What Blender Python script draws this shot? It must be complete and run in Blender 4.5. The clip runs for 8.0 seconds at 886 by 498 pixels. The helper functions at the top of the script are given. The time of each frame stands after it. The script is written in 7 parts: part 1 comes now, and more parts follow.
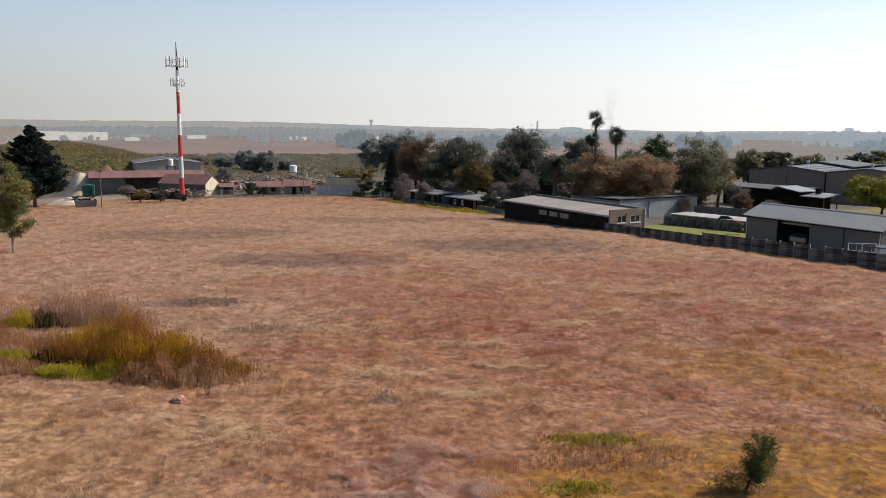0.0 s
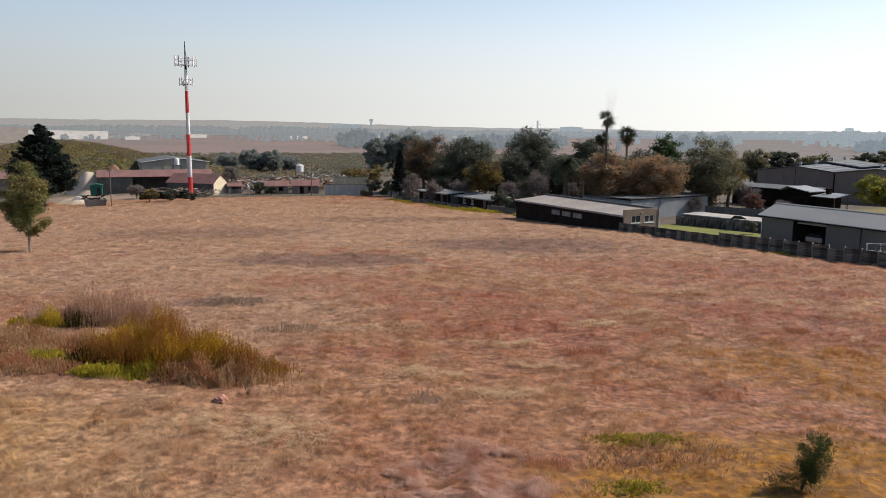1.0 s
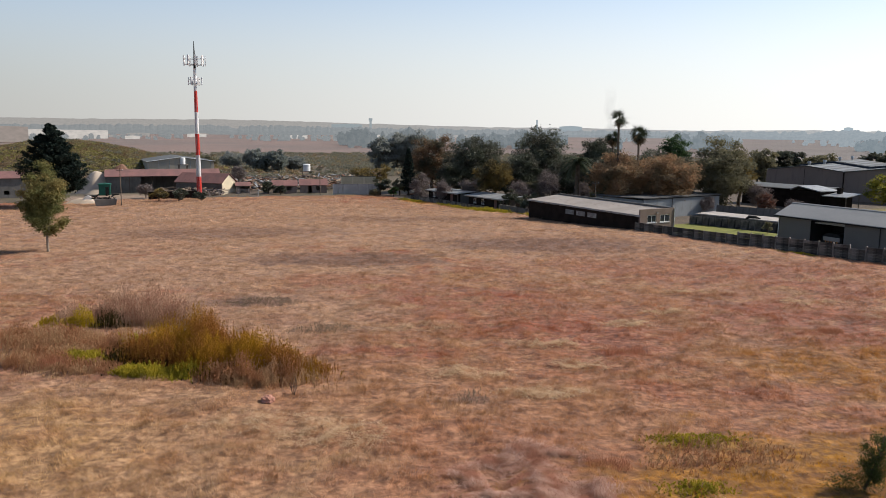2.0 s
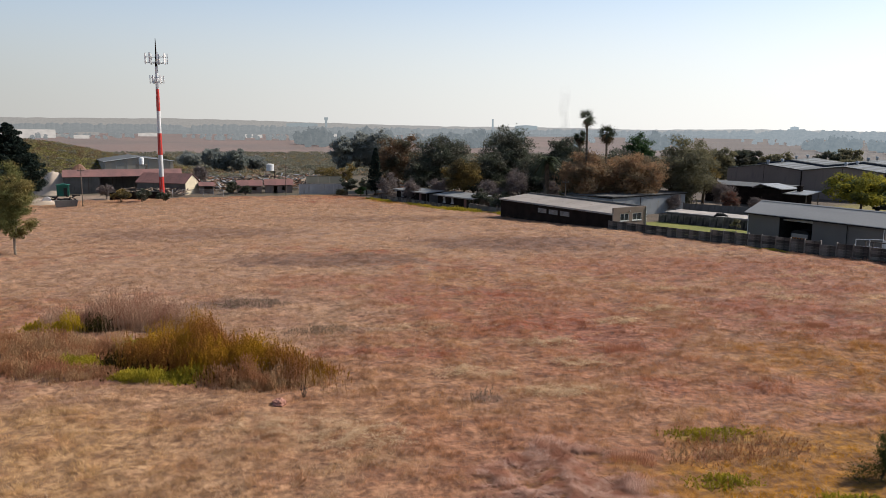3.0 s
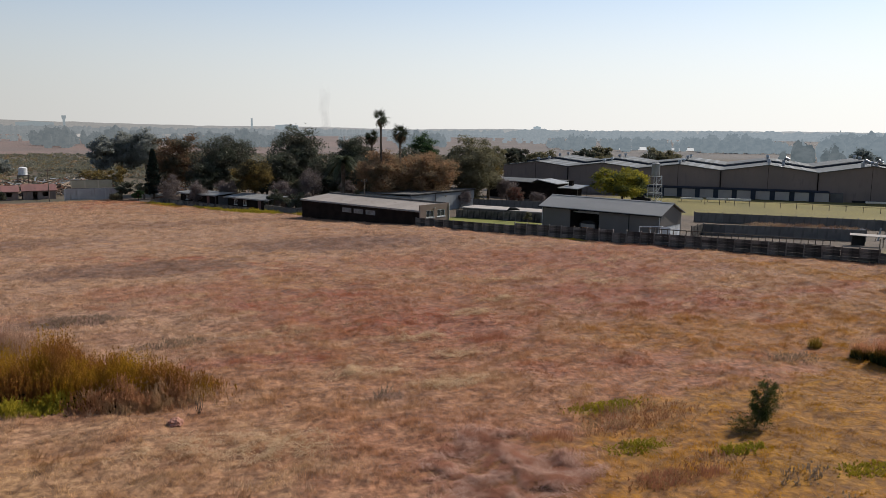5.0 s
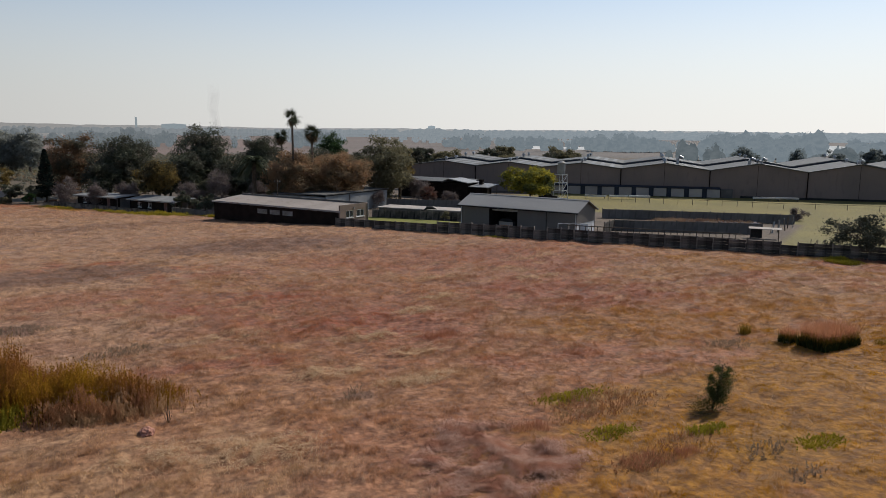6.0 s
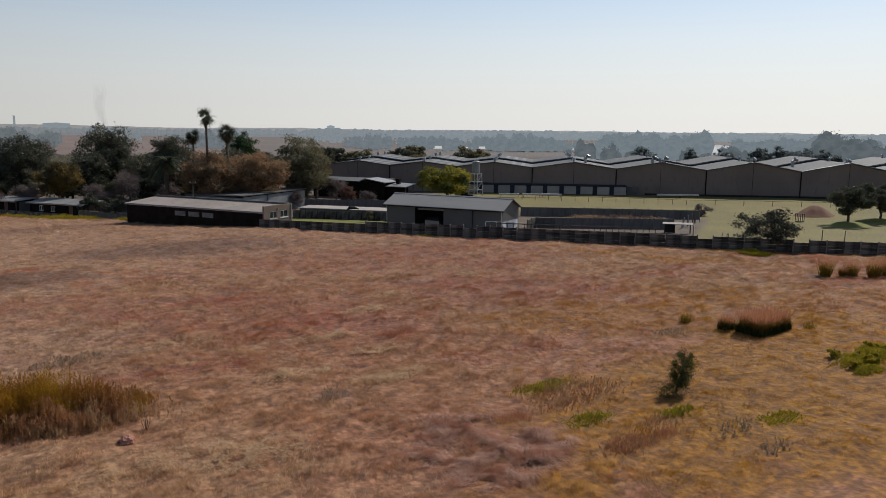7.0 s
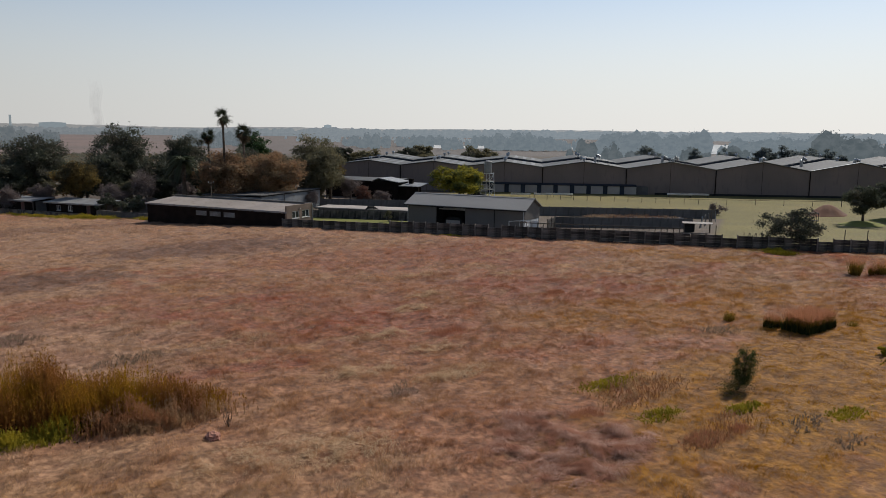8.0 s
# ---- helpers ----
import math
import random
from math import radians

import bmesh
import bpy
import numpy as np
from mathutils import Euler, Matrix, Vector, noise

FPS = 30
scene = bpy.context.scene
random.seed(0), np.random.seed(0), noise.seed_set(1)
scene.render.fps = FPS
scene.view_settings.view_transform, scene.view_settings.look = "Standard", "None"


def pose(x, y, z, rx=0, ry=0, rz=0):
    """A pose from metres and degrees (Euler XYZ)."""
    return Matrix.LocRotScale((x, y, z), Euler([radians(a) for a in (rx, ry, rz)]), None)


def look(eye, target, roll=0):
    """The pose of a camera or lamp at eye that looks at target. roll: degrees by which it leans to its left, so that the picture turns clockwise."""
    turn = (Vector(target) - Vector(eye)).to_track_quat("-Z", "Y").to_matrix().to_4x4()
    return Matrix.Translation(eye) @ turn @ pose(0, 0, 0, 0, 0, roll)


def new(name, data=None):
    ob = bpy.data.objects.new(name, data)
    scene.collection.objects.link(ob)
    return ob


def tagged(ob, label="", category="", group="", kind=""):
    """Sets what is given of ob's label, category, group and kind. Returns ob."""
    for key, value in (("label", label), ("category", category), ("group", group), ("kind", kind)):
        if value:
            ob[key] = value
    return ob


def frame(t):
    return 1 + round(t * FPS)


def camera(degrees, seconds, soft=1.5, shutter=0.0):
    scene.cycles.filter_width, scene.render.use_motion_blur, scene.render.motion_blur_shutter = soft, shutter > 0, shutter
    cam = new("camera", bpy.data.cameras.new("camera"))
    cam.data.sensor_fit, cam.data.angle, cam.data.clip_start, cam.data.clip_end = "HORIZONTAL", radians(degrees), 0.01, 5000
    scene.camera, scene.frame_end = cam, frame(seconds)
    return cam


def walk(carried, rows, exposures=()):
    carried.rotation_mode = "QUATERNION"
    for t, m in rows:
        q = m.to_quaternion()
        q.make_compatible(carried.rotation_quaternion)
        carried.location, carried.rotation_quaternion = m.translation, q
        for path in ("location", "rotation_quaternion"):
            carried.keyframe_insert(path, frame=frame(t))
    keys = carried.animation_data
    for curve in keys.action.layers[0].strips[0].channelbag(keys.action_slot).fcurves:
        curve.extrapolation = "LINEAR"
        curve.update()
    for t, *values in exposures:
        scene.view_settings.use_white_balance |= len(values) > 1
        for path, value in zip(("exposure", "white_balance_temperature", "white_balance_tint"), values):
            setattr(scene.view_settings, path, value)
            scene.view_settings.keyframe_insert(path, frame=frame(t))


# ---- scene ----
cam = camera(59.1, 8.0, soft=0.8)
METRES, EYE, TILT, LEAN, TURN = 27.0, 14.0, -8.7, -0.4, 0.0
ROWS = [
    (0.0, 0.0, 0.0, 0.0, 0.0, 0.0, -0.0),
    (0.5, -0.0402, -0.0019, 0.0011, -0.06, -0.02, -0.01),
    (1.0, -0.0836, -0.0026, 0.0012, -0.05, -0.04, -0.07),
    (1.5, -0.1304, -0.0025, 0.002, -0.03, -0.08, -0.09),
    (3.0, -0.2893, 0.0, 0.0046, -3.36, -0.16, 0.41),
    (3.5, -0.3504, 0.005, 0.0045, -7.45, -0.22, 1.03),
    (4.0, -0.4135, 0.0121, 0.0059, -11.72, -0.31, 1.66),
    (4.5, -0.4801, 0.0218, 0.0081, -16.19, -0.48, 2.29),
    (6.0, -0.6912, 0.0675, 0.02, -28.18, -1.21, 3.9),
    (6.5, -0.762, 0.0914, 0.0238, -31.83, -1.47, 4.33),
    (7.0, -0.8326, 0.1208, 0.0279, -35.49, -1.78, 4.76),
    (7.5, -0.904, 0.1528, 0.0341, -35.81, -1.84, 4.77),
    (8.0, -0.9687, 0.1835, 0.0418, -35.8, -1.86, 4.79),
]
walk(cam, [(t, pose(0, 0, EYE, TILT, LEAN, TURN) @ pose(METRES * x, METRES * y, METRES * z, 90 + pitch, roll, yaw)) for t, x, y, z, yaw, pitch, roll in ROWS],
     exposures=[(0.0, 0.34), (3.0, 0.28), (4.5, 0.13), (6.0, -0.14), (8.0, -0.28)])

# world and sun
SKY, HAZE_LOW, HAZE_HIGH, HAZE_COLOUR = 0.125, 0.93, 0.06, (1.0, 0.998, 0.99, 1)
SUN_AZ, SUN_EL = 74.0, 41.0  # degrees clockwise from +y, and above the horizon
world = bpy.data.worlds.new("sky")
scene.world = world
world.use_nodes = True
wn = world.node_tree
wn.nodes.clear()
sky = wn.nodes.new("ShaderNodeTexSky")
sky.sky_type, sky.sun_disc = "NISHITA", False
sky.sun_elevation, sky.sun_rotation = radians(SUN_EL), radians(SUN_AZ)
sky.altitude, sky.air_density, sky.dust_density, sky.ozone_density = 1600, 1.0, 1.0, 0.15
wbg = wn.nodes.new("ShaderNodeBackground")
wbg.inputs["Strength"].default_value = 1.0
wout = wn.nodes.new("ShaderNodeOutputWorld")
# winter haze: the sky whitens towards the horizon all round
way = wn.nodes.new("ShaderNodeTexCoord")
sep_up = wn.nodes.new("ShaderNodeSeparateXYZ")
wn.links.new(way.outputs["Generated"], sep_up.inputs[0])
veil = wn.nodes.new("ShaderNodeMapRange")
veil.interpolation_type = "SMOOTHERSTEP"
for i, v in enumerate((-0.02, 0.28, HAZE_LOW, HAZE_HIGH)):
    veil.inputs[i + 1].default_value = v
wn.links.new(sep_up.outputs[2], veil.inputs[0])
scaled = wn.nodes.new("ShaderNodeVectorMath")
scaled.operation = "SCALE"
scaled.inputs["Scale"].default_value = SKY
wn.links.new(sky.outputs[0], scaled.inputs[0])
mixed = wn.nodes.new("ShaderNodeMix")
mixed.data_type = "RGBA"
# the haze glows towards the sun's bearing
bear = wn.nodes.new("ShaderNodeVectorMath")
bear.operation = "DOT_PRODUCT"
bear.inputs[1].default_value = (math.sin(radians(SUN_AZ)), math.cos(radians(SUN_AZ)), 0)
wn.links.new(way.outputs["Generated"], bear.inputs[0])
glow = wn.nodes.new("ShaderNodeMapRange")
for i, v in enumerate((-0.4, 1.0, 0.32, 0.96)):
    glow.inputs[i + 1].default_value = v
wn.links.new(bear.outputs["Value"], glow.inputs[0])
tint = wn.nodes.new("ShaderNodeVectorMath")
tint.operation = "SCALE"
tint.inputs[0].default_value = HAZE_COLOUR[:3]
wn.links.new(glow.outputs[0], tint.inputs["Scale"])
wn.links.new(tint.outputs[0], mixed.inputs[7])
wn.links.new(veil.outputs[0], mixed.inputs[0])
wn.links.new(scaled.outputs[0], mixed.inputs[6])
wn.links.new(mixed.outputs[2], wbg.inputs[0])
wn.links.new(wbg.outputs[0], wout.inputs[0])
sun = new("sun", bpy.data.lights.new("sun", "SUN"))
sun.data.energy, sun.data.angle, sun.data.color = 5.0, radians(0.7), (1.0, 0.94, 0.86)
sun_to = Vector((math.sin(radians(SUN_AZ)) * math.cos(radians(SUN_EL)), math.cos(radians(SUN_AZ)) * math.cos(radians(SUN_EL)), math.sin(radians(SUN_EL))))
sun.matrix_world = look(sun_to * 300, (0, 0, 0))

# ---- plan: the boundary wall runs along U, the plots lie behind it along V ----
U, V, O = np.array((0.53, -0.848)), np.array((0.848, 0.53)), np.array((51.0, 88.0))
U_DEG = math.degrees(math.atan2(U[1], U[0]))


def plan(s, d):
    """World x, y of a place s along the boundary wall and d behind it."""
    q = O + s * U + d * V
    return float(q[0]), float(q[1])


# the boundary bows out into the field: its distance d at each place s along it, and the rise of the ground below it
WALL_S, WALL_D = (-95.0, -72.0, -66.8, -38.0, -12.0, 2.0, 14.0, 30.0, 50.0, 80.0), (0.0, -1.0, -5.6, -7.7, -8.8, -8.6, -6.5, -3.2, -1.0, 0.0)
RISE_S, RISE_Z = (-90.0, -70.0, -55.0, -40.0, -10.0, 0.0, 10.0, 20.0, 30.0, 40.0, 70.0), (0.0, 0.45, 0.58, 1.02, 1.10, 1.08, 0.86, 0.60, 0.36, 0.24, 0.0)


def smooth(a, b, x):
    k = np.clip((np.asarray(x, float) - a) / (b - a), 0, 1)
    return k * k * (3 - 2 * k)


LATTICE = np.random.RandomState(5).rand(256, 256)


def vnoise(x, y, size, octaves=1):
    """Value noise from 0 to 1 over the plan, cells of the given size."""
    total, amp, norm = 0.0, 1.0, 0.0
    for o in range(octaves):
        fx, fy = np.asarray(x, float) / size + 37.3 * o, np.asarray(y, float) / size + 11.9 * o
        ix, iy = np.floor(fx).astype(int), np.floor(fy).astype(int)
        tx, ty = fx - ix, fy - iy
        tx, ty = tx * tx * (3 - 2 * tx), ty * ty * (3 - 2 * ty)
        a, b = LATTICE[ix % 256, iy % 256], LATTICE[(ix + 1) % 256, iy % 256]
        c, e = LATTICE[ix % 256, (iy + 1) % 256], LATTICE[(ix + 1) % 256, (iy + 1) % 256]
        total = total + amp * ((a * (1 - tx) + b * tx) * (1 - ty) + (c * (1 - tx) + e * tx) * ty)
        norm, amp, size = norm + amp, amp * 0.5, size * 0.5
    return total / norm


def land(x, y):
    """Height of the ground, without tussocks: a field falling away gently, level plots behind the wall, lower country beyond."""
    x, y = np.asarray(x, float), np.asarray(y, float)
    d = (x - O[0]) * V[0] + (y - O[1]) * V[1]
    back = np.clip(d, 0, None)
    fx, fy = x - back * V[0], y - back * V[1]
    px, py = np.clip(fx, -110, 95) / 50, np.clip(fy, -60, 215) / 100
    z = 0.445 + 1.051 * px - 2.019 * py - 0.397 * px * px - 0.806 * px * py + 0.021 * py * py
    w = smooth(2, 55, back)
    z = z * (1 - w) - 2.0 * w
    s = (x - O[0]) * U[0] + (y - O[1]) * U[1]
    off = d - np.interp(s, WALL_S, WALL_D)
    z = z + np.interp(s, RISE_S, RISE_Z) * smooth(-30, -1, off) * smooth(10, 3, off)
    r = np.hypot(x + 10, y)
    z = z - 7.0 * smooth(215, 620, r)
    z = z + 13.5 * np.exp(-(((x + 158) / 50) ** 2 + ((y - 318) / 34) ** 2))
    return z


def ground(x, y):
    return float(land(x, y))


def along_wall(s, off=0.0):
    """World x, y of a place s along the boundary, off metres behind its line."""
    return plan(s, float(np.interp(s, WALL_S, WALL_D)) + off)


class Bag:
    """Vertices and faces of one mesh."""

    def __init__(self):
        self.v, self.f = [], []

    def add(self, verts, faces):
        n = len(self.v)
        self.v.extend(verts)
        self.f.extend([tuple(i + n for i in q) for q in faces])
        return self

    def box(self, x0, x1, y0, y1, z0, z1):
        v = [(x, y, z) for z in (z0, z1) for y in (y0, y1) for x in (x0, x1)]
        return self.add(v, [(0, 2, 3, 1), (4, 5, 7, 6), (0, 1, 5, 4), (2, 6, 7, 3), (0, 4, 6, 2), (1, 3, 7, 5)])

    def prism(self, outline, y0, y1, axis="y"):
        """A closed outline of (a, z), drawn out along y (a is x) or along x (a is y)."""
        n = len(outline)
        at = (lambda a, z, k: (a, k, z)) if axis == "y" else (lambda a, z, k: (k, a, z))
        v = [at(a, z, y0) for a, z in outline] + [at(a, z, y1) for a, z in outline]
        return self.add(v, [tuple(range(n)), tuple(range(2 * n - 1, n - 1, -1))] + [(i, n + i, n + (i + 1) % n, (i + 1) % n) for i in range(n)])

    def tube(self, points, radii, n=6):
        base = len(self.v)
        pts = [Vector(p) for p in points]
        for i, p in enumerate(pts):
            way = (pts[min(i + 1, len(pts) - 1)] - pts[max(i - 1, 0)]).normalized()
            side = way.cross(Vector((0, 0, 1)) if abs(way.z) < 0.9 else Vector((1, 0, 0))).normalized()
            up = side.cross(way)
            for k in range(n):
                a = 2 * math.pi * k / n
                self.v.append(tuple(p + (side * math.cos(a) + up * math.sin(a)) * radii[i]))
        for i in range(len(pts) - 1):
            for k in range(n):
                a, b = base + i * n + k, base + i * n + (k + 1) % n
                self.f.append((a, b, b + n, a + n))
        self.f.append(tuple(base + k for k in range(n - 1, -1, -1)))
        self.f.append(tuple(base + (len(pts) - 1) * n + k for k in range(n)))
        return self

    def mesh(self, name):
        me = bpy.data.meshes.new(name)
        me.from_pydata(self.v, [], self.f)
        bm = bmesh.new()
        bm.from_mesh(me)
        bmesh.ops.recalc_face_normals(bm, faces=bm.faces)
        bm.to_mesh(me)
        bm.free()
        return me


def soup(name, verts, per):
    """A mesh of loose faces with per corners each, from an array of corners."""
    me = bpy.data.meshes.new(name)
    n = len(verts)
    me.vertices.add(n)
    me.vertices.foreach_set("co", np.asarray(verts, np.float32).ravel())
    me.loops.add(n)
    me.loops.foreach_set("vertex_index", np.arange(n, dtype=np.int32))
    me.polygons.add(n // per)
    me.polygons.foreach_set("loop_start", np.arange(0, n, per, dtype=np.int32))
    me.polygons.foreach_set("loop_total", np.full(n // per, per, dtype=np.int32))
    me.update(calc_edges=True)
    return me


def part(name, shape, material, parent, label="", at=None):
    """One mesh object under a thing or a part; shape is a Bag or a mesh."""
    me = shape.mesh(name) if isinstance(shape, Bag) else shape
    ob = new(name, me)
    if material is not None and not me.materials:
        me.materials.append(material)
    ob.parent = parent
    if at is not None:
        ob.matrix_basis = at
    return tagged(ob, label)


def thing(name, x, y, z, rz, label, category, group="", kind=""):
    ob = new(name)
    ob.empty_display_size = 0.3
    ob.matrix_basis = pose(x, y, z, 0, 0, rz)
    return tagged(ob, label, category, group, kind)


def solid(name, shape, material, label, category, group="", kind="", at=None):
    """A thing that is one mesh."""
    ob = part(name, shape, material, None, label, at)
    return tagged(ob, "", category, group, kind)


def wall_run(bag, x0, x1, y0, y1, z0, z1, openings=()):
    """A wall along x, one connected plate with openings (a0, a1, b0, b1) cut right through it."""
    xs = sorted({x0, x1, *[o[0] for o in openings], *[o[1] for o in openings]})
    zs = sorted({z0, z1, *[o[2] for o in openings], *[o[3] for o in openings]})
    nx, nz = len(xs), len(zs)
    verts = [(x, y, z) for y in (y0, y1) for z in zs for x in xs]
    at = lambda i, k, side: side * nx * nz + k * nx + i
    gone = lambda i, k: i < 0 or k < 0 or i >= nx - 1 or k >= nz - 1 or any(o[0] <= xs[i] < o[1] and o[2] <= zs[k] < o[3] for o in openings)
    faces = []
    for i in range(nx - 1):
        for k in range(nz - 1):
            if gone(i, k):
                continue
            faces += [(at(i, k, 0), at(i + 1, k, 0), at(i + 1, k + 1, 0), at(i, k + 1, 0)), (at(i, k, 1), at(i, k + 1, 1), at(i + 1, k + 1, 1), at(i + 1, k, 1))]
            for di, dk, a, b in ((-1, 0, (i, k), (i, k + 1)), (1, 0, (i + 1, k), (i + 1, k + 1)), (0, -1, (i, k), (i + 1, k)), (0, 1, (i, k + 1), (i + 1, k + 1))):
                if gone(i + di, k + dk):
                    faces.append((at(*a, 0), at(*b, 0), at(*b, 1), at(*a, 1)))
    return bag.add(verts, faces)


# ---- materials ----
def node(tree, kind, **values):
    n = tree.nodes.new(kind)
    for key, value in values.items():
        n.inputs[key].default_value = value
    return n


def mix_col(tree, fac, a, b, blend="MIX"):
    m = tree.nodes.new("ShaderNodeMix")
    m.data_type, m.blend_type = "RGBA", blend
    for slot, v in ((0, fac), (6, a), (7, b)):
        if isinstance(v, (int, float)):
            m.inputs[slot].default_value = v
        elif isinstance(v, tuple):
            m.inputs[slot].default_value = (*v, 1)
        else:
            tree.links.new(v, m.inputs[slot])
    return m.outputs[2]


def ramp(tree, value, lo, hi):
    m = tree.nodes.new("ShaderNodeMapRange")
    m.interpolation_type = "SMOOTHSTEP"
    m.inputs[1].default_value, m.inputs[2].default_value = lo, hi
    tree.links.new(value, m.inputs[0])
    return m.outputs[0]


def calc(tree, op, a, b=0.0):
    m = tree.nodes.new("ShaderNodeMath")
    m.operation = op
    for slot, v in ((0, a), (1, b)):
        if isinstance(v, (int, float)):
            m.inputs[slot].default_value = v
        else:
            tree.links.new(v, m.inputs[slot])
    return m.outputs[0]


def grain(tree, coords, scale, detail=3.0, stretch=None):
    if stretch:
        mp = tree.nodes.new("ShaderNodeMapping")
        mp.inputs["Scale"].default_value = stretch
        tree.links.new(coords, mp.inputs[0])
        coords = mp.outputs[0]
    n = node(tree, "ShaderNodeTexNoise", Scale=scale, Detail=detail)
    tree.links.new(coords, n.inputs["Vector"])
    return n.outputs["Fac"]


def blank(name):
    m = bpy.data.materials.new(name)
    m.use_nodes = True
    t = m.node_tree
    return m, t, t.nodes["Principled BSDF"]


def mat(name, c1, c2, scale=0.6, rough=0.8, metal=0.0, bump=0.1, fine=14.0, stretch=None, dirt=None, vary=0.15, gloss=0.2):
    """A weathered surface: two tones in patches, fine grain, some dirt streaks, light relief, and a tone of its own for each piece."""
    m, t, b = blank(name)
    geo = t.nodes.new("ShaderNodeTexCoord").outputs["Object"]
    col = mix_col(t, ramp(t, grain(t, geo, scale, 4.0, stretch), 0.35, 0.65), c1, c2)
    small = grain(t, geo, fine, 2.0, stretch)
    col = mix_col(t, 0.35, col, mix_col(t, small, (0.45, 0.45, 0.45), (1.0, 1.0, 1.0)), "MULTIPLY")
    if dirt:
        col = mix_col(t, ramp(t, grain(t, geo, 1.3, 5.0, (1.0, 1.0, 0.25)), 0.52, 0.75), col, dirt)
    info = t.nodes.new("ShaderNodeObjectInfo")
    tone = calc(t, "ADD", 1.0 - vary, calc(t, "MULTIPLY", info.outputs["Random"], 2 * vary))
    comb = t.nodes.new("ShaderNodeCombineColor")
    for k in range(3):
        t.links.new(tone, comb.inputs[k])
    col = mix_col(t, 1.0, col, comb.outputs[0], "MULTIPLY")
    t.links.new(col, b.inputs["Base Color"])
    b.inputs["Roughness"].default_value, b.inputs["Metallic"].default_value = rough, metal
    b.inputs["Specular IOR Level"].default_value = gloss
    if bump:
        bp = node(t, "ShaderNodeBump", Strength=bump, Distance=0.05)
        t.links.new(small, bp.inputs["Height"])
        t.links.new(bp.outputs[0], b.inputs["Normal"])
    return m


def leaf_mat(name, c1, c2, c3=None, clear=0.25, patch=0.25, wax=0.0, soft=0.0):
    """Foliage: each leaf has a tone between c1 and c2, patches of the crown turn to c3; some light passes through."""
    m, t, b = blank(name)
    geo = t.nodes.new("ShaderNodeNewGeometry")
    col = mix_col(t, geo.outputs["Random Per Island"], c1, c2)
    obj = t.nodes.new("ShaderNodeTexCoord").outputs["Object"]
    if c3:
        col = mix_col(t, ramp(t, grain(t, obj, patch, 2.0), 0.42, 0.62), col, c3)
    t.nodes.remove(b)
    dif, tra, mx = t.nodes.new("ShaderNodeBsdfDiffuse"), t.nodes.new("ShaderNodeBsdfTranslucent"), t.nodes.new("ShaderNodeMixShader")
    t.links.new(col, dif.inputs[0])
    t.links.new(col, tra.inputs[0])
    mx.inputs[0].default_value = clear
    if soft:
        # fine blades scatter light as a soft mass: their shading normal leans upwards
        up = t.nodes.new("ShaderNodeMix")
        up.data_type = "VECTOR"
        up.inputs[0].default_value = soft
        t.links.new(geo.outputs["Normal"], up.inputs[4])
        up.inputs[5].default_value = (0, 0, 1)
        t.links.new(up.outputs[1], dif.inputs["Normal"])
    t.links.new(dif.outputs[0], mx.inputs[1])
    t.links.new(tra.outputs[0], mx.inputs[2])
    last = mx.outputs[0]
    if wax:
        gl, mw = node(t, "ShaderNodeBsdfGlossy", Roughness=0.42), t.nodes.new("ShaderNodeMixShader")
        gl.inputs["Color"].default_value = (0.9, 0.9, 0.88, 1)
        mw.inputs[0].default_value = wax
        t.links.new(last, mw.inputs[1])
        t.links.new(gl.outputs[0], mw.inputs[2])
        last = mw.outputs[0]
    t.links.new(last, t.nodes["Material Output"].inputs["Surface"])
    return m


def spot(t, xy, cx, cy, rx, ry, turn=0.0):
    """1 inside an oval patch of the plan, falling off to 0, with an uneven rim."""
    mp = t.nodes.new("ShaderNodeMapping")
    mp.vector_type = "TEXTURE"
    mp.inputs["Location"].default_value = (cx, cy, 0)
    mp.inputs["Rotation"].default_value = (0, 0, radians(turn))
    mp.inputs["Scale"].default_value = (rx, ry, 1)
    t.links.new(xy, mp.inputs[0])
    ln = t.nodes.new("ShaderNodeVectorMath")
    ln.operation = "LENGTH"
    t.links.new(mp.outputs[0], ln.inputs[0])
    far = calc(t, "ADD", ln.outputs["Value"], calc(t, "MULTIPLY", calc(t, "SUBTRACT", grain(t, xy, 0.35, 4.0), 0.5), 1.6))
    return ramp(t, far, 1.15, 0.55)


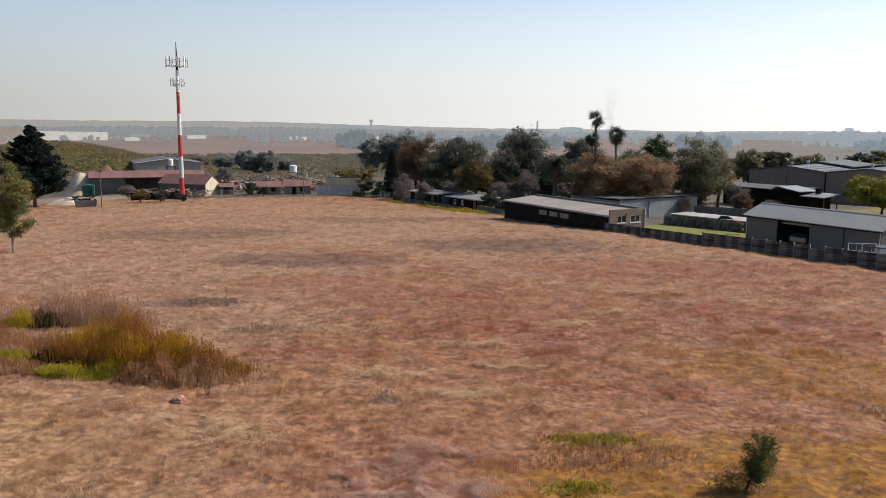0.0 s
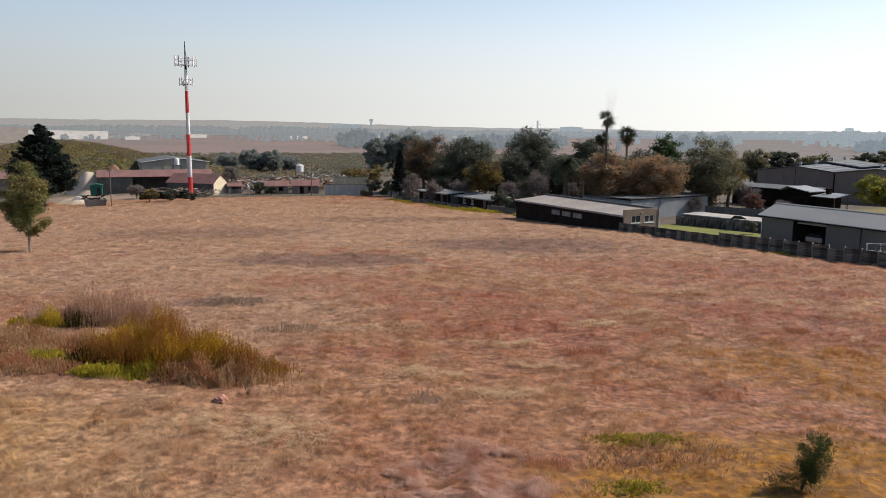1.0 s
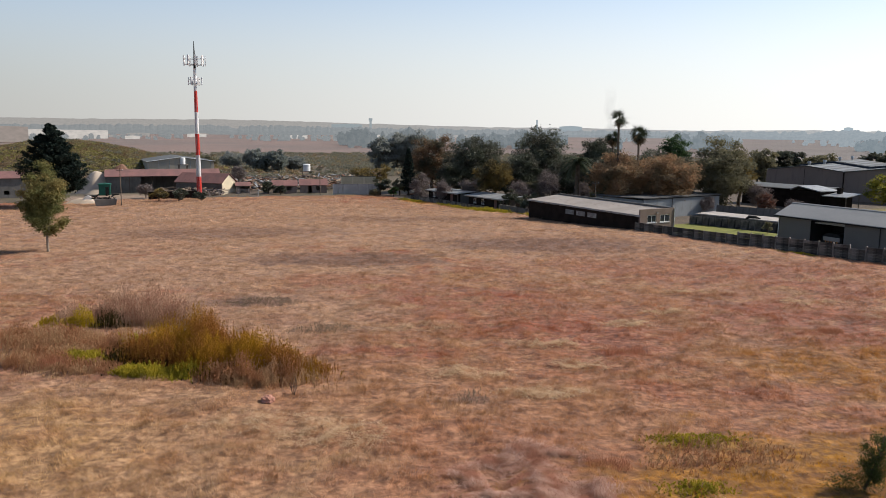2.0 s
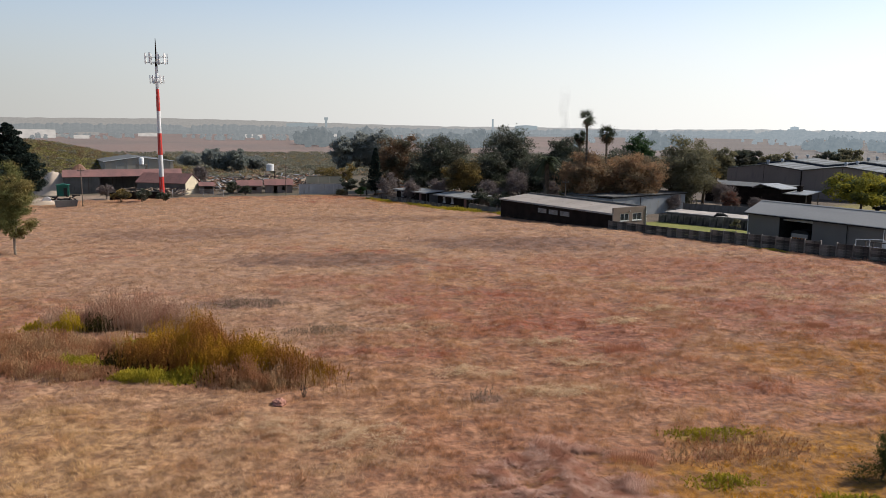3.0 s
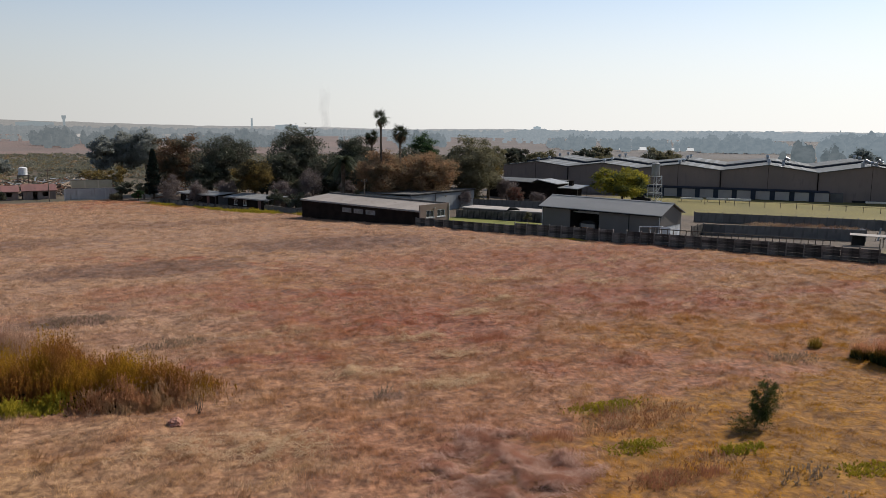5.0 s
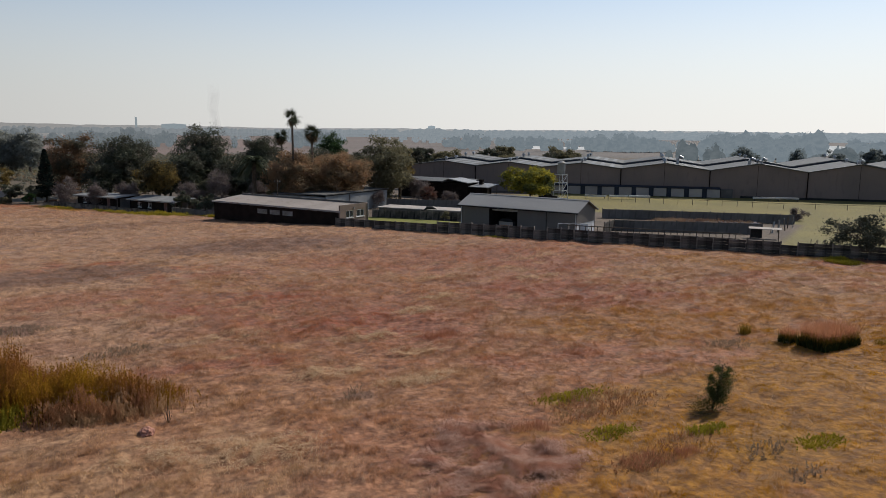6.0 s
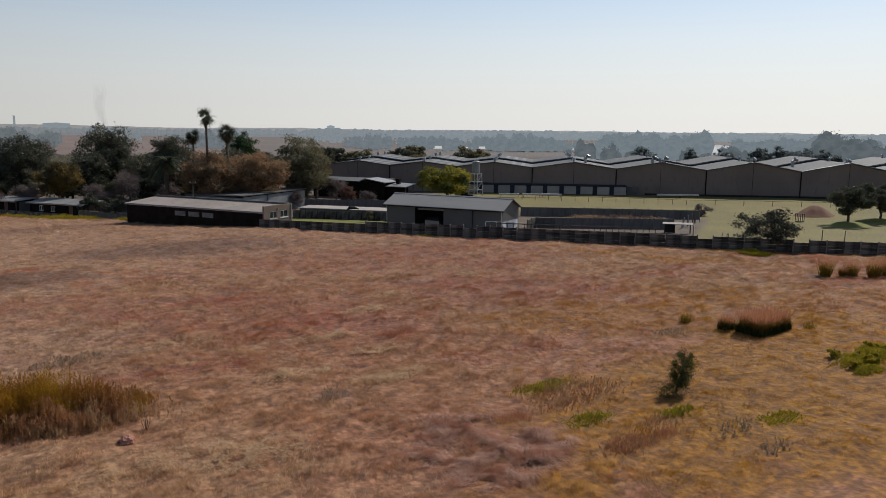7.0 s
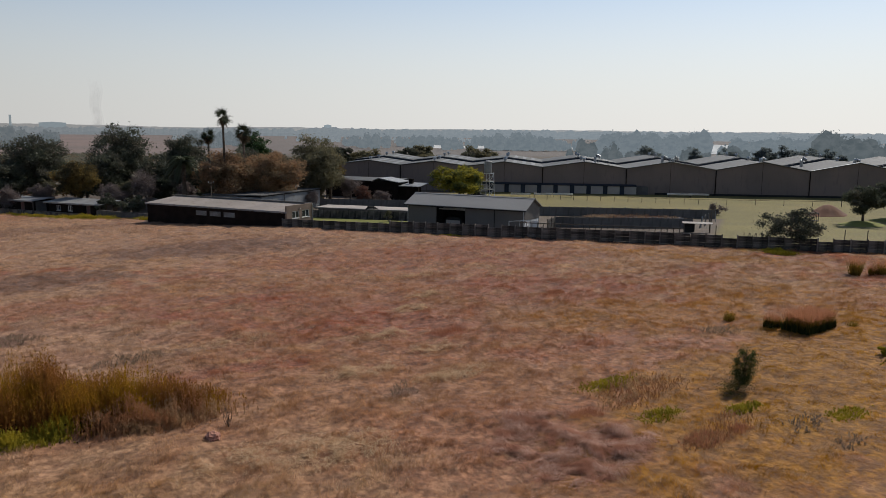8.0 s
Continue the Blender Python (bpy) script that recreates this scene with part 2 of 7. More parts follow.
def field_colour(t):
    """The colour of the veld over the plan: straw, pink seeding grass, red and grey patches, yellow-green to the damp side."""
    pos = t.nodes.new("ShaderNodeNewGeometry").outputs["Position"]
    flat = t.nodes.new("ShaderNodeVectorMath")
    flat.operation = "MULTIPLY"
    flat.inputs[1].default_value = (1, 1, 0)
    t.links.new(pos, flat.inputs[0])
    xy = flat.outputs[0]
    sep = t.nodes.new("ShaderNodeSeparateXYZ")
    t.links.new(xy, sep.inputs[0])
    straw, pink, red, grey, gold, green = STRAW, PINK, RED, GREY, GOLD, GREEN
    col = mix_col(t, ramp(t, grain(t, xy, 0.055, 5.0), 0.40, 0.60), straw, pink)
    col = mix_col(t, ramp(t, grain(t, xy, 0.31, 5.0, (1, 1.5, 1)), 0.50, 0.66), col, (0.56, 0.355, 0.205))
    col = mix_col(t, calc(t, "MULTIPLY", ramp(t, grain(t, xy, 0.085, 5.0, (1, 1.6, 1)), 0.54, 0.66), 0.8), col, red)
    col = mix_col(t, calc(t, "MULTIPLY", ramp(t, grain(t, xy, 0.12, 5.0, (1, 1.8, 1)), 0.58, 0.68), 0.7), col, grey)
    col = mix_col(t, calc(t, "MULTIPLY", ramp(t, grain(t, xy, 0.40, 4.0, (1, 1.6, 1)), 0.55, 0.68), 0.34), col, red)
    col = mix_col(t, calc(t, "MULTIPLY", ramp(t, grain(t, xy, 0.52, 4.0, (1, 1.7, 1)), 0.56, 0.68), 0.38), col, grey)
    # far PALE ovals: straw, lifted to put the far field's brightness into the colour
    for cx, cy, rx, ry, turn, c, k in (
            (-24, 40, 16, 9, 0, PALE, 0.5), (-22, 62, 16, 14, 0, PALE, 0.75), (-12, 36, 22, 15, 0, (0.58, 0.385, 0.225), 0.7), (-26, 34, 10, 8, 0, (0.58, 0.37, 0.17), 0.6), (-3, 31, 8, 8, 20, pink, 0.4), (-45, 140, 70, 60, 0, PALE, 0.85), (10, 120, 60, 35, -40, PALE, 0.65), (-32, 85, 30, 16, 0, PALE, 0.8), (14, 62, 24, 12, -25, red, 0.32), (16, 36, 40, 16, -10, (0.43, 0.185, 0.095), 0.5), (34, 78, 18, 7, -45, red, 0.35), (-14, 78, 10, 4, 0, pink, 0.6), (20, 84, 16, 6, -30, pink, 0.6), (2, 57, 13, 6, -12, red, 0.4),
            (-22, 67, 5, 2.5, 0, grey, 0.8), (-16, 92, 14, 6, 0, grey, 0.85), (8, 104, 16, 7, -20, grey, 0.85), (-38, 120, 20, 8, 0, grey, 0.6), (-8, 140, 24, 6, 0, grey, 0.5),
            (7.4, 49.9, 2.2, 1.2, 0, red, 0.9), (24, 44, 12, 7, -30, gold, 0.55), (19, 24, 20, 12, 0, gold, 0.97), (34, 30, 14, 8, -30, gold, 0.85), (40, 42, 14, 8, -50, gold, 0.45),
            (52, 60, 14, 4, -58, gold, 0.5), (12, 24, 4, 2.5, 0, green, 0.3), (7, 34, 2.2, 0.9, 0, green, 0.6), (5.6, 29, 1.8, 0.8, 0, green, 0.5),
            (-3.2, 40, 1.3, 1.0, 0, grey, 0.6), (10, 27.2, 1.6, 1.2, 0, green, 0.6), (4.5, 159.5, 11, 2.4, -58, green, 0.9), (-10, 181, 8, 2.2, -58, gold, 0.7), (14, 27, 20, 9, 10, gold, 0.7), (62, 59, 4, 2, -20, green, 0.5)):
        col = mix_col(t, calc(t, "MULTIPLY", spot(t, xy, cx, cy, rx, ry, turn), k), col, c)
    # small uneven dark patches: dead thatch, and the shade of hollows put into the colour
    col = mix_col(t, 1.0, col, mix_col(t, ramp(t, grain(t, xy, 0.75, 4.0, (1, 1.5, 1)), 0.36, 0.60), (0.72, 0.665, 0.615), (1.13, 1.12, 1.09)), "MULTIPLY")
    col = mix_col(t, 1.0, col, mix_col(t, ramp(t, grain(t, xy, 2.3, 3.0), 0.38, 0.58), (0.72, 0.68, 0.64), (1.08, 1.07, 1.05)), "MULTIPLY")
    return col, xy, sep


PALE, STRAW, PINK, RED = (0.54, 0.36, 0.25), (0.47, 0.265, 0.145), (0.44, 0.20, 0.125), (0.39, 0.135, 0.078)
GREY, GOLD, GREEN = (0.27, 0.165, 0.125), (0.42, 0.20, 0.010), (0.29, 0.235, 0.014)


def ground_mat():
    m, t, b = blank("veld_ground")
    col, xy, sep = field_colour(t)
    dn = t.nodes.new("ShaderNodeVectorMath")
    dn.operation = "DOT_PRODUCT"
    t.links.new(xy, dn.inputs[0])
    dn.inputs[1].default_value = (V[0], V[1], 0)
    depth = calc(t, "SUBTRACT", dn.outputs["Value"], float(O @ V))
    # yards and paddocks behind the wall
    yard = mix_col(t, ramp(t, grain(t, xy, 0.12, 4.0), 0.4, 0.6), (0.13, 0.10, 0.07), (0.19, 0.147, 0.10))
    paddock = mix_col(t, ramp(t, grain(t, xy, 0.09, 4.0), 0.35, 0.65), (0.30, 0.265, 0.055), (0.24, 0.222, 0.048))
    sdn = t.nodes.new("ShaderNodeVectorMath")
    sdn.operation = "DOT_PRODUCT"
    t.links.new(xy, sdn.inputs[0])
    sdn.inputs[1].default_value = (U[0], U[1], 0)
    along = calc(t, "SUBTRACT", sdn.outputs["Value"], float(O @ U))
    yard = mix_col(t, calc(t, "MAXIMUM", calc(t, "MULTIPLY", ramp(t, depth, 46.0, 47.5), ramp(t, along, -48.0, -42.0)), ramp(t, along, 23.0, 25.0)), yard, paddock)
    brush = mix_col(t, ramp(t, grain(t, xy, 0.02, 5.0), 0.4, 0.6), (0.17, 0.135, 0.08), (0.13, 0.118, 0.07))
    brush = mix_col(t, ramp(t, grain(t, xy, 0.06, 4.0), 0.55, 0.66), brush, (0.24, 0.165, 0.10))
    brush = mix_col(t, spot(t, xy, -88, 192, 17, 12, 20), brush, (0.44, 0.34, 0.25))
    # haze is mixed into the plain's own colour, greyer towards the right
    plain = mix_col(t, ramp(t, grain(t, xy, 0.006, 4.0), 0.4, 0.6), (0.34, 0.255, 0.225), (0.27, 0.225, 0.205))
    bearing = calc(t, "ARCTAN2", sep.outputs[0], sep.outputs[1])
    plain = mix_col(t, ramp(t, bearing, radians(5), radians(35)), plain, mix_col(t, ramp(t, grain(t, xy, 0.008, 4.0), 0.4, 0.6), (0.25, 0.235, 0.22), (0.20, 0.195, 0.185)))
    line = WALL_D[0]
    for s_a, s_b, d_a, d_b in zip(WALL_S, WALL_S[1:], WALL_D, WALL_D[1:]):
        step = t.nodes.new("ShaderNodeMapRange")
        for i, v in enumerate((s_a, s_b, 0.0, d_b - d_a)):
            step.inputs[i + 1].default_value = v
        t.links.new(along, step.inputs[0])
        line = calc(t, "ADD", line, step.outputs[0])
    col = mix_col(t, ramp(t, calc(t, "SUBTRACT", depth, line), 0.2, 0.8), col, yard)
    edge = calc(t, "SUBTRACT", sep.outputs[1], calc(t, "MULTIPLY", sep.outputs[0], 0.27))
    col = mix_col(t, ramp(t, edge, 208.0, 211.0), col, brush)
    rad = t.nodes.new("ShaderNodeVectorMath")
    rad.operation = "LENGTH"
    t.links.new(xy, rad.inputs[0])
    col = mix_col(t, ramp(t, rad.outputs["Value"], 640.0, 760.0), col, plain)
    col = mix_col(t, 1.0, col, mix_col(t, ramp(t, grain(t, xy, 2.6, 5.0), 0.3, 0.7), (0.36, 0.30, 0.255), (0.64, 0.585, 0.54)), "MULTIPLY")
    t.links.new(col, b.inputs["Base Color"])
    b.inputs["Roughness"].default_value = 0.95
    bp = node(t, "ShaderNodeBump", Strength=0.6, Distance=0.15)
    t.links.new(grain(t, xy, 2.2, 5.0), bp.inputs["Height"])
    t.links.new(bp.outputs[0], b.inputs["Normal"])
    return m


def grass_mat(name, dull, bright):
    m, t, b = blank(name)
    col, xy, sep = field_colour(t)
    geo = t.nodes.new("ShaderNodeNewGeometry")
    col = mix_col(t, 0.75, col, mix_col(t, geo.outputs["Random Per Island"], dull, bright), "MULTIPLY")
    t.nodes.remove(b)
    dif, tra, mx = t.nodes.new("ShaderNodeBsdfDiffuse"), t.nodes.new("ShaderNodeBsdfTranslucent"), t.nodes.new("ShaderNodeMixShader")
    t.links.new(col, dif.inputs[0])
    t.links.new(col, tra.inputs[0])
    mx.inputs[0].default_value = 0.24
    # a tuft scatters light as a soft mass: its shading normal leans upwards
    up = t.nodes.new("ShaderNodeMix")
    up.data_type = "VECTOR"
    up.inputs[0].default_value = 0.88
    t.links.new(geo.outputs["Normal"], up.inputs[4])
    up.inputs[5].default_value = (0, 0, 1)
    t.links.new(up.outputs[1], dif.inputs["Normal"])
    t.links.new(dif.outputs[0], mx.inputs[1])
    t.links.new(tra.outputs[0], mx.inputs[2])
    t.links.new(mx.outputs[0], t.nodes["Material Output"].inputs["Surface"])
    return m


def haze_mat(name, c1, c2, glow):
    """Far surfaces that emit, haze painted in as their glow: greyer away from the sun, bluer and lighter towards it."""
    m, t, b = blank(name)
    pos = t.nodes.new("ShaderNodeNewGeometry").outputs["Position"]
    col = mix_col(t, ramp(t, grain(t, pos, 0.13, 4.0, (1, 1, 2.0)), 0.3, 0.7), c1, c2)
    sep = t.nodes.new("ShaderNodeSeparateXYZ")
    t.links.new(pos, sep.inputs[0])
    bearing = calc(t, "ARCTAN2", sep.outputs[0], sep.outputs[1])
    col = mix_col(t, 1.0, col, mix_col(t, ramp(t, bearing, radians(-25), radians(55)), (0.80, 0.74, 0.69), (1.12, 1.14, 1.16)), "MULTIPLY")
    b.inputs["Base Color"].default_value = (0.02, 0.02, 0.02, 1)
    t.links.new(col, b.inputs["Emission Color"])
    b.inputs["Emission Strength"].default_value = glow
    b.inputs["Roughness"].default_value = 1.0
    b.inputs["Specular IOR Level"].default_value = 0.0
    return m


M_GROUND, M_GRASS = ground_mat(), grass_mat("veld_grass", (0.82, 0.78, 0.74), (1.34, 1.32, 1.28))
# far copy of the grass, dull end raised to brighten the distance by colour
M_GRASS_FAR = grass_mat("veld_grass_lifted", (0.94, 0.91, 0.88), (1.34, 1.32, 1.29))
M_BARK = mat("bark", (0.09, 0.065, 0.045), (0.15, 0.12, 0.09), 1.5, 0.9, 0, 0.5, 20)
M_TWIG = mat("grey_twigs", (0.22, 0.18, 0.16), (0.15, 0.12, 0.11), 0.5, 0.9, 0, 0.2)
M_DARKLEAF = leaf_mat("dark_leaves", (0.06, 0.07, 0.046), (0.105, 0.11, 0.077), (0.09, 0.085, 0.062), 0.35, wax=0.01)
M_GREYLEAF = leaf_mat("grey_green_leaves", (0.15, 0.14, 0.09), (0.20, 0.18, 0.115), (0.17, 0.15, 0.085), 0.4)
# scrub colour lifted a little to carry the haze over the low ground
M_SCRUB = leaf_mat("scrub_leaves", (0.27, 0.19, 0.115), (0.22, 0.165, 0.10), (0.22, 0.185, 0.10), 0.45, patch=0.02)
M_BROWNTOP = leaf_mat("rust_leaves", (0.23, 0.13, 0.075), (0.15, 0.10, 0.062), (0.095, 0.085, 0.058), 0.3)
M_AUTUMN = leaf_mat("autumn_leaves", (0.36, 0.215, 0.12), (0.28, 0.18, 0.105), (0.22, 0.165, 0.105), 0.4)
M_YELLOW = leaf_mat("yellow_green_leaves", (0.40, 0.33, 0.045), (0.26, 0.235, 0.045), (0.10, 0.115, 0.05), 0.35)
M_OCHRE = leaf_mat("ochre_leaves", (0.25, 0.17, 0.055), (0.15, 0.115, 0.05), (0.08, 0.07, 0.042), 0.3)
M_BRIGHT = leaf_mat("fresh_green_leaves", (0.03, 0.065, 0.018), (0.055, 0.09, 0.028), None, 0.2, wax=0.03)
M_PINE = leaf_mat("pine_needles", (0.014, 0.022, 0.018), (0.03, 0.038, 0.03), None, 0.1)
# far leaves paled and greyed: the haze is put into their colour
M_HAZYTREE = leaf_mat("far_hazy_leaves", (0.17, 0.185, 0.165), (0.22, 0.235, 0.205), None, 0.45)
M_GUMFAR = leaf_mat("hazy_gum_leaves", (0.23, 0.24, 0.215), (0.28, 0.285, 0.255), None, 0.5)
M_GUM = leaf_mat("gum_leaves", (0.17, 0.165, 0.06), (0.115, 0.125, 0.05), (0.24, 0.19, 0.075), 0.35)
M_DRYTWIG = leaf_mat("dry_twigs", (0.22, 0.18, 0.165), (0.15, 0.12, 0.11), None, 0.25)
M_PALM = leaf_mat("palm_fronds", (0.03, 0.04, 0.02), (0.055, 0.06, 0.032), None, 0.15, wax=0.015)
M_PALMDRY = leaf_mat("dry_palm_fronds", (0.14, 0.10, 0.06), (0.09, 0.07, 0.045), None, 0.2)
M_PLASTER = mat("grey_plaster", (0.17, 0.155, 0.14), (0.13, 0.12, 0.11), 0.5, 0.9, 0, 0.2, 18, None, (0.10, 0.09, 0.08))
M_BRICK = mat("brown_facebrick", (0.024, 0.017, 0.014), (0.015, 0.011, 0.009), 0.7, 0.9, 0, 0.3, 9, gloss=0.05)
M_BROWNWALL = mat("brown_rendered_wall", (0.25, 0.19, 0.16), (0.215, 0.168, 0.142), 0.12, 0.9, 0, 0.1, 6, None, (0.17, 0.135, 0.118), 0.05)
M_PALEPLASTER = mat("pale_grey_plaster", (0.50, 0.48, 0.46), (0.42, 0.40, 0.385), 0.4, 0.9, 0, 0.15, 10, None, (0.30, 0.28, 0.26))
M_TANPLASTER = mat("tan_plaster", (0.23, 0.17, 0.135), (0.185, 0.14, 0.11), 0.5, 0.9)
M_PRECAST = mat("weathered_concrete", (0.16, 0.14, 0.122), (0.055, 0.048, 0.042), 0.9, 0.95, 0, 0.3, 10, None, (0.022, 0.02, 0.018), 0.5)
M_BLUEGREY = mat("blue_grey_wall", (0.28, 0.29, 0.29), (0.23, 0.24, 0.245), 0.25, 0.85, 0, 0.1, 8, None, (0.19, 0.19, 0.19), 0.05)
M_SHEDWALL = mat("taupe_sheet_wall", (0.155, 0.138, 0.122), (0.138, 0.124, 0.11), 0.3, 0.6, 0.0, 0.1, 10, None, None, 0.03)
M_SHEDROOF = mat("grey_sheet_roof", (0.28, 0.268, 0.248), (0.24, 0.232, 0.217), 0.3, 0.5, 0.0, 0.08, 8, (0.3, 1, 1), None, 0.03)
M_TANROOF = mat("tan_sheet_roof", (0.33, 0.28, 0.235), (0.28, 0.238, 0.20), 0.3, 0.6, 0.1, 0.1, 8, (1, 0.2, 1), (0.2, 0.16, 0.13), 0.05)
M_ZINC = mat("weathered_zinc_roof", (0.33, 0.33, 0.32), (0.25, 0.25, 0.245), 0.4, 0.5, 0.3, 0.1, 8, (1, 0.25, 1), (0.17, 0.15, 0.14), 0.08)
M_REDROOF = mat("faded_red_roof", (0.22, 0.11, 0.095), (0.165, 0.09, 0.08), 0.4, 0.7, 0.0, 0.15, 8, (1, 0.3, 1), (0.13, 0.07, 0.06), 0.1)
M_HALLROOF = mat("warehouse_roof", (0.115, 0.112, 0.10), (0.092, 0.09, 0.082), 0.1, 0.6, 0.0, 0.1, 3, (1, 0.15, 1), (0.15, 0.145, 0.13), 0.05)
M_HALLWALL = mat("hall_sheet_wall", (0.42, 0.36, 0.28), (0.34, 0.32, 0.28), 0.15, 0.7, 0.1, 0.1, 6, (2, 1, 0.1))
M_WHITE = mat("white_paint", (0.72, 0.71, 0.69), (0.6, 0.59, 0.57), 0.6, 0.6, 0, 0.05)
M_CREAM = mat("cream_plaster", (0.62, 0.53, 0.37), (0.55, 0.47, 0.33), 0.5, 0.9)
M_RED = mat("red_paint", (0.55, 0.045, 0.03), (0.48, 0.04, 0.03), 0.4, 0.5, 0, 0.03, 8, None, None, 0.04)
M_STEEL = mat("galvanised_steel", (0.42, 0.42, 0.42), (0.33, 0.33, 0.33), 1.0, 0.45, 0.7, 0.05)
M_DARK = mat("dark_interior", (0.02, 0.019, 0.018), (0.03, 0.028, 0.026), 1.0, 0.9)
M_NAVY = mat("dark_blue_trim", (0.02, 0.027, 0.04), (0.03, 0.036, 0.05), 0.5, 0.6)
M_WOOD = mat("grey_timber", (0.16, 0.125, 0.095), (0.11, 0.085, 0.07), 1.5, 0.9, 0, 0.3, 20, (1, 1, 0.1))
M_SAND = mat("pale_sand", (0.52, 0.42, 0.33), (0.44, 0.35, 0.27), 0.3, 0.95, 0, 0.4, 3)
M_EARTH = mat("red_earth", (0.23, 0.12, 0.075), (0.17, 0.095, 0.065), 0.4, 0.95, 0, 0.5, 3)
M_LAWN = mat("mown_lawn", (0.20, 0.19, 0.045), (0.16, 0.165, 0.042), 0.3, 0.95, 0, 0.4, 12)
M_SLAB = mat("pale_concrete_slab", (0.42, 0.37, 0.32), (0.35, 0.31, 0.28), 0.3, 0.9)
M_STONE = mat("pink_stone", (0.42, 0.20, 0.14), (0.32, 0.155, 0.11), 2.0, 0.9, 0, 0.5, 12)
M_GREENPAINT = mat("green_paint", (0.02, 0.13, 0.09), (0.025, 0.10, 0.075), 1.0, 0.6)
M_ORANGE = mat("orange_paint", (0.50, 0.20, 0.05), (0.45, 0.17, 0.05), 1.0, 0.6)


def glass_mat():
    m, t, b = blank("window_glass")
    b.inputs["Base Color"].default_value = (0.03, 0.035, 0.04, 1)
    b.inputs["Roughness"].default_value = 0.08
    b.inputs["IOR"].default_value = 1.45
    return m


M_GLASS = glass_mat()

SMOKE_AZ = 11.9

# ---- the ground: one sheet to the horizon ----
def spread(start, first, end, growth):
    out, step = [start], first
    while abs(out[-1]) < abs(end):
        out.append(out[-1] + math.copysign(step, end))
        step *= growth
    return out


gx = np.array(spread(-62, 0.8, -4200, 1.13)[::-1] + list(np.arange(-61.5, 76, 0.65)) + spread(76.2, 0.8, 4200, 1.12))
gy = np.array(spread(12, 1.0, -900, 1.35)[::-1] + list(np.arange(12.5, 112, 0.7)) + list(np.arange(112.5, 216, 1.5)) + spread(217, 1.6, 4400, 1.1))
mx, my = np.meshgrid(gx, gy)
gz = land(mx, my)
off_wall = (mx - O[0]) * V[0] + (my - O[1]) * V[1] - np.interp((mx - O[0]) * U[0] + (my - O[1]) * U[1], WALL_S, WALL_D)
near = smooth(260, 190, np.hypot(mx, my)) * smooth(0.5, -1.5, off_wall)
gz = gz + near * (0.3 * (vnoise(mx, my, 5.0, 2) - 0.5) + 0.42 * (vnoise(mx + 50, my, 1.4, 2) - 0.5))
nx, ny = len(gx), len(gy)
idx = np.arange(nx * ny).reshape(ny, nx)
quads = np.stack([idx[:-1, :-1], idx[:-1, 1:], idx[1:, 1:], idx[1:, :-1]], -1).reshape(-1, 4)
me = bpy.data.meshes.new("ground")
me.vertices.add(nx * ny)
me.vertices.foreach_set("co", np.stack([mx, my, gz], -1).astype(np.float32).ravel())
me.loops.add(len(quads) * 4)
me.loops.foreach_set("vertex_index", quads.astype(np.int32).ravel())
me.polygons.add(len(quads))
me.polygons.foreach_set("loop_start", np.arange(0, len(quads) * 4, 4, dtype=np.int32))
me.polygons.foreach_set("loop_total", np.full(len(quads), 4, dtype=np.int32))
me.polygons.foreach_set("use_smooth", np.ones(len(quads), dtype=bool))
me.update(calc_edges=True)
solid("ground", me, M_GROUND, "dry winter veld of pink and straw grass, plots and plains beyond", "ground", kind="structure")

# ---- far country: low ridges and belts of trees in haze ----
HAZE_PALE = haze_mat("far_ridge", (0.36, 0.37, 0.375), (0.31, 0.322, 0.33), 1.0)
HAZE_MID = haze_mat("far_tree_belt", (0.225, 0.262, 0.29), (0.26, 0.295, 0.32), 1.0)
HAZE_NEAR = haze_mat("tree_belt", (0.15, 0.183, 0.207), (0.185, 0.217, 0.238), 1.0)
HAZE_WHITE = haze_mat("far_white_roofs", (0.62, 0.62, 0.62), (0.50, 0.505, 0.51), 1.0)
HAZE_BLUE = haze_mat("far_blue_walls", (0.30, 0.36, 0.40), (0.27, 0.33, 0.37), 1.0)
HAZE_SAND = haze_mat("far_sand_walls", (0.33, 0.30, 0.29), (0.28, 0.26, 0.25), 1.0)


def belt(name, radius, az0, az1, foot, tops, step, material, label):
    """A belt of far country on a bearing from az0 to az1 degrees, tops(az) giving its height; its crest is lumpy."""
    n = int((az1 - az0) / step)
    verts, faces = [], []
    for i in range(n + 1):
        a = az0 + (az1 - az0) * i / n
        r = radius
        x, y = r * math.sin(radians(a)), r * math.cos(radians(a))
        top = tops(a)
        verts += [(x, y, foot), (x * 1.004, y * 1.004, foot + 0.6 * (top - foot)), (x * 1.012, y * 1.012, top), (x * 1.03, y * 1.03, foot)]
    for i in range(n):
        for k in range(3):
            a = i * 4 + k
            faces.append((a, a + 4, a + 5, a + 1))
    return solid(name, Bag().add(verts, faces), material, label, "backdrop", kind="structure")


def crowns(seed, az0, az1, n, w, h):
    """A crest made of many round tree heads: returns its height above the foot at a bearing."""
    rng = np.random.default_rng(seed)
    c, ww, hh = rng.uniform(az0, az1, n), rng.uniform(w[0], w[1], n), rng.uniform(h[0], h[1], n)

    def top(a):
        k = 1 - ((a - c) / ww) ** 2
        return float(np.max(np.where(k > 0, hh * np.sqrt(np.clip(k, 0, None)), 0.0)))
    return top


def fuzz(a, seed):
    return 3.0 * (float(vnoise(a + seed, seed, 0.22, 3)) - 0.5)


def lumps(a, size, seed):
    return float(vnoise(a + seed, 0.5 * seed, size, 4)) - 0.5


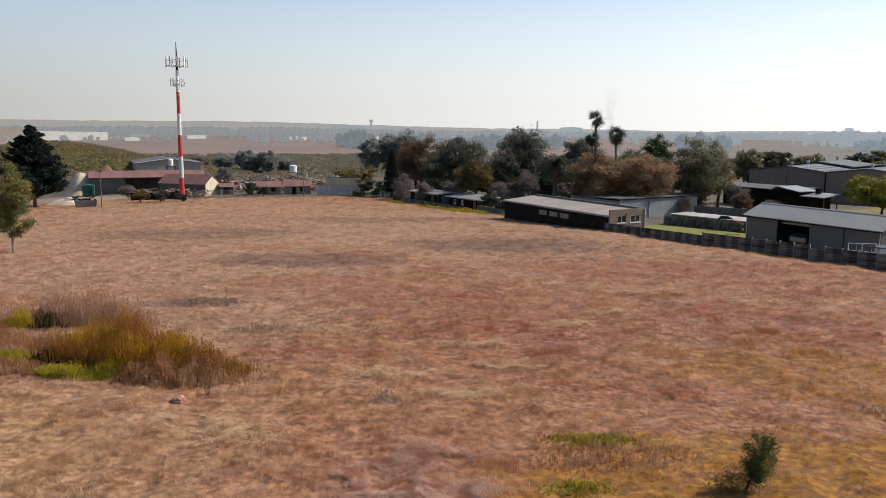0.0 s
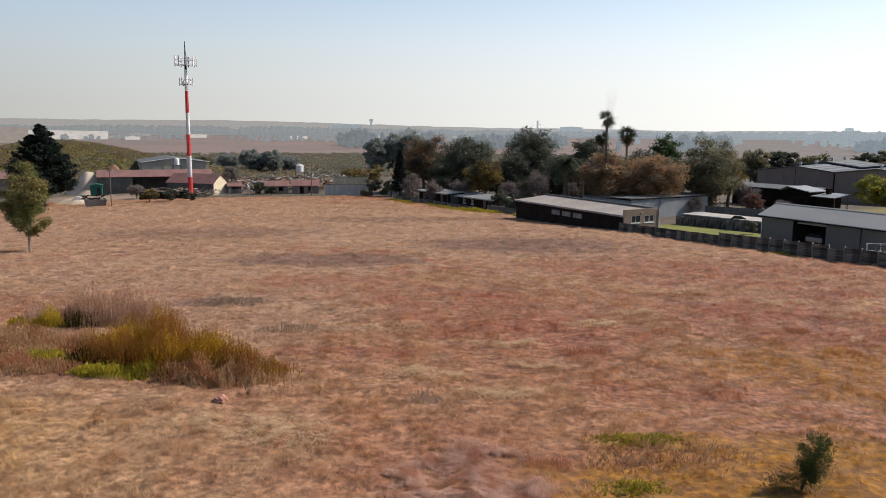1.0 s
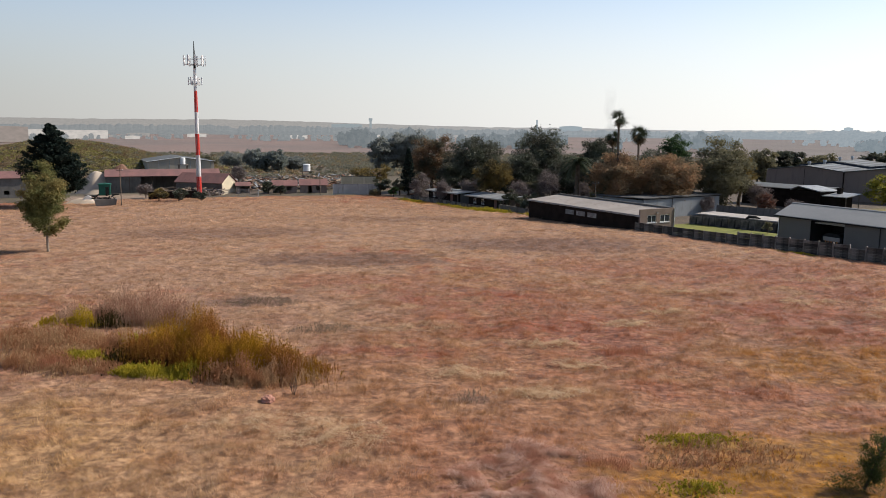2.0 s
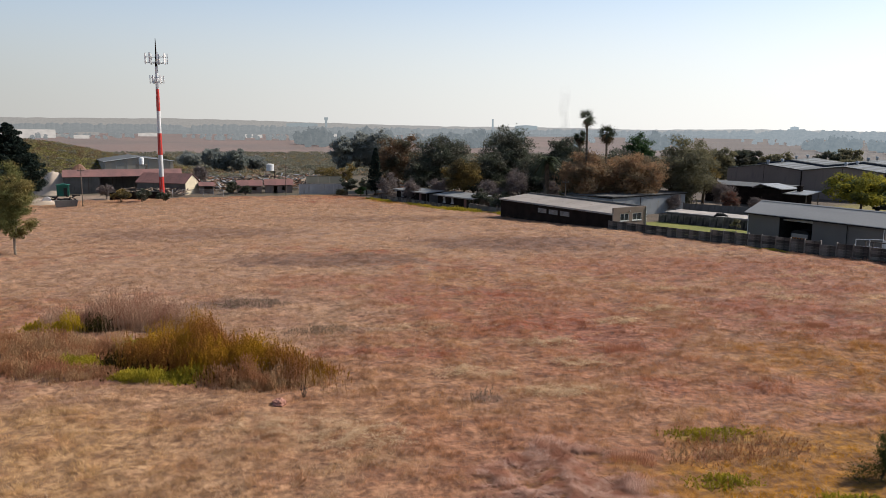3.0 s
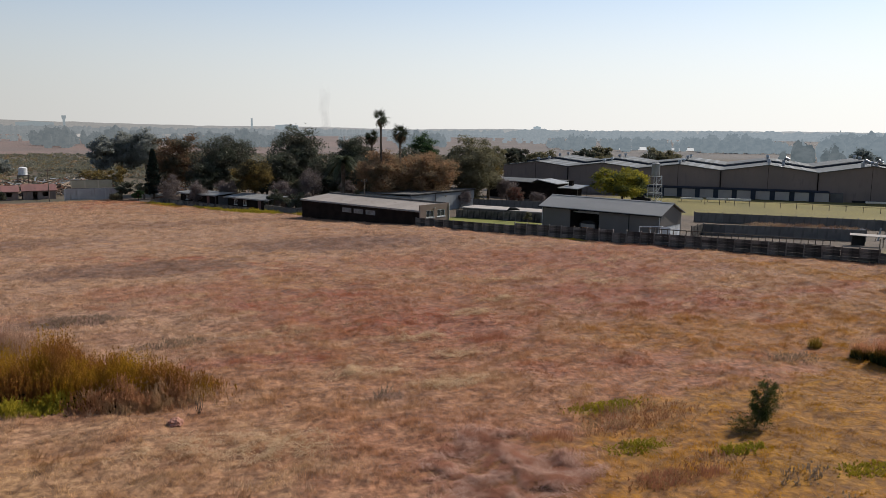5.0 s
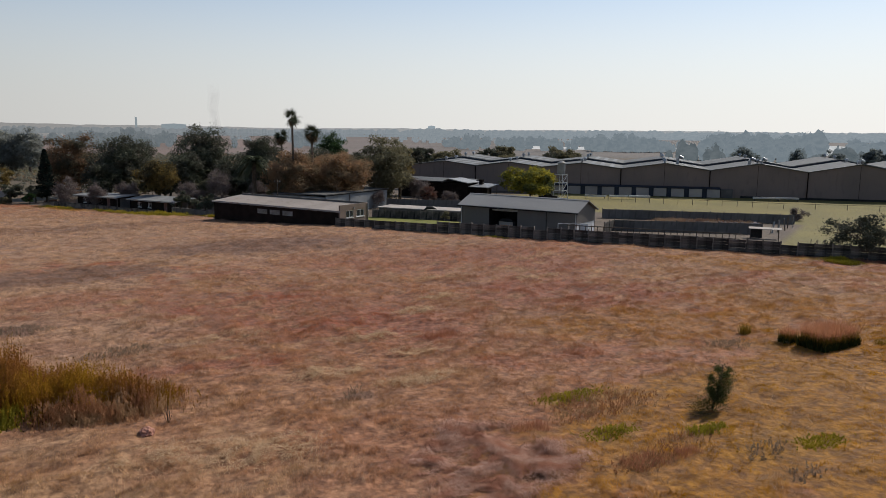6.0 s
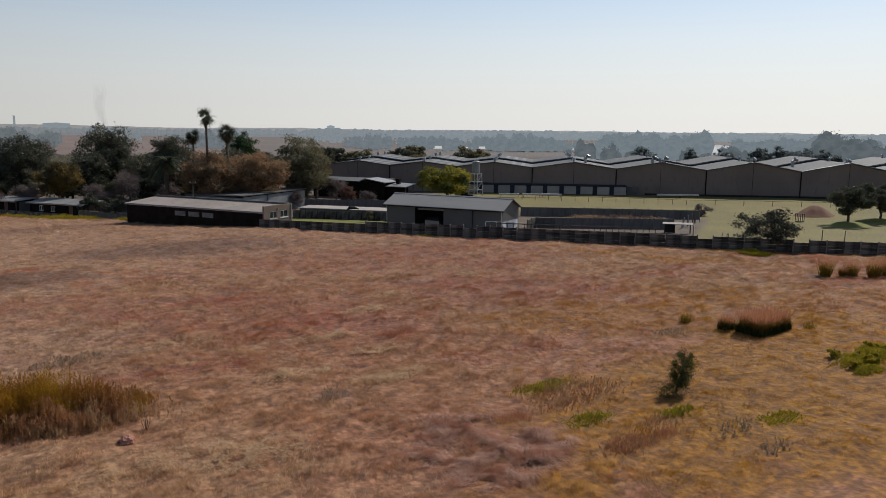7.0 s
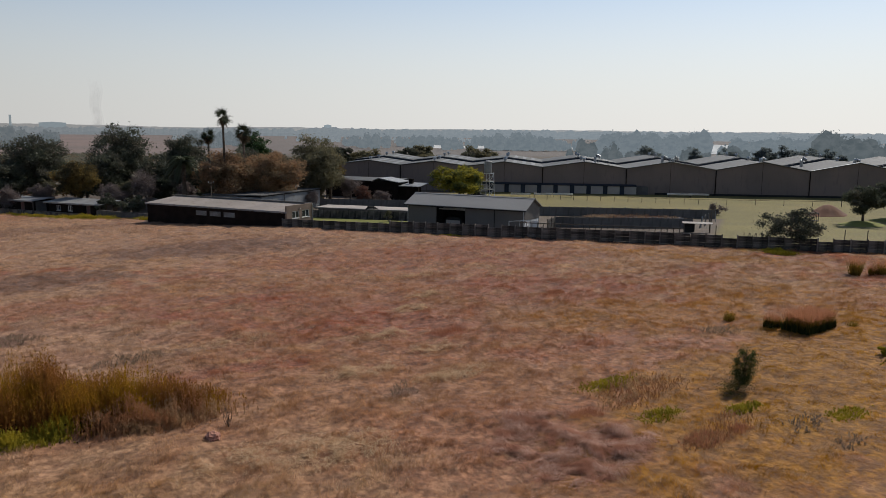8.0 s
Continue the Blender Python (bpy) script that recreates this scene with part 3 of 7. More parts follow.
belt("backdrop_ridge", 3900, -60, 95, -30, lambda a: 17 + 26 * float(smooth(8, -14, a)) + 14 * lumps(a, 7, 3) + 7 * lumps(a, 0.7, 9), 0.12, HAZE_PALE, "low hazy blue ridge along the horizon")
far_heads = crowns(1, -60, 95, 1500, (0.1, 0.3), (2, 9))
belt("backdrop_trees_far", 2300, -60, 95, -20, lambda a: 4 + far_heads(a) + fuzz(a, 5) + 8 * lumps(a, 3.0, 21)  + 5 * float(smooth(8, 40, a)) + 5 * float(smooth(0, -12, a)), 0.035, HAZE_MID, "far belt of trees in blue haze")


def grove(name, r0, r1, az0, az1, n, height, foot, material, label, seed, leaf=1.3, gap=0.5):
    """Far woods that nobody could count, one object: rounded trees in loose rows and clumps with gaps between."""
    rng = np.random.default_rng(seed)
    az = rng.uniform(az0, az1, n)
    az = az[vnoise(az * 1.0 + seed, 0 * az + seed, 3.0, 3) > gap]
    r = rng.uniform(r0, r1, len(az))
    h = height * rng.uniform(0.55, 1.0, len(az)) * (0.6 + 0.8 * vnoise(az + 3 * seed, 0 * az, 2.0, 2))
    w = h * rng.uniform(0.45, 0.85, len(az))
    k = np.repeat(np.arange(len(az)), 80)
    q = rng.normal(size=(len(k), 3))
    q /= np.linalg.norm(q, axis=1, keepdims=True)
    q *= rng.uniform(0.25, 1.0, (len(k), 1)) ** 0.5
    c = np.stack([r[k] * np.sin(np.radians(az[k])), r[k] * np.cos(np.radians(az[k])), foot + 0.5 * h[k]], 1) + q * np.stack([w[k] / 2, w[k] / 2, h[k] / 2], 1)
    a = rng.normal(size=c.shape)
    a /= np.linalg.norm(a, axis=1, keepdims=True)
    b = np.cross(a, rng.normal(size=c.shape))
    b /= np.linalg.norm(b, axis=1, keepdims=True)
    size = 0.85 * leaf * rng.uniform(0.6, 1.4, len(c))[:, None]
    out = np.stack([c - a * size, c + b * size, c + a * size], 1)
    # a lumpy closed heart to each crown
    th, ph = np.meshgrid(np.linspace(0, 2 * np.pi, 9)[:-1], np.linspace(0, np.pi, 6), indexing="ij")
    ball = np.stack([np.cos(th) * np.sin(ph), np.sin(th) * np.sin(ph), np.cos(ph)], -1)
    lump = ball[None] * (0.86 + 0.14 * rng.normal(size=(len(az), 8, 6, 1)))
    lump[:, :, 0], lump[:, :, -1] = lump[:, :1, 0], lump[:, :1, -1]
    heart = np.stack([r * np.sin(np.radians(az)), r * np.cos(np.radians(az)), foot + 0.45 * h], 1)[:, None, None] + lump * np.stack([w / 2, w / 2, h / 2], 1)[:, None, None]
    nxt = np.roll(heart, -1, 1)
    p0, p1, p2, p3 = heart[:, :, :-1], heart[:, :, 1:], nxt[:, :, 1:], nxt[:, :, :-1]
    out = np.concatenate([out, np.stack([p0, p1, p2], 3).reshape(-1, 3, 3), np.stack([p0, p2, p3], 3).reshape(-1, 3, 3)])
    return solid(name, soup(name, out.reshape(-1, 3), 3), material, label, "trees", kind="stuff")


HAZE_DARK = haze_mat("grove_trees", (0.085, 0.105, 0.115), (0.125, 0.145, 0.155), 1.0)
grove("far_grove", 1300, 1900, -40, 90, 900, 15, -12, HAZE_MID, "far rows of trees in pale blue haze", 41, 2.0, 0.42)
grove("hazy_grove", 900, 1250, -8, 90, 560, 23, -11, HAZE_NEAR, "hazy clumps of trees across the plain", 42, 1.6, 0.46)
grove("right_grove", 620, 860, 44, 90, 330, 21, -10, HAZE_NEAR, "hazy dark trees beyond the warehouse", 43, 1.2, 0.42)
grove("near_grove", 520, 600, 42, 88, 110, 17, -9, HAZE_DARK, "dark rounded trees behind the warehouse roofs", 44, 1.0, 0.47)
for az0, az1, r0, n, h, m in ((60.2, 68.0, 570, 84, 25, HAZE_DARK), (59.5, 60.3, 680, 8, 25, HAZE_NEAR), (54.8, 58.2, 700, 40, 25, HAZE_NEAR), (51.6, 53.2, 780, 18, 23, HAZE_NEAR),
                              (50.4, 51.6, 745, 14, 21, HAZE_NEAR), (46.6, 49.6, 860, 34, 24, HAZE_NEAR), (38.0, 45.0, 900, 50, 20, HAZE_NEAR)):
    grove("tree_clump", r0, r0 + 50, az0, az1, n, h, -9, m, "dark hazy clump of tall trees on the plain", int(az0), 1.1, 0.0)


def far_block(name, az, r, w, dep, z0, z1, material, label, category="building"):
    x, y = r * math.sin(radians(az)), r * math.cos(radians(az))
    th = thing(name, x, y, z0, -az, label, category)
    part("wall", Bag().box(-w / 2, w / 2, 0, dep, 0, z1 - z0), material, th)
    part("roof", Bag().prism([(-w / 2 - 1, z1 - z0), (0, z1 - z0 + 0.06 * (z1 - z0) + 0.5), (w / 2 + 1, z1 - z0)], -1, dep + 1), material, th)
    return th


tower = thing("control_tower", 2500 * math.sin(radians(-5.2)), 2500 * math.cos(radians(-5.2)), -12, 5, "slim airport control tower with a flared head, in haze", "tower")
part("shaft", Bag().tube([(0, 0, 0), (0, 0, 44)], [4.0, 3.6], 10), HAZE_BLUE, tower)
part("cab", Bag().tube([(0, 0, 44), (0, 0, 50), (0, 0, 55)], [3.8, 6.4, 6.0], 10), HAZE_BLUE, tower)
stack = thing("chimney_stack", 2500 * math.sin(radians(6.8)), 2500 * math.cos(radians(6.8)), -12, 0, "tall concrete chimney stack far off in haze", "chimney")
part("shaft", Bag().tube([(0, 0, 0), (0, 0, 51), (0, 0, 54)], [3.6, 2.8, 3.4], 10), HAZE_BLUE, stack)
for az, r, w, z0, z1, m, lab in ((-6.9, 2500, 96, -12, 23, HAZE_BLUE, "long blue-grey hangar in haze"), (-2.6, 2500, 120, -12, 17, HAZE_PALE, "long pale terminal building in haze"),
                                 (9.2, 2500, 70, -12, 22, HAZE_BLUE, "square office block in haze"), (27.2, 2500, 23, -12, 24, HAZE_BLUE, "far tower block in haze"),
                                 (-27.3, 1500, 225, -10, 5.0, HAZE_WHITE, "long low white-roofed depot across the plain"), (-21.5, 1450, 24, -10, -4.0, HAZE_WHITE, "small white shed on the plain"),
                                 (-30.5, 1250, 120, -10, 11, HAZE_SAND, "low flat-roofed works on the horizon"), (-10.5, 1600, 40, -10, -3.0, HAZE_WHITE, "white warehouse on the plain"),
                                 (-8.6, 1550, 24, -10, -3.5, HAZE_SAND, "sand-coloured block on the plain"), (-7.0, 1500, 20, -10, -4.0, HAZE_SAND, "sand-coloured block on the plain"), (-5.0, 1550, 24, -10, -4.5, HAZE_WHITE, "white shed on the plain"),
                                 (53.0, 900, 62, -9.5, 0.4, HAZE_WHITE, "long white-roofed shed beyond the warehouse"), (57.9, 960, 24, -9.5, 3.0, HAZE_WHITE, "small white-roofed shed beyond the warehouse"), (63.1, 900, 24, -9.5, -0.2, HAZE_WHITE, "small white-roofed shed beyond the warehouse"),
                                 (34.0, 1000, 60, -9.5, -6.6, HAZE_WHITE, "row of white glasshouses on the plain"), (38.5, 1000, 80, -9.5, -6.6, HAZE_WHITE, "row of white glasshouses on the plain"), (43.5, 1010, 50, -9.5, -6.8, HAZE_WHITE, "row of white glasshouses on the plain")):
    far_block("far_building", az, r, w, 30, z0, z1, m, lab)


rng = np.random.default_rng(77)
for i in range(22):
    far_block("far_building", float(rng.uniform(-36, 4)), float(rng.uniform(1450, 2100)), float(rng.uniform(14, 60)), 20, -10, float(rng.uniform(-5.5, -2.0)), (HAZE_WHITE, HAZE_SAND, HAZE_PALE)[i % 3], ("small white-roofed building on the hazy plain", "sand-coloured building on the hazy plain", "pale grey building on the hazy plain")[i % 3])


def smoke_mat():
    """Thin smoke, its hazy light put in as a grey glow: a faint film, fading upwards."""
    m, t, b = blank("thin_smoke")
    obj = t.nodes.new("ShaderNodeTexCoord").outputs["Object"]
    t.nodes.remove(b)
    em, tr, mx = node(t, "ShaderNodeEmission", Strength=0.42), t.nodes.new("ShaderNodeBsdfTransparent"), t.nodes.new("ShaderNodeMixShader")
    up = t.nodes.new("ShaderNodeSeparateXYZ")
    t.links.new(obj, up.inputs[0])
    thick = calc(t, "MULTIPLY", ramp(t, grain(t, obj, 0.02, 4.0, (1, 1, 0.4)), 0.3, 0.7), ramp(t, up.outputs[2], 185.0, 60.0))
    t.links.new(calc(t, "MULTIPLY", thick, 0.12), mx.inputs[0])
    t.links.new(tr.outputs[0], mx.inputs[1])
    t.links.new(em.outputs[0], mx.inputs[2])
    t.links.new(mx.outputs[0], t.nodes["Material Output"].inputs["Surface"])
    return m


sx, sy = 2700 * math.sin(radians(SMOKE_AZ)), 2700 * math.cos(radians(SMOKE_AZ))
smoke = Bag()
for k in (1.0, 0.66, 0.33):
    smoke.tube([(0, 0, 0), (4, 0, 35), (-4, 0, 75), (3, 0, 120), (-3, 0, 160), (0, 0, 190)], [26 * k, 16 * k, 17 * k, 19 * k, 20 * k, 12 * k], 20)
plume = solid("smoke_plume", smoke, smoke_mat(), "thin grey smoke rising far off", "smoke", at=pose(sx, sy, 0))
plume.visible_shadow = False

# ---- buildings ----
def window(parent, x, y, z, w, h, face=-1, label="", turn=0):
    """A framed window with a mullion and two panes and a sill, its outer face at y; face -1 looks towards -y. turn 90 sets it in a wall along y."""
    m = pose(x, y, z, 0, 0, turn)
    win = part("window", Bag().box(-w / 2, w / 2, 0.06, 0.1, 0, h), M_DARK, parent, label, m)
    fr = Bag()
    for a, b, c, e in ((-w / 2, w / 2, 0, 0.07), (-w / 2, w / 2, h - 0.07, h), (-w / 2, -w / 2 + 0.07, 0.07, h - 0.07), (w / 2 - 0.07, w / 2, 0.07, h - 0.07), (-0.035, 0.035, 0.07, h - 0.07)):
        fr.box(a, b, -0.02, 0.05, c, e)
    part("window_frame", fr, M_WHITE, win)
    for a, b in ((-w / 2 + 0.07, -0.035), (0.035, w / 2 - 0.07)):
        part("pane", Bag().box(a, b, 0.02, 0.03, 0.07, h - 0.07), M_GLASS, win)
    part("window_sill", Bag().box(-w / 2 - 0.1, w / 2 + 0.1, -0.12, 0.05, -0.1, -0.005), M_WHITE, win)
    return win


def door(parent, x, y, z, w, h, material, label=""):
    d = part("door", Bag().box(x - w / 2, x + w / 2, y - 0.03, y + 0.05, z, z + h), material, parent, label)
    part("door_frame", Bag().box(x - w / 2 - 0.08, x - w / 2, y - 0.05, y + 0.05, z, z + h).box(x + w / 2, x + w / 2 + 0.08, y - 0.05, y + 0.05, z, z + h).box(x - w / 2 - 0.08, x + w / 2 + 0.08, y - 0.05, y + 0.05, z + h, z + h + 0.08), M_WOOD, d)
    part("handle", Bag().tube([(x + w * 0.35, y - 0.04, z + 1.0), (x + w * 0.35, y - 0.1, z + 1.0)], [0.03, 0.03], 6), M_STEEL, d)
    return d


def lean_to(name, s0, s1, d0, d1, zf, zb, wall_m, roof_m, label, lift=0.0, over=0.5, front=(), end=(), z0=None):
    """A building with one roof slope, rising from front (zf) to back (zb); local x runs along the boundary wall, y away from it."""
    cx, cy = plan(s0, d0)
    base = ground(*plan((s0 + s1) / 2, max(0, (d0 + d1) / 2))) - 0.3 if z0 is None else z0
    th = thing(name, cx, cy, base, U_DEG, label, "building")
    L, W, hf, hb = s1 - s0, d1 - d0, zf - base, zb - base
    part("wall", wall_run(Bag(), 0, L, 0, 0.22, 0, hf - 0.12, front), wall_m, th)
    part("wall", Bag().box(0, L, W - 0.22, W, 0, hb - 0.12), wall_m, th)
    for x in (0, L - 0.22):
        part("wall", Bag().prism([(0.22, 0), (W - 0.22, 0), (W - 0.22, hb - 0.14), (0.22, hf - 0.12)], x, x + 0.22, "x"), wall_m, th)
    part("floor", Bag().box(0.22, L - 0.22, 0.22, W - 0.22, 0.2, 0.3), M_SLAB, th)
    k = (hb - hf) / W
    part("roof", Bag().prism([(-over, hf - 0.1 - k * over), (W + over * 0.5, hb - 0.1 + k * over * 0.5), (W + over * 0.5, hb + k * over * 0.5), (-over, hf - k * over)], -over, L + over, "x"), roof_m, th)
    part("fascia", Bag().box(-over, L + over, -over - 0.03, -over - 0.004, hf - 0.24 - k * over, hf + 0.02 - k * over), M_ZINC, th)
    return th, L, W, hf, hb


# long low brick store on the boundary
store, L, W, hf, hb = lean_to("brick_store", 0.0, 28.9, 0.0, 6.5, 1.45, 2.05, M_BRICK, M_TANROOF, "long low dark brick store with a flat tan sheet roof", over=0.25, z0=-2.3)
store.matrix_basis = pose(11.3, 141.6, -2.3, 0, 0, -61.6)
for i in range(3):
    x = 10.8 + 2.9 * i
    panel = part("vent_panel", Bag().box(x, x + 2.3, -0.06, -0.005, hf - 1.55, hf - 0.75), M_PLASTER, store, "pale louvred vent panel under the eave")
    for k in range(4):
        part("slat", Bag().box(x + 0.1, x + 2.2, -0.09, -0.06, hf - 1.48 + 0.18 * k, hf - 1.38 + 0.18 * k), M_ZINC, panel)
gable = part("end_wall", wall_run(Bag(), -0.25, W + 0.25, -0.26, -0.005, 0, hb + 0.25, [(1.2, 3.0, hb - 1.8, hb - 0.7), (3.8, 5.7, hb - 1.8, hb - 0.7)]), M_TANPLASTER, store, "tan plastered end wall with two steel windows", pose(L, 0, 0, 0, 0, 90) @ pose(0, 0, 0))
for x, w in ((2.1, 1.8), (4.75, 1.9)):
    window(gable, x, -0.2, hb - 1.8, w, 1.1)
part("downpipe", Bag().tube([(L + 0.32, W + 0.12, 0), (L + 0.32, W + 0.12, hb + 0.2)], [0.06, 0.06], 8), M_WHITE, store, "white downpipe at the corner")
part("lamp", Bag().box(L + 0.27, L + 0.5, 2.95, 3.15, hb - 0.45, hb - 0.25), M_STEEL, store)
part("parapet", Bag().box(0, L, W + 0.02, W + 0.3, hb - 0.3, hb + 0.28), M_PLASTER, store)
for i in range(14):
    part("rafter_end", Bag().box(0.9 + 2.1 * i, 1.05 + 2.1 * i, -0.24, -0.004, hf - 0.35, hf - 0.2), M_WOOD, store)

# two small zinc-roofed cottages
for s0, s1, d0, d1, zf, zb, lab in ((-116.0, -103.1, 3.3, 7.6, -0.5, -0.26, "small brown cottage with a zinc lean-to roof"), (-98.7, -85.8, 3.2, 7.6, -0.47, -0.08, "small dark cottage with a zinc lean-to roof beside the wall")):
    cot, L, W, hf, hb = lean_to("cottage", s0, s1, d0, d1, zf, zb, M_BRICK, M_ZINC, lab, over=0.7, front=[(2.0, 3.0, 1.1, 2.1), (5.0, 6.0, 1.1, 2.1), (9.6, 10.6, 0.3, 2.3)], z0=-3.2)
    for x in (2.5, 5.5):
        window(cot, x, 0.05, 1.1, 1.0, 1.0)
    door(cot, 10.1, 0.08, 0.3, 0.84, 1.92, M_REDROOF, "dull red wooden door")
    part("post", Bag().box(L + 0.45, L + 0.6, -0.5, -0.35, 0, hf - 0.2), M_WOOD, cot, "grey verandah post")
    part("end_panel", Bag().box(L + 0.01, L + 0.06, 0.6, W - 1.2, 0.3, hf - 0.3), M_PLASTER, cot, "grey plastered end")

# blue-grey flat-roofed workshop standing end-on
bx, by = plan(-69.5, 13.5)
shop = thing("workshop", bx, by, -3.0, U_DEG, "long blue-grey workshop with a dark flat roof", "building")
for bag, lab in ((Bag().box(12.8, 13.05, 0, 21, 0, 4.5), "blue-grey side wall"), (Bag().box(0, 12.8, 0, 0.25, 0, 4.2), ""), (Bag().box(0, 12.8, 20.75, 21, 0, 4.5), ""), (Bag().box(0, 0.25, 0.25, 20.75, 0, 4.3), "")):
    part("wall", bag, M_BLUEGREY, shop, lab)
part("roof", Bag().prism([(-0.3, 4.2), (13.3, 4.55), (13.3, 4.72), (-0.3, 4.4)], -0.4, 21.3), mat("dark_felt_roof", (0.13, 0.125, 0.12), (0.10, 0.098, 0.095), 0.3, 0.8, 0, 0.2, 6, None, (0.2, 0.18, 0.16)), shop, "dark weathered flat roof")
part("gutter", Bag().box(13.06, 13.2, -0.2, 21.2, 4.35, 4.5), M_DARK, shop)
part("downpipe", Bag().tube([(13.14, 7.5, 0), (13.14, 7.5, 4.4)], [0.06, 0.06], 6), M_PLASTER, shop)

# steel shed with a ridge roof, open bay to the field
SHED_DEG, eave, ridge, base = -62.5, 2.6, 3.95, -1.75
bx, by = 42.6, 108.75
shed = thing("farm_shed", bx, by, base, SHED_DEG, "taupe steel shed with grey ridge roof and open bay", "shed")
L, W, he, hr = 19.8, 6.6, eave - base, ridge - base
part("wall", wall_run(Bag(), 0, L, 0, 0.12, 0, he - 0.1, [(5.1, 10.1, 0.2, he - 0.35)]), M_SHEDWALL, shed, "taupe sheet front with an open bay")
part("wall", Bag().box(0, L, W - 0.12, W, 0, he - 0.1), M_SHEDWALL, shed)
part("wall", Bag().prism([(0.12, 0), (W - 0.12, 0), (W - 0.12, he - 0.12), (W / 2, hr - 0.12), (0.12, he - 0.12)], 0, 0.12, "x"), M_SHEDWALL, shed)
part("wall", Bag().prism([(0.12, 2.55), (W - 0.12, 2.55), (W - 0.12, he - 0.12), (W / 2, hr - 0.12), (0.12, he - 0.12)], L - 0.12, L, "x"), M_SHEDWALL, shed, "dark sheeted gable")
for i in range(8):
    y0 = 0.14 + i * (W - 0.28) / 8
    part("door_panel", Bag().box(L - 0.1, L - 0.03, y0, y0 + (W - 0.28) / 8 - 0.05, 0, 2.54), M_WHITE, shed, "whitish sheet door panel")
k = (hr - he) / (W / 2)
for sign in (0, 1):
    pts = [(-0.45, he - 0.45 * k), (W / 2, hr), (W / 2, hr + 0.1), (-0.45, he + 0.1 - 0.45 * k)]
    if sign:
        pts = [(W - a, z) for a, z in pts]
    part("roof_slope", Bag().prism(pts, -0.4, L + 0.4, "x"), M_SHEDROOF, shed)
part("ridge_cap", Bag().prism([(W / 2 - 0.25, hr + 0.06), (W / 2, hr + 0.17), (W / 2 + 0.25, hr + 0.06), (W / 2, hr + 0.13)], -0.42, L + 0.42, "x"), M_SHEDROOF, shed)
part("gutter", Bag().box(-0.4, L + 0.4, -0.58, -0.46, he - 0.3, he - 0.16), M_DARK, shed, "dark eaves gutter")
for x in (0.1, 15.0, L - 0.1):
    part("downpipe", Bag().tube([(x, -0.1, 0), (x, -0.1, he - 0.25)], [0.05, 0.05], 6), M_DARK if x > 5 and x < 18 else M_WHITE, shed)
part("floor", Bag().box(0.15, L - 0.15, 0.15, W - 0.15, 0.05, 0.15), M_SLAB, shed)
part("partition", Bag().box(4.8, 4.9, 0.2, W - 0.2, 0.15, he - 0.4), M_DARK, shed)
part("partition", Bag().box(10.3, 10.4, 0.2, W - 0.2, 0.15, he - 0.4), M_DARK, shed)
part("partition", Bag().box(4.9, 10.3, W - 1.6, W - 1.5, 0.15, he - 0.4), M_DARK, shed)
for i in range(3):
    part("beam", Bag().box(5.3, 10.1, 0.6 + 1.4 * i, 0.75 + 1.4 * i, he - 0.75, he - 0.55), M_STEEL, shed)
tractor_x, tractor_y, _ = pose(bx, by, 0, 0, 0, SHED_DEG) @ Vector((7.4, 2.0, 0))
trac = thing("baler", tractor_x, tractor_y, base + 0.15, SHED_DEG, "dark farm machine with an orange front parked in the shed bay", "farm machine")
part("body", Bag().prism([(-1.5, 0.7), (1.5, 0.7), (1.5, 1.7), (0.9, 2.2), (-0.9, 2.2), (-1.5, 1.7)], -0.6, 1.6), M_DARK, trac)
part("apron", Bag().box(-1.2, 1.2, -0.68, -0.605, 1.2, 1.75), M_SLAB, trac, "pale front apron")
for i in range(5):
    part("tine", Bag().prism([(-1.0 + 0.42 * i, 1.24), (-0.68 + 0.42 * i, 1.24), (-0.84 + 0.42 * i, 0.98)], -0.68, -0.62), M_ORANGE, trac, "orange tine guard")
for sx in (-1.35, 1.35):
    part("wheel", Bag().tube([(sx - 0.17, 0.3, 0.55), (sx + 0.17, 0.3, 0.55)], [0.55, 0.55], 14), M_DARK, trac)

# brown warehouse: a row of low gables
WH0, WHU = np.array((107.0, 167.5)), np.array((0.739, -0.674))
WHZ = -2.2
wh = thing("warehouse", float(WH0[0]), float(WH0[1]), WHZ, math.degrees(math.atan2(WHU[1], WHU[0])), "long brown warehouse with a row of low grey gabled roofs", "warehouse")
EV, DEEP = 6.75, 46.0
RIDGES = (7.9, 7.9, 8.0, 8.3, 8.6, 8.9, 9.1, 9.1, 9.1)
M_ROOFLIGHT = mat("clear_roof_sheet", (0.17, 0.168, 0.155), (0.14, 0.138, 0.13), 0.3, 0.5)
VALLEYS = (-41.0, -23.5, -5.5, 14.7, 36.5, 59.3, 82.7, 106.2, 130.0, 153.0)
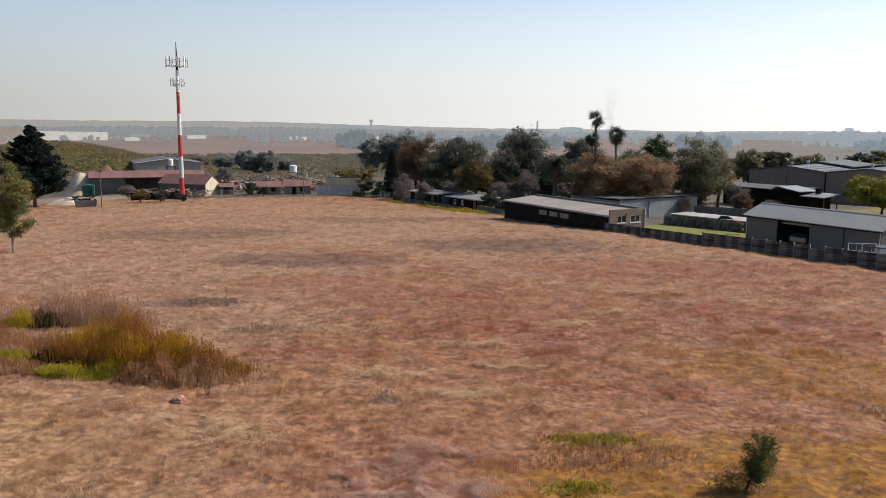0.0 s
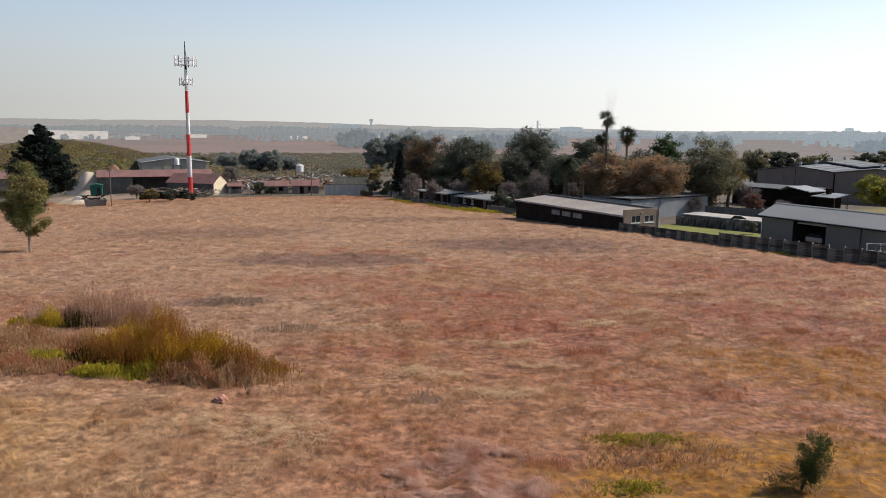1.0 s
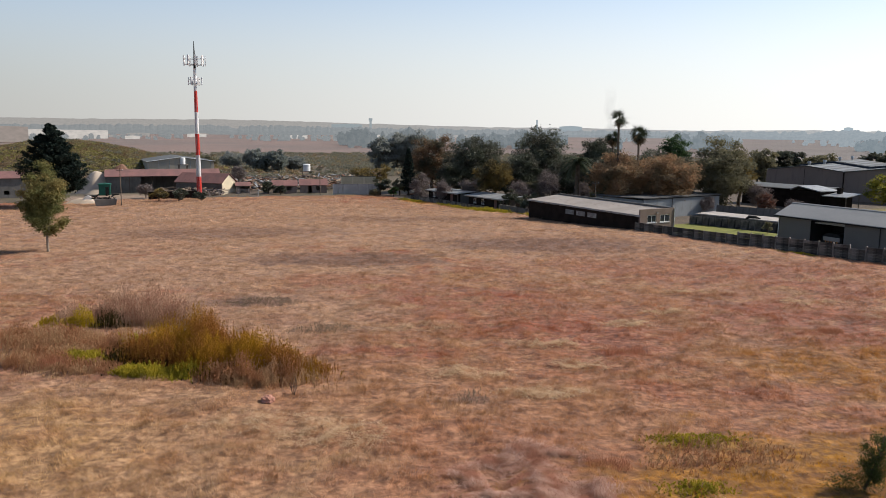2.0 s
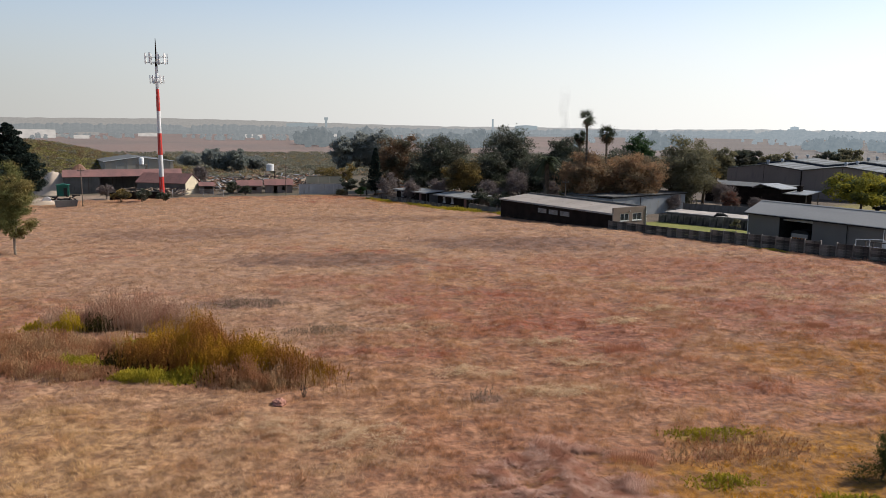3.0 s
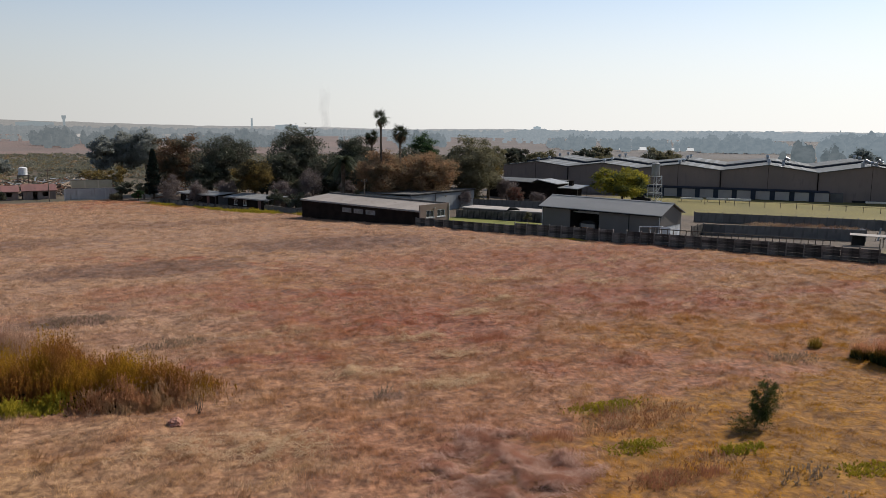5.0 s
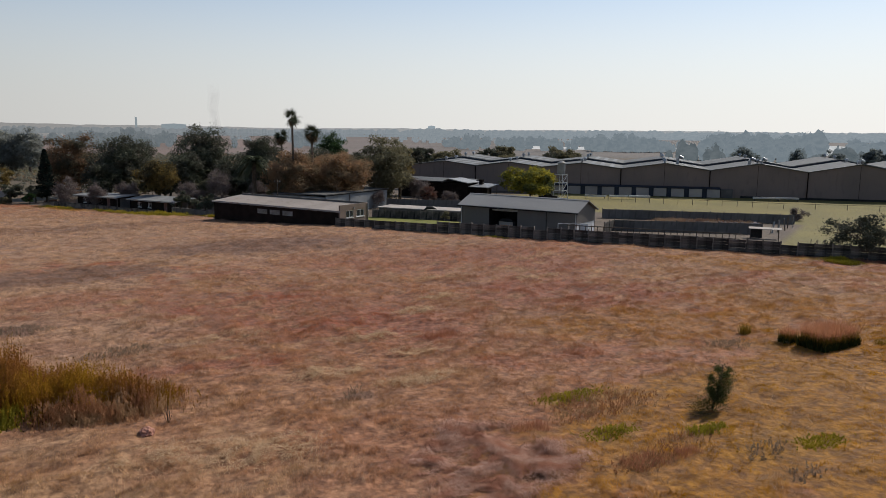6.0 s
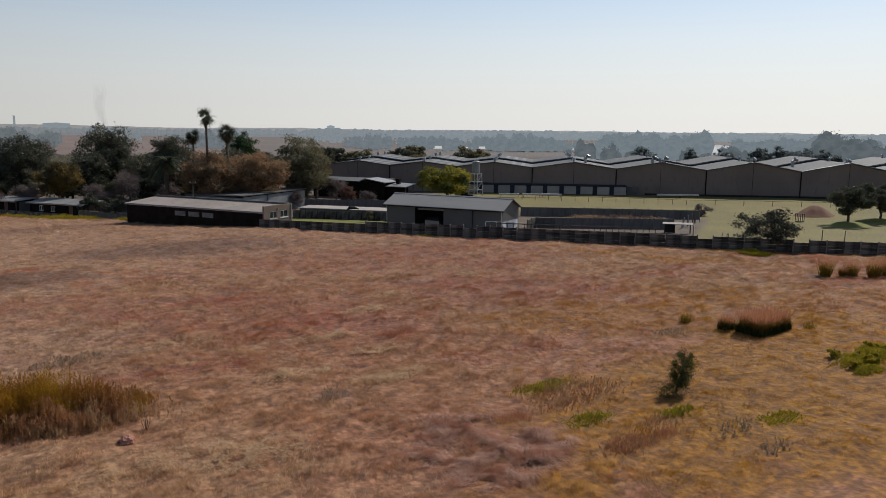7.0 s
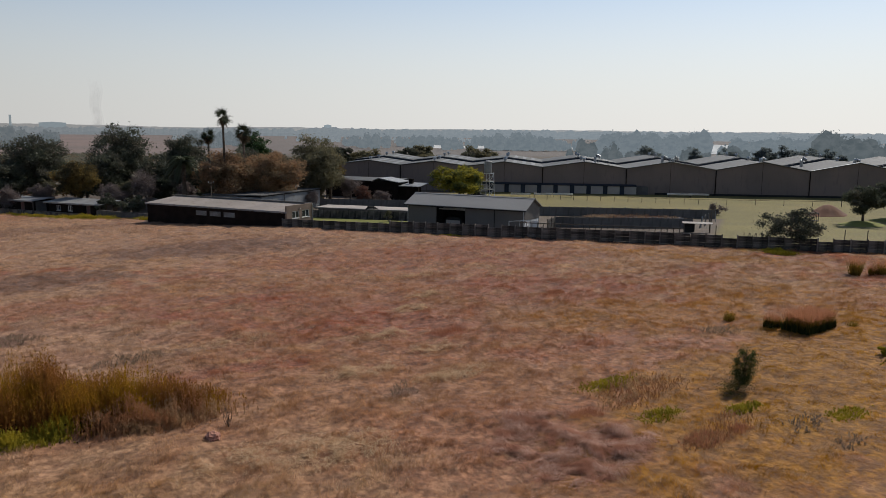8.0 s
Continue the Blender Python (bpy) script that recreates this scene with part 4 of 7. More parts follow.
for i, (a, b, RG) in enumerate(zip(VALLEYS, VALLEYS[1:], RIDGES)):
    mid = (a + b) / 2
    part("wall", Bag().prism([(a, 0), (b, 0), (b, EV), (mid, RG), (a, EV)], 0, 0.35), M_BROWNWALL, wh)
    for y0, y1, up in ((-0.25, DEEP * 0.46, 0.0), (DEEP * 0.5, DEEP, 0.5)):
        part("roof_slope", Bag().prism([(a, EV + up + 0.02), (mid, RG + up + 0.02), (mid, RG + up + 0.2), (a, EV + up + 0.2)], y0, y1), M_HALLROOF, wh)
        part("roof_slope", Bag().prism([(mid, RG + up + 0.02), (b, EV + up + 0.02), (b, EV + up + 0.2), (mid, RG + up + 0.2)], y0, y1), M_HALLROOF, wh)
        for k in range(3):
            xs = mid + (b - mid) * (0.25 + 0.25 * k)
            zs = RG + up + 0.21 - (RG - EV) * (0.25 + 0.25 * k)
            part("roof_light", Bag().prism([(xs - 0.5, zs + 0.09), (xs + 0.5, zs - 0.09), (xs + 0.5, zs - 0.05), (xs - 0.5, zs + 0.13)], y0 + 1.0, y1 - 1.0), M_ROOFLIGHT, wh, "pale strip of roof sheeting")
    part("verge", Bag().prism([(a, EV + 0.22), (mid, RG + 0.22), (mid, RG + 0.30), (a, EV + 0.30)], -0.5, 0.2), M_WHITE if i > 5 else M_SHEDROOF, wh, "pale verge flashing")
    part("verge", Bag().prism([(mid, RG + 0.22), (b, EV + 0.22), (b, EV + 0.30), (mid, RG + 0.30)], -0.5, 0.2), M_WHITE if i > 5 else M_SHEDROOF, wh, "pale verge flashing")
    part("clerestory", Bag().prism([(a, EV), (mid, RG), (mid, RG + 0.55), (a, EV + 0.55)], DEEP * 0.49, DEEP * 0.5 + 0.02), M_NAVY, wh, "dark clerestory strip")
    part("clerestory", Bag().prism([(mid, RG), (b, EV), (b, EV + 0.55), (mid, RG + 0.55)], DEEP * 0.49, DEEP * 0.5 + 0.02), M_NAVY, wh, "dark clerestory strip")
    part("downpipe", Bag().tube([(b, -0.12, 0), (b, -0.12, EV)], [0.14, 0.14], 6), M_BRICK, wh)
    part("expansion_joint", Bag().box(mid - 0.12, mid - 0.04, -0.025, -0.004, 0, RG - 0.3), M_BRICK, wh)
    for yk in (0.06, 0.32, 0.6, 0.85):
        up = 0.5 if yk > 0.5 else 0.0
        part("ridge_vent", Bag().tube([(mid, DEEP * yk, RG + up + 0.1), (mid, DEEP * yk, RG + up + 0.7), (mid, DEEP * yk, RG + up + 0.75), (mid, DEEP * yk, RG + up + 1.15)], [0.3, 0.3, 0.5, 0.38], 8), M_STEEL, wh, "round steel roof ventilator")
part("wall", Bag().box(VALLEYS[0] - 0.3, VALLEYS[0], 0, DEEP, 0, EV), M_BROWNWALL, wh)
part("wall", Bag().box(VALLEYS[-1], VALLEYS[-1] + 0.3, 0, DEEP, 0, EV), M_BROWNWALL, wh)
part("wall", Bag().box(VALLEYS[0], VALLEYS[-1], DEEP - 0.3, DEEP, 0, EV), M_BROWNWALL, wh)
part("plinth", Bag().box(44, VALLEYS[-1], -0.2, -0.03, 0, 0.7), M_DARK, wh, "dark stained plinth")
# loading docks under a dark canopy
part("canopy", Bag().prism([(-2.6, 2.35), (-0.03, 2.55), (-0.03, 2.75), (-2.6, 2.55)], -4.0, 39.0, "x"), M_NAVY, wh, "dark blue canopy over the loading docks")
for i in range(10):
    x = -3.8 + 4.28 * i
    part("pier", Bag().box(x, x + 1.1, -2.4, -0.03, 0, 2.34), M_NAVY, wh)
    part("dock_door", Bag().box(x + 1.15, x + 4.23, -2.45, -2.3, 0.3, 2.3), M_SLAB, wh, "pale grey roller dock door")
part("stair_shed", Bag().box(39.2, 42.0, -1.6, -0.03, 0, 2.3), M_PLASTER, wh, "small grey lean-to at the end of the docks")
for x, yk in ((46.0, 3.0), (48.6, 1.6), (29.0, 9.0), (71.2, 3.5), (94.5, 3.2), (82.6, 7.0)):
    part("duct", Bag().tube([(x, yk, EV + 1.0), (x, yk, EV + 2.7), (x + 0.5, yk + 0.2, EV + 3.2), (x + 1.3, yk + 0.3, EV + 2.8)], [0.4, 0.4, 0.48, 0.4], 10), M_STEEL, wh, "bent steel extraction duct")

# L-shaped brown house before the warehouse
hx, hy = 68.5, 162.0
hs = thing("brown_house", hx, hy, -2.3, U_DEG - 4, "brown flat-topped house with grey roof sheets and a porch", "house")
part("wall", Bag().box(0, 6.2, 0, 5, 0, 4.3), M_BRICK, hs)
part("wall", Bag().box(6.2, 9.8, 1.0, 5, 0, 3.4), M_BRICK, hs, "lower brown wing")
part("roof", Bag().prism([(-0.5, 4.3), (1.4, 5.1), (6.6, 4.35), (6.6, 4.5), (1.4, 5.3), (-0.5, 4.5)], -0.5, 5.4), M_ZINC, hs, "grey sheet roof")
part("roof", Bag().prism([(0.4, 3.5), (5.4, 4.05), (5.4, 4.2), (0.4, 3.65)], 6.25, 11.6, "x"), M_ZINC, hs, "pale lean-to roof over the wing")
part("porch_post", Bag().box(11.2, 11.35, 0.8, 0.95, 0, 3.5), M_WOOD, hs)
part("porch_post", Bag().box(11.2, 11.35, 4.8, 4.95, 0, 3.9), M_WOOD, hs)
part("chimney", Bag().box(7.4, 8.2, 3.4, 4.2, 3.6, 5.0).box(7.3, 8.3, 3.3, 4.3, 5.0, 5.15), M_BRICK, hs, "short dark chimney")
long_shed = thing("dark_lean_to", 66.5, 171.0, -2.3, U_DEG, "long low dark lean-to behind the brown house", "shed")
part("wall", Bag().box(-6, 13, 0, 5, 0, 4.2), M_BRICK, long_shed)
part("roof", Bag().prism([(-0.4, 4.2), (5.4, 4.7), (5.4, 4.85), (-0.4, 4.35)], -6.4, 13.4, "x"), M_HALLROOF, long_shed, "dark sheet roof")

# steel tower with a water tank
tx, ty = 95.5, 153.2
tank = thing("water_tower", tx, ty, -2.2, 20, "white steel lattice tower with a cylindrical water tank", "water tower")
for x in (-1, 1):
    for y in (-1, 1):
        part("leg", Bag().tube([(x * 1.25, y * 1.25, 0), (x * 1.0, y * 1.0, 6.2)], [0.09, 0.08], 6), M_WHITE, tank)
for z in (0.2, 2.1, 4.0, 5.9):
    r = 1.25 - 0.04 * z
    part("ring_beam", Bag().box(-r, r, -r - 0.05, -r + 0.05, z, z + 0.14).box(-r, r, r - 0.05, r + 0.05, z, z + 0.14).box(-r - 0.05, -r + 0.05, -r, r, z, z + 0.14).box(r - 0.05, r + 0.05, -r, r, z, z + 0.14), M_WHITE, tank)
for z in (0.3, 2.2, 4.1):
    part("brace", Bag().tube([(-1.2, -1.2, z), (1.1, -1.1, z + 1.8)], [0.05, 0.05], 5).tube([(1.2, 1.2, z), (1.1, -1.15, z + 1.8)], [0.05, 0.05], 5), M_WHITE, tank)
part("tank_body", Bag().tube([(0, 0, 6.15), (0, 0, 8.9), (0, 0, 9.15)], [0.95, 0.95, 0.4], 16), M_ZINC, tank, "grey cylindrical tank")

# ---- red and white telecom mast ----
mast = thing("telecom_mast", -65.4, 196.2, -3.7, 12, "tall telecom mast in red and white bands with antenna arrays", "mast")
H = 5.28
for i in range(6):
    r0, r1 = 0.62 - 0.045 * i, 0.62 - 0.045 * (i + 1)
    part("mast_section", Bag().tube([(0, 0, H * i), (0, 0, H * (i + 1))], [r0, r1], 16), M_WHITE if i % 2 else M_RED, mast, "white band" if i % 2 else "red band")
part("base_plate", Bag().box(-1.2, 1.2, -1.2, 1.2, -0.4, 0.25), M_SLAB, mast)
for z, r, n, h in ((28.0, 1.35, 6, 1.9), (32.6, 2.35, 9, 2.5)):
    ring = Bag()
    pts = [(r * math.cos(2 * math.pi * k / 24), r * math.sin(2 * math.pi * k / 24)) for k in range(24)]
    for zz in (z, z + h * 0.55):
        for k in range(24):
            a, b = pts[k], pts[(k + 1) % 24]
            ring.tube([(a[0], a[1], zz), (b[0], b[1], zz)], [0.05, 0.05], 5)
    head = part("antenna_frame", ring, M_STEEL, mast, "steel ring frame for antennas")
    for k in range(4):
        a = math.pi / 2 * k + 0.4
        part("arm", Bag().tube([(0.2 * math.cos(a), 0.2 * math.sin(a), z), (r * math.cos(a), r * math.sin(a), z)], [0.06, 0.06], 5), M_STEEL, head)
    for k in range(n):
        a = 2 * math.pi * k / n
        c, s = math.cos(a), math.sin(a)
        m = pose((r + 0.22) * c, (r + 0.22) * s, z - 0.3, 0, 0, math.degrees(a))
        part("antenna_panel", Bag().box(-0.09, 0.09, -0.17, 0.17, 0, h), M_WHITE, head, "white panel antenna", m)
part("lightning_rod", Bag().tube([(0, 0, 31.6), (0, 0, 35.5), (0, 0, 38.3)], [0.3, 0.16, 0.07], 8), M_BRICK, mast, "dull red top pole")
part("ladder", Bag().box(-0.2, -0.16, -0.72, -0.68, 0, 28).box(0.16, 0.2, -0.72, -0.68, 0, 28), M_STEEL, mast)

# ---- trees ----
def quads_at(c, size, rng, thin=0.55, droop=0.0, up=None):
    """Corners of one small leaf quad at each centre, turned at random."""
    n = len(c)
    a = rng.normal(size=(n, 3))
    a[:, 2] = a[:, 2] * 0.7 - droop
    if up is not None:
        a = a * 0.5 + up
    a /= np.linalg.norm(a, axis=1, keepdims=True)
    b = np.cross(a, rng.normal(size=(n, 3)))
    b /= np.linalg.norm(b, axis=1, keepdims=True) + 1e-9
    s = (size * rng.uniform(0.6, 1.4, n))[:, None]
    a, b = a * s, b * s * thin
    return np.stack([c - a, c + b * 0.9, c + a, c - b * 0.9], 1).reshape(-1, 3)


def leaves_at(c, size, rng, thin=0.55, droop=0.0):
    """Corners of one small pointed leaf at each centre."""
    return quads_at(c, size * 1.15, rng, thin * 1.5, droop).reshape(-1, 4, 3)[:, :3].reshape(-1, 3)


def crown_points(rng, H, W, low, n, clumps, flat=0.6, shell=0.75):
    """Leaf places: small clumps spread over an uneven crown between the heights low and H, W wide."""
    cz, rz = (H + low) / 2, (H - low) / 2
    k = rng.normal(size=(clumps, 3))
    k /= np.linalg.norm(k, axis=1, keepdims=True)
    k *= rng.uniform(0.12, 0.92, (clumps, 1)) ** 0.5
    lob = 0.94 + 0.12 * np.sin(3 * np.arctan2(k[:, 1], k[:, 0]) + rng.uniform(0, 6)) + 0.05 * rng.normal(size=clumps)
    c = k * np.array([W / 2, W / 2, rz]) * np.array([0.9, 0.9, 0.88]) * lob[:, None]
    c[:, 2] += cz
    r = rng.uniform(0.10, 0.19, clumps) * (0.5 * W + 0.3 * (H - low))
    pick = rng.integers(0, clumps, n)
    q = rng.normal(size=(n, 3))
    q /= np.linalg.norm(q, axis=1, keepdims=True)
    q *= (rng.uniform(0.1, 1, (n, 1)) ** (1 / 3)) ** shell
    q[:, 2] *= flat
    stray = np.where(rng.random((n, 1)) < 0.16, 1.45, 1.0)
    return c[pick] + q * stray * r[pick][:, None], c


def limbs(bag, rng, H, low, targets, r0, lean=0.05):
    """A tapered, slightly bent trunk with limbs that reach for the crown."""
    top = low + 0.45 * (H - low)
    pts = [(0, 0, -0.3)] + [(lean * H * f * rng.normal(), lean * H * f * rng.normal(), top * f) for f in (0.35, 0.7, 1.0)]
    bag.tube(pts, [r0 * 1.25, r0, r0 * 0.8, r0 * 0.45], 8)
    for tgt in targets:
        f = rng.uniform(0.45, 0.95)
        st = Vector(pts[1]).lerp(Vector(pts[3]), f)
        mid = st.lerp(Vector(tgt), 0.5) + Vector((0, 0, 0.08 * H * rng.uniform(0, 1)))
        bag.tube([st, mid, tuple(tgt)], [r0 * 0.42, r0 * 0.25, r0 * 0.08], 5)
    return bag


def tree(name, x, y, H, W, low, material, label, seed, leaves=9000, leaf=0.2, clumps=110, thin=0.55, bark=None, group="", droop=0.0, shell=0.75, flat=0.65, r0=None, category="tree", z=None):
    rng = np.random.default_rng(seed)
    th = thing(name, x, y, ground(x, y) if z is None else z, 0, label, category, group)
    pts, cl = crown_points(rng, H, W, low, int(leaves * 1.35), clumps, flat, shell)
    part("trunk", limbs(Bag(), rng, H, max(low, 0.6), cl[rng.permutation(clumps)[:10]], r0 or 0.022 * H + 0.05), bark or M_BARK, th)
    # small leaves on the outside, larger leafy sprays filling the heart of each clump
    leaves, leaf = int(leaves * 1.35), leaf * 0.86
    m = leaves // 3
    core = cl[rng.integers(0, clumps, m)] + rng.normal(size=(m, 3)) * np.array([1, 1, 0.6]) * 0.05 * (0.5 * W + 0.3 * (H - low))
    q = np.concatenate([leaves_at(pts, leaf, rng, thin, droop), leaves_at(core, leaf * 1.6, rng, 0.65, droop)])
    part("crown", soup("crown", q, 3), material, th)
    return th


def bare_tree(name, x, y, H, W, label, seed, twigs=5000, bark=None, group="", material=None):
    """A leafless tree: limbs that fork again and again, and a haze of fine twigs."""
    rng = np.random.default_rng(seed)
    th = thing(name, x, y, ground(x, y), 0, label, "tree", group)
    bag, tips = Bag(), []

    def grow(p, way, length, r, depth):
        q = p + way * length
        mid = p.lerp(q, 0.5) + Vector(rng.normal(size=3)) * length * 0.06
        bag.tube([p, mid, q], [r, r * 0.85, r * 0.62], 6 if depth < 2 else 4)
        if depth == 4:
            tips.append((p, q))
            return
        for _ in range(3 if depth else 5):
            turn = Vector(rng.normal(size=3))
            w = (way * 0.75 + turn.normalized() * 0.75 * (W / H + 0.3) + Vector((0, 0, 0.18))).normalized()
            grow(q if rng.random() < 0.7 else mid, w, length * rng.uniform(0.62, 0.85), r * 0.6, depth + 1)

    grow(Vector((0, 0, -0.2)), Vector((0.03, 0, 1)), H * 0.24, 0.028 * H, 0)
    part("trunk", bag, bark or M_TWIG, th)
    a = np.array([t[0] for t in tips])
    b = np.array([t[1] for t in tips])
    k = rng.integers(0, len(a), twigs)
    f = rng.random((twigs, 1))
    c = a[k] * (1 - f) + b[k] * f + rng.normal(size=(twigs, 3)) * H * 0.035
    part("twig_haze", soup("twig_haze", quads_at(c, 0.5, rng, 0.05), 4), material or M_DRYTWIG, th)
    return th


def conifer(name, x, y, H, W, label, seed, leaves=9000, ragged=0.35, material=None):
    """A dark conifer: whorls of level boughs that shorten upwards, with drooping needles."""
    rng = np.random.default_rng(seed)
    th = thing(name, x, y, ground(x, y), 0, label, "tree")
    bag = Bag().tube([(0, 0, -0.2), (0.1, 0, H * 0.5), (0, 0.1, H * 0.97)], [0.022 * H, 0.014 * H, 0.03], 8)
    pts, ways = [], []
    nb = 210
    per = int(1.6 * leaves) // nb
    for i in range(nb):
        f = 0.10 + 0.88 * (i + rng.random()) / nb
        a = rng.uniform(0, 2 * math.pi)
        prof = min(1.0, 0.62 + 1.5 * f) if f < 0.25 else (max(0.0, 1 - f) / 0.75) ** 0.86
        ln = W / 2 * prof * rng.uniform(1 - ragged, 1.1)
        end = np.array([ln * math.cos(a), ln * math.sin(a), min(H, H * f + ln * rng.uniform(0.15, 0.55))])
        st = np.array([0, 0, H * f])
        bag.tube([tuple(st), tuple((st + end) / 2 + np.array([0, 0, -0.1])), tuple(end)], [0.07, 0.05, 0.02], 4)
        u = rng.random((per, 1)) ** 0.7
        c = st + (end - st) * u + rng.normal(size=(per, 3)) * np.array([0.095, 0.095, 0.055]) * (0.5 + ln * 0.55)
        pts.append(c)
    part("trunk", bag, M_BARK, th)
    part("crown", soup("crown", leaves_at(np.concatenate(pts), 0.32, rng, 0.45), 3), material or M_PINE, th)
    return th


def fan_palm(name, x, y, H, head, label, seed, skirt=0.8, r0=0.26):
    """A tall fan palm: bare tapering trunk, a round head of split fans, dry fans hanging below."""
    rng = np.random.default_rng(seed)
    th = thing(name, x, y, ground(x, y), 0, label, "palm tree", "tall fan palms")
    part("trunk", Bag().tube([(0, 0, -0.2), (0.1, 0, H * 0.3), (0.05, 0.1, H * 0.7), (0, 0, H - head * 0.45)], [r0 * 1.5, r0, r0 * 0.8, r0 * 0.8], 10), M_BARK, th)
    for dry, count in ((0, 32), (1, int(26 * skirt))):
        tri = []
        for i in range(count):
            a = rng.uniform(0, 2 * math.pi)
            el = math.asin(rng.uniform(-0.6, 1.0)) if not dry else rng.uniform(-1.45, -0.75)
            w = np.array([math.cos(a) * math.cos(el), math.sin(a) * math.cos(el), math.sin(el)])
            side = np.cross(w, rng.normal(size=3))
            side /= np.linalg.norm(side)
            root = np.array([0, 0, H - head * 0.45])
            hub = root + w * head * rng.uniform(0.04, 0.18)
            tri += [root + side * 0.04, root - side * 0.04, hub]
            nrm = np.cross(side, w)
            for k in range(9):
                b = (k - 4) * 0.17
                tip = hub + (w * math.cos(b) + side * math.sin(b)) * head * rng.uniform(0.34, 0.52) * (1 - 0.04 * abs(k - 4)) - np.array([0, 0, 0.05 * head]) + nrm * rng.normal() * 0.05
                e = (side * math.cos(b) - w * math.sin(b)) * 0.05
                m = hub * 0.55 + tip * 0.45
                tri += [hub, m + e, tip, hub, tip, m - e]
        part("dry_skirt" if dry else "fan_head", soup("fan_head", np.array(tri), 3), M_PALMDRY if dry else M_PALM, th)
    return th


def feather_palm(name, x, y, H, head, label, seed):
    """A stout date palm: arching feathered fronds."""
    rng = np.random.default_rng(seed)
    th = thing(name, x, y, ground(x, y), 0, label, "palm tree")
    part("trunk", Bag().tube([(0, 0, -0.2), (0.05, 0, H * 0.4), (0, 0, H * 0.66)], [0.5, 0.4, 0.42], 10), M_BARK, th)
    tri = []
    root = np.array([0, 0, H * 0.66])
    for i in range(54):
        a, el = rng.uniform(0, 2 * math.pi), rng.uniform(-0.2, 1.3)
        out = np.array([math.cos(a), math.sin(a), 0.0])
        side = np.array([-math.sin(a), math.cos(a), 0.0])
        prev = root
        for k in range(1, 12):
            f = k / 11
            p = root + out * head * 0.5 * f * (0.4 + 0.6 * math.cos(el)) + np.array([0, 0, head * 0.42 * (math.sin(el) * f * 1.3 - 0.9 * f * f)])
            tri += [prev + side * 0.03, prev - side * 0.03, p]
            for sg in (-1, 1):
                tip = p + side * sg * head * 0.09 * (1.1 - 0.6 * f) + (p - prev) * 1.2 - np.array([0, 0, 0.12])
                tri += [prev, p, tip]
            prev = p
    part("frond_head", soup("frond_head", np.array(tri), 3), M_PALM, th)
    return th


ROW = "trees behind the cottages"
tree("tree", -7.1, 215.5, 16.4, 16.0, 1, M_BROWNTOP, "large dark tree with a rust-brown top", 1, group=ROW, leaves=14000)
conifer("conifer", -13.2, 203, 12.2, 4.2, "slim dark conifer beside the road", 2, 3000, 0.2)
tree("tree", 4.4, 204.9, 16.2, 17, 0.5, M_DARKLEAF, "large dark evergreen tree", 3, group=ROW, leaves=15000)
tree("tree", 18.3, 188.0, 17.4, 16.0, 0.5, M_DARKLEAF, "tall dark evergreen tree with an open top", 4, group=ROW, leaves=16000)
tree("tree", 33.3, 190.0, 16.4, 13.0, 0.5, M_DARKLEAF, "upright dark evergreen tree", 5, group=ROW, leaves=13000)
bare_tree("bare_tree", 18.9, 169.6, 11.2, 9.5, "leafless grey tree behind the store", 6, group=ROW)
tree("tree", 7.6, 177.4, 11.0, 9.5, 2, M_OCHRE, "yellowing tree with a rounded crown", 7, group=ROW)
bare_tree("bare_tree", -4.5, 184.0, 8.6, 10, "low dark leafless tree", 8, group=ROW)
bare_tree("bare_tree", 1.8, 183.0, 8.2, 9, "low dark leafless tree", 9, group=ROW)
for i, (x, y, H, W) in enumerate(((12.5, 172.0, 9.5, 10), (25.0, 163.0, 8.0, 9), (-10.0, 192.0, 9.0, 10), (46.5, 152.5, 7.0, 9), (36.5, 153.5, 7.0, 9), (59.5, 157.0, 8.5, 9))):
    bare_tree("bare_tree", x, y, H, W, "twiggy grey leafless tree below taller ones", 400 + i, 4500, group=ROW)
feather_palm("date_palm", 22.5, 156.6, 15.0, 7.5, "date palm with arching feathered fronds", 10)
fan_palm("fan_palm", 30.0, 155.0, 20.7, 4.4, "tall slim fan palm", 11, 0.4)
fan_palm("fan_palm", 34.0, 154.8, 17.6, 4.2, "fan palm with a skirt of dry fronds", 12, 1.6)
fan_palm("fan_palm", 32.2, 169.7, 16.4, 3.6, "fan palm among dark trees", 13, 1.0)
tree("tree", 30.4, 154.6, 12.8, 13.5, 0.2, M_AUTUMN, "spreading tree in faded orange autumn leaf", 14, leaves=12000, group=ROW, clumps=110)
tree("tree", 39.5, 154.2, 13.2, 15, 0.2, M_AUTUMN, "spreading tree in orange-brown autumn leaf", 15, leaves=13000, group=ROW, clumps=110)
tree("tree", 53.0, 194.7, 16.0, 8.0, 5, M_BRIGHT, "dense fresh-green round-headed tree", 16, leaves=5000, group=ROW)
tree("tree", 52.5, 160.0, 15.2, 15.0, 0.2, M_GREYLEAF, "broad grey-green tree thinning at the edges", 17, leaves=14000, leaf=0.22, group=ROW, clumps=120)
tree("tree", 57.5, 163.0, 12.6, 8.0, 2, M_OCHRE, "yellow-brown tree beside a broad grey one", 18, leaves=3500, group=ROW)
for i in range(7):
    x, y = plan(-118 + 7.6 * i, 19 + 3 * (i % 3))
    tree("shrub", x, y, 6.0 + 1.3 * ((i * 7) % 3), 7.5, 0.3, M_DARKLEAF if i % 3 else M_GREYLEAF, "dense dark shrub filling the gap below the trees", 30 + i, leaves=2600, leaf=0.24, clumps=24, category="shrub", group="dark shrubs behind the cottages")
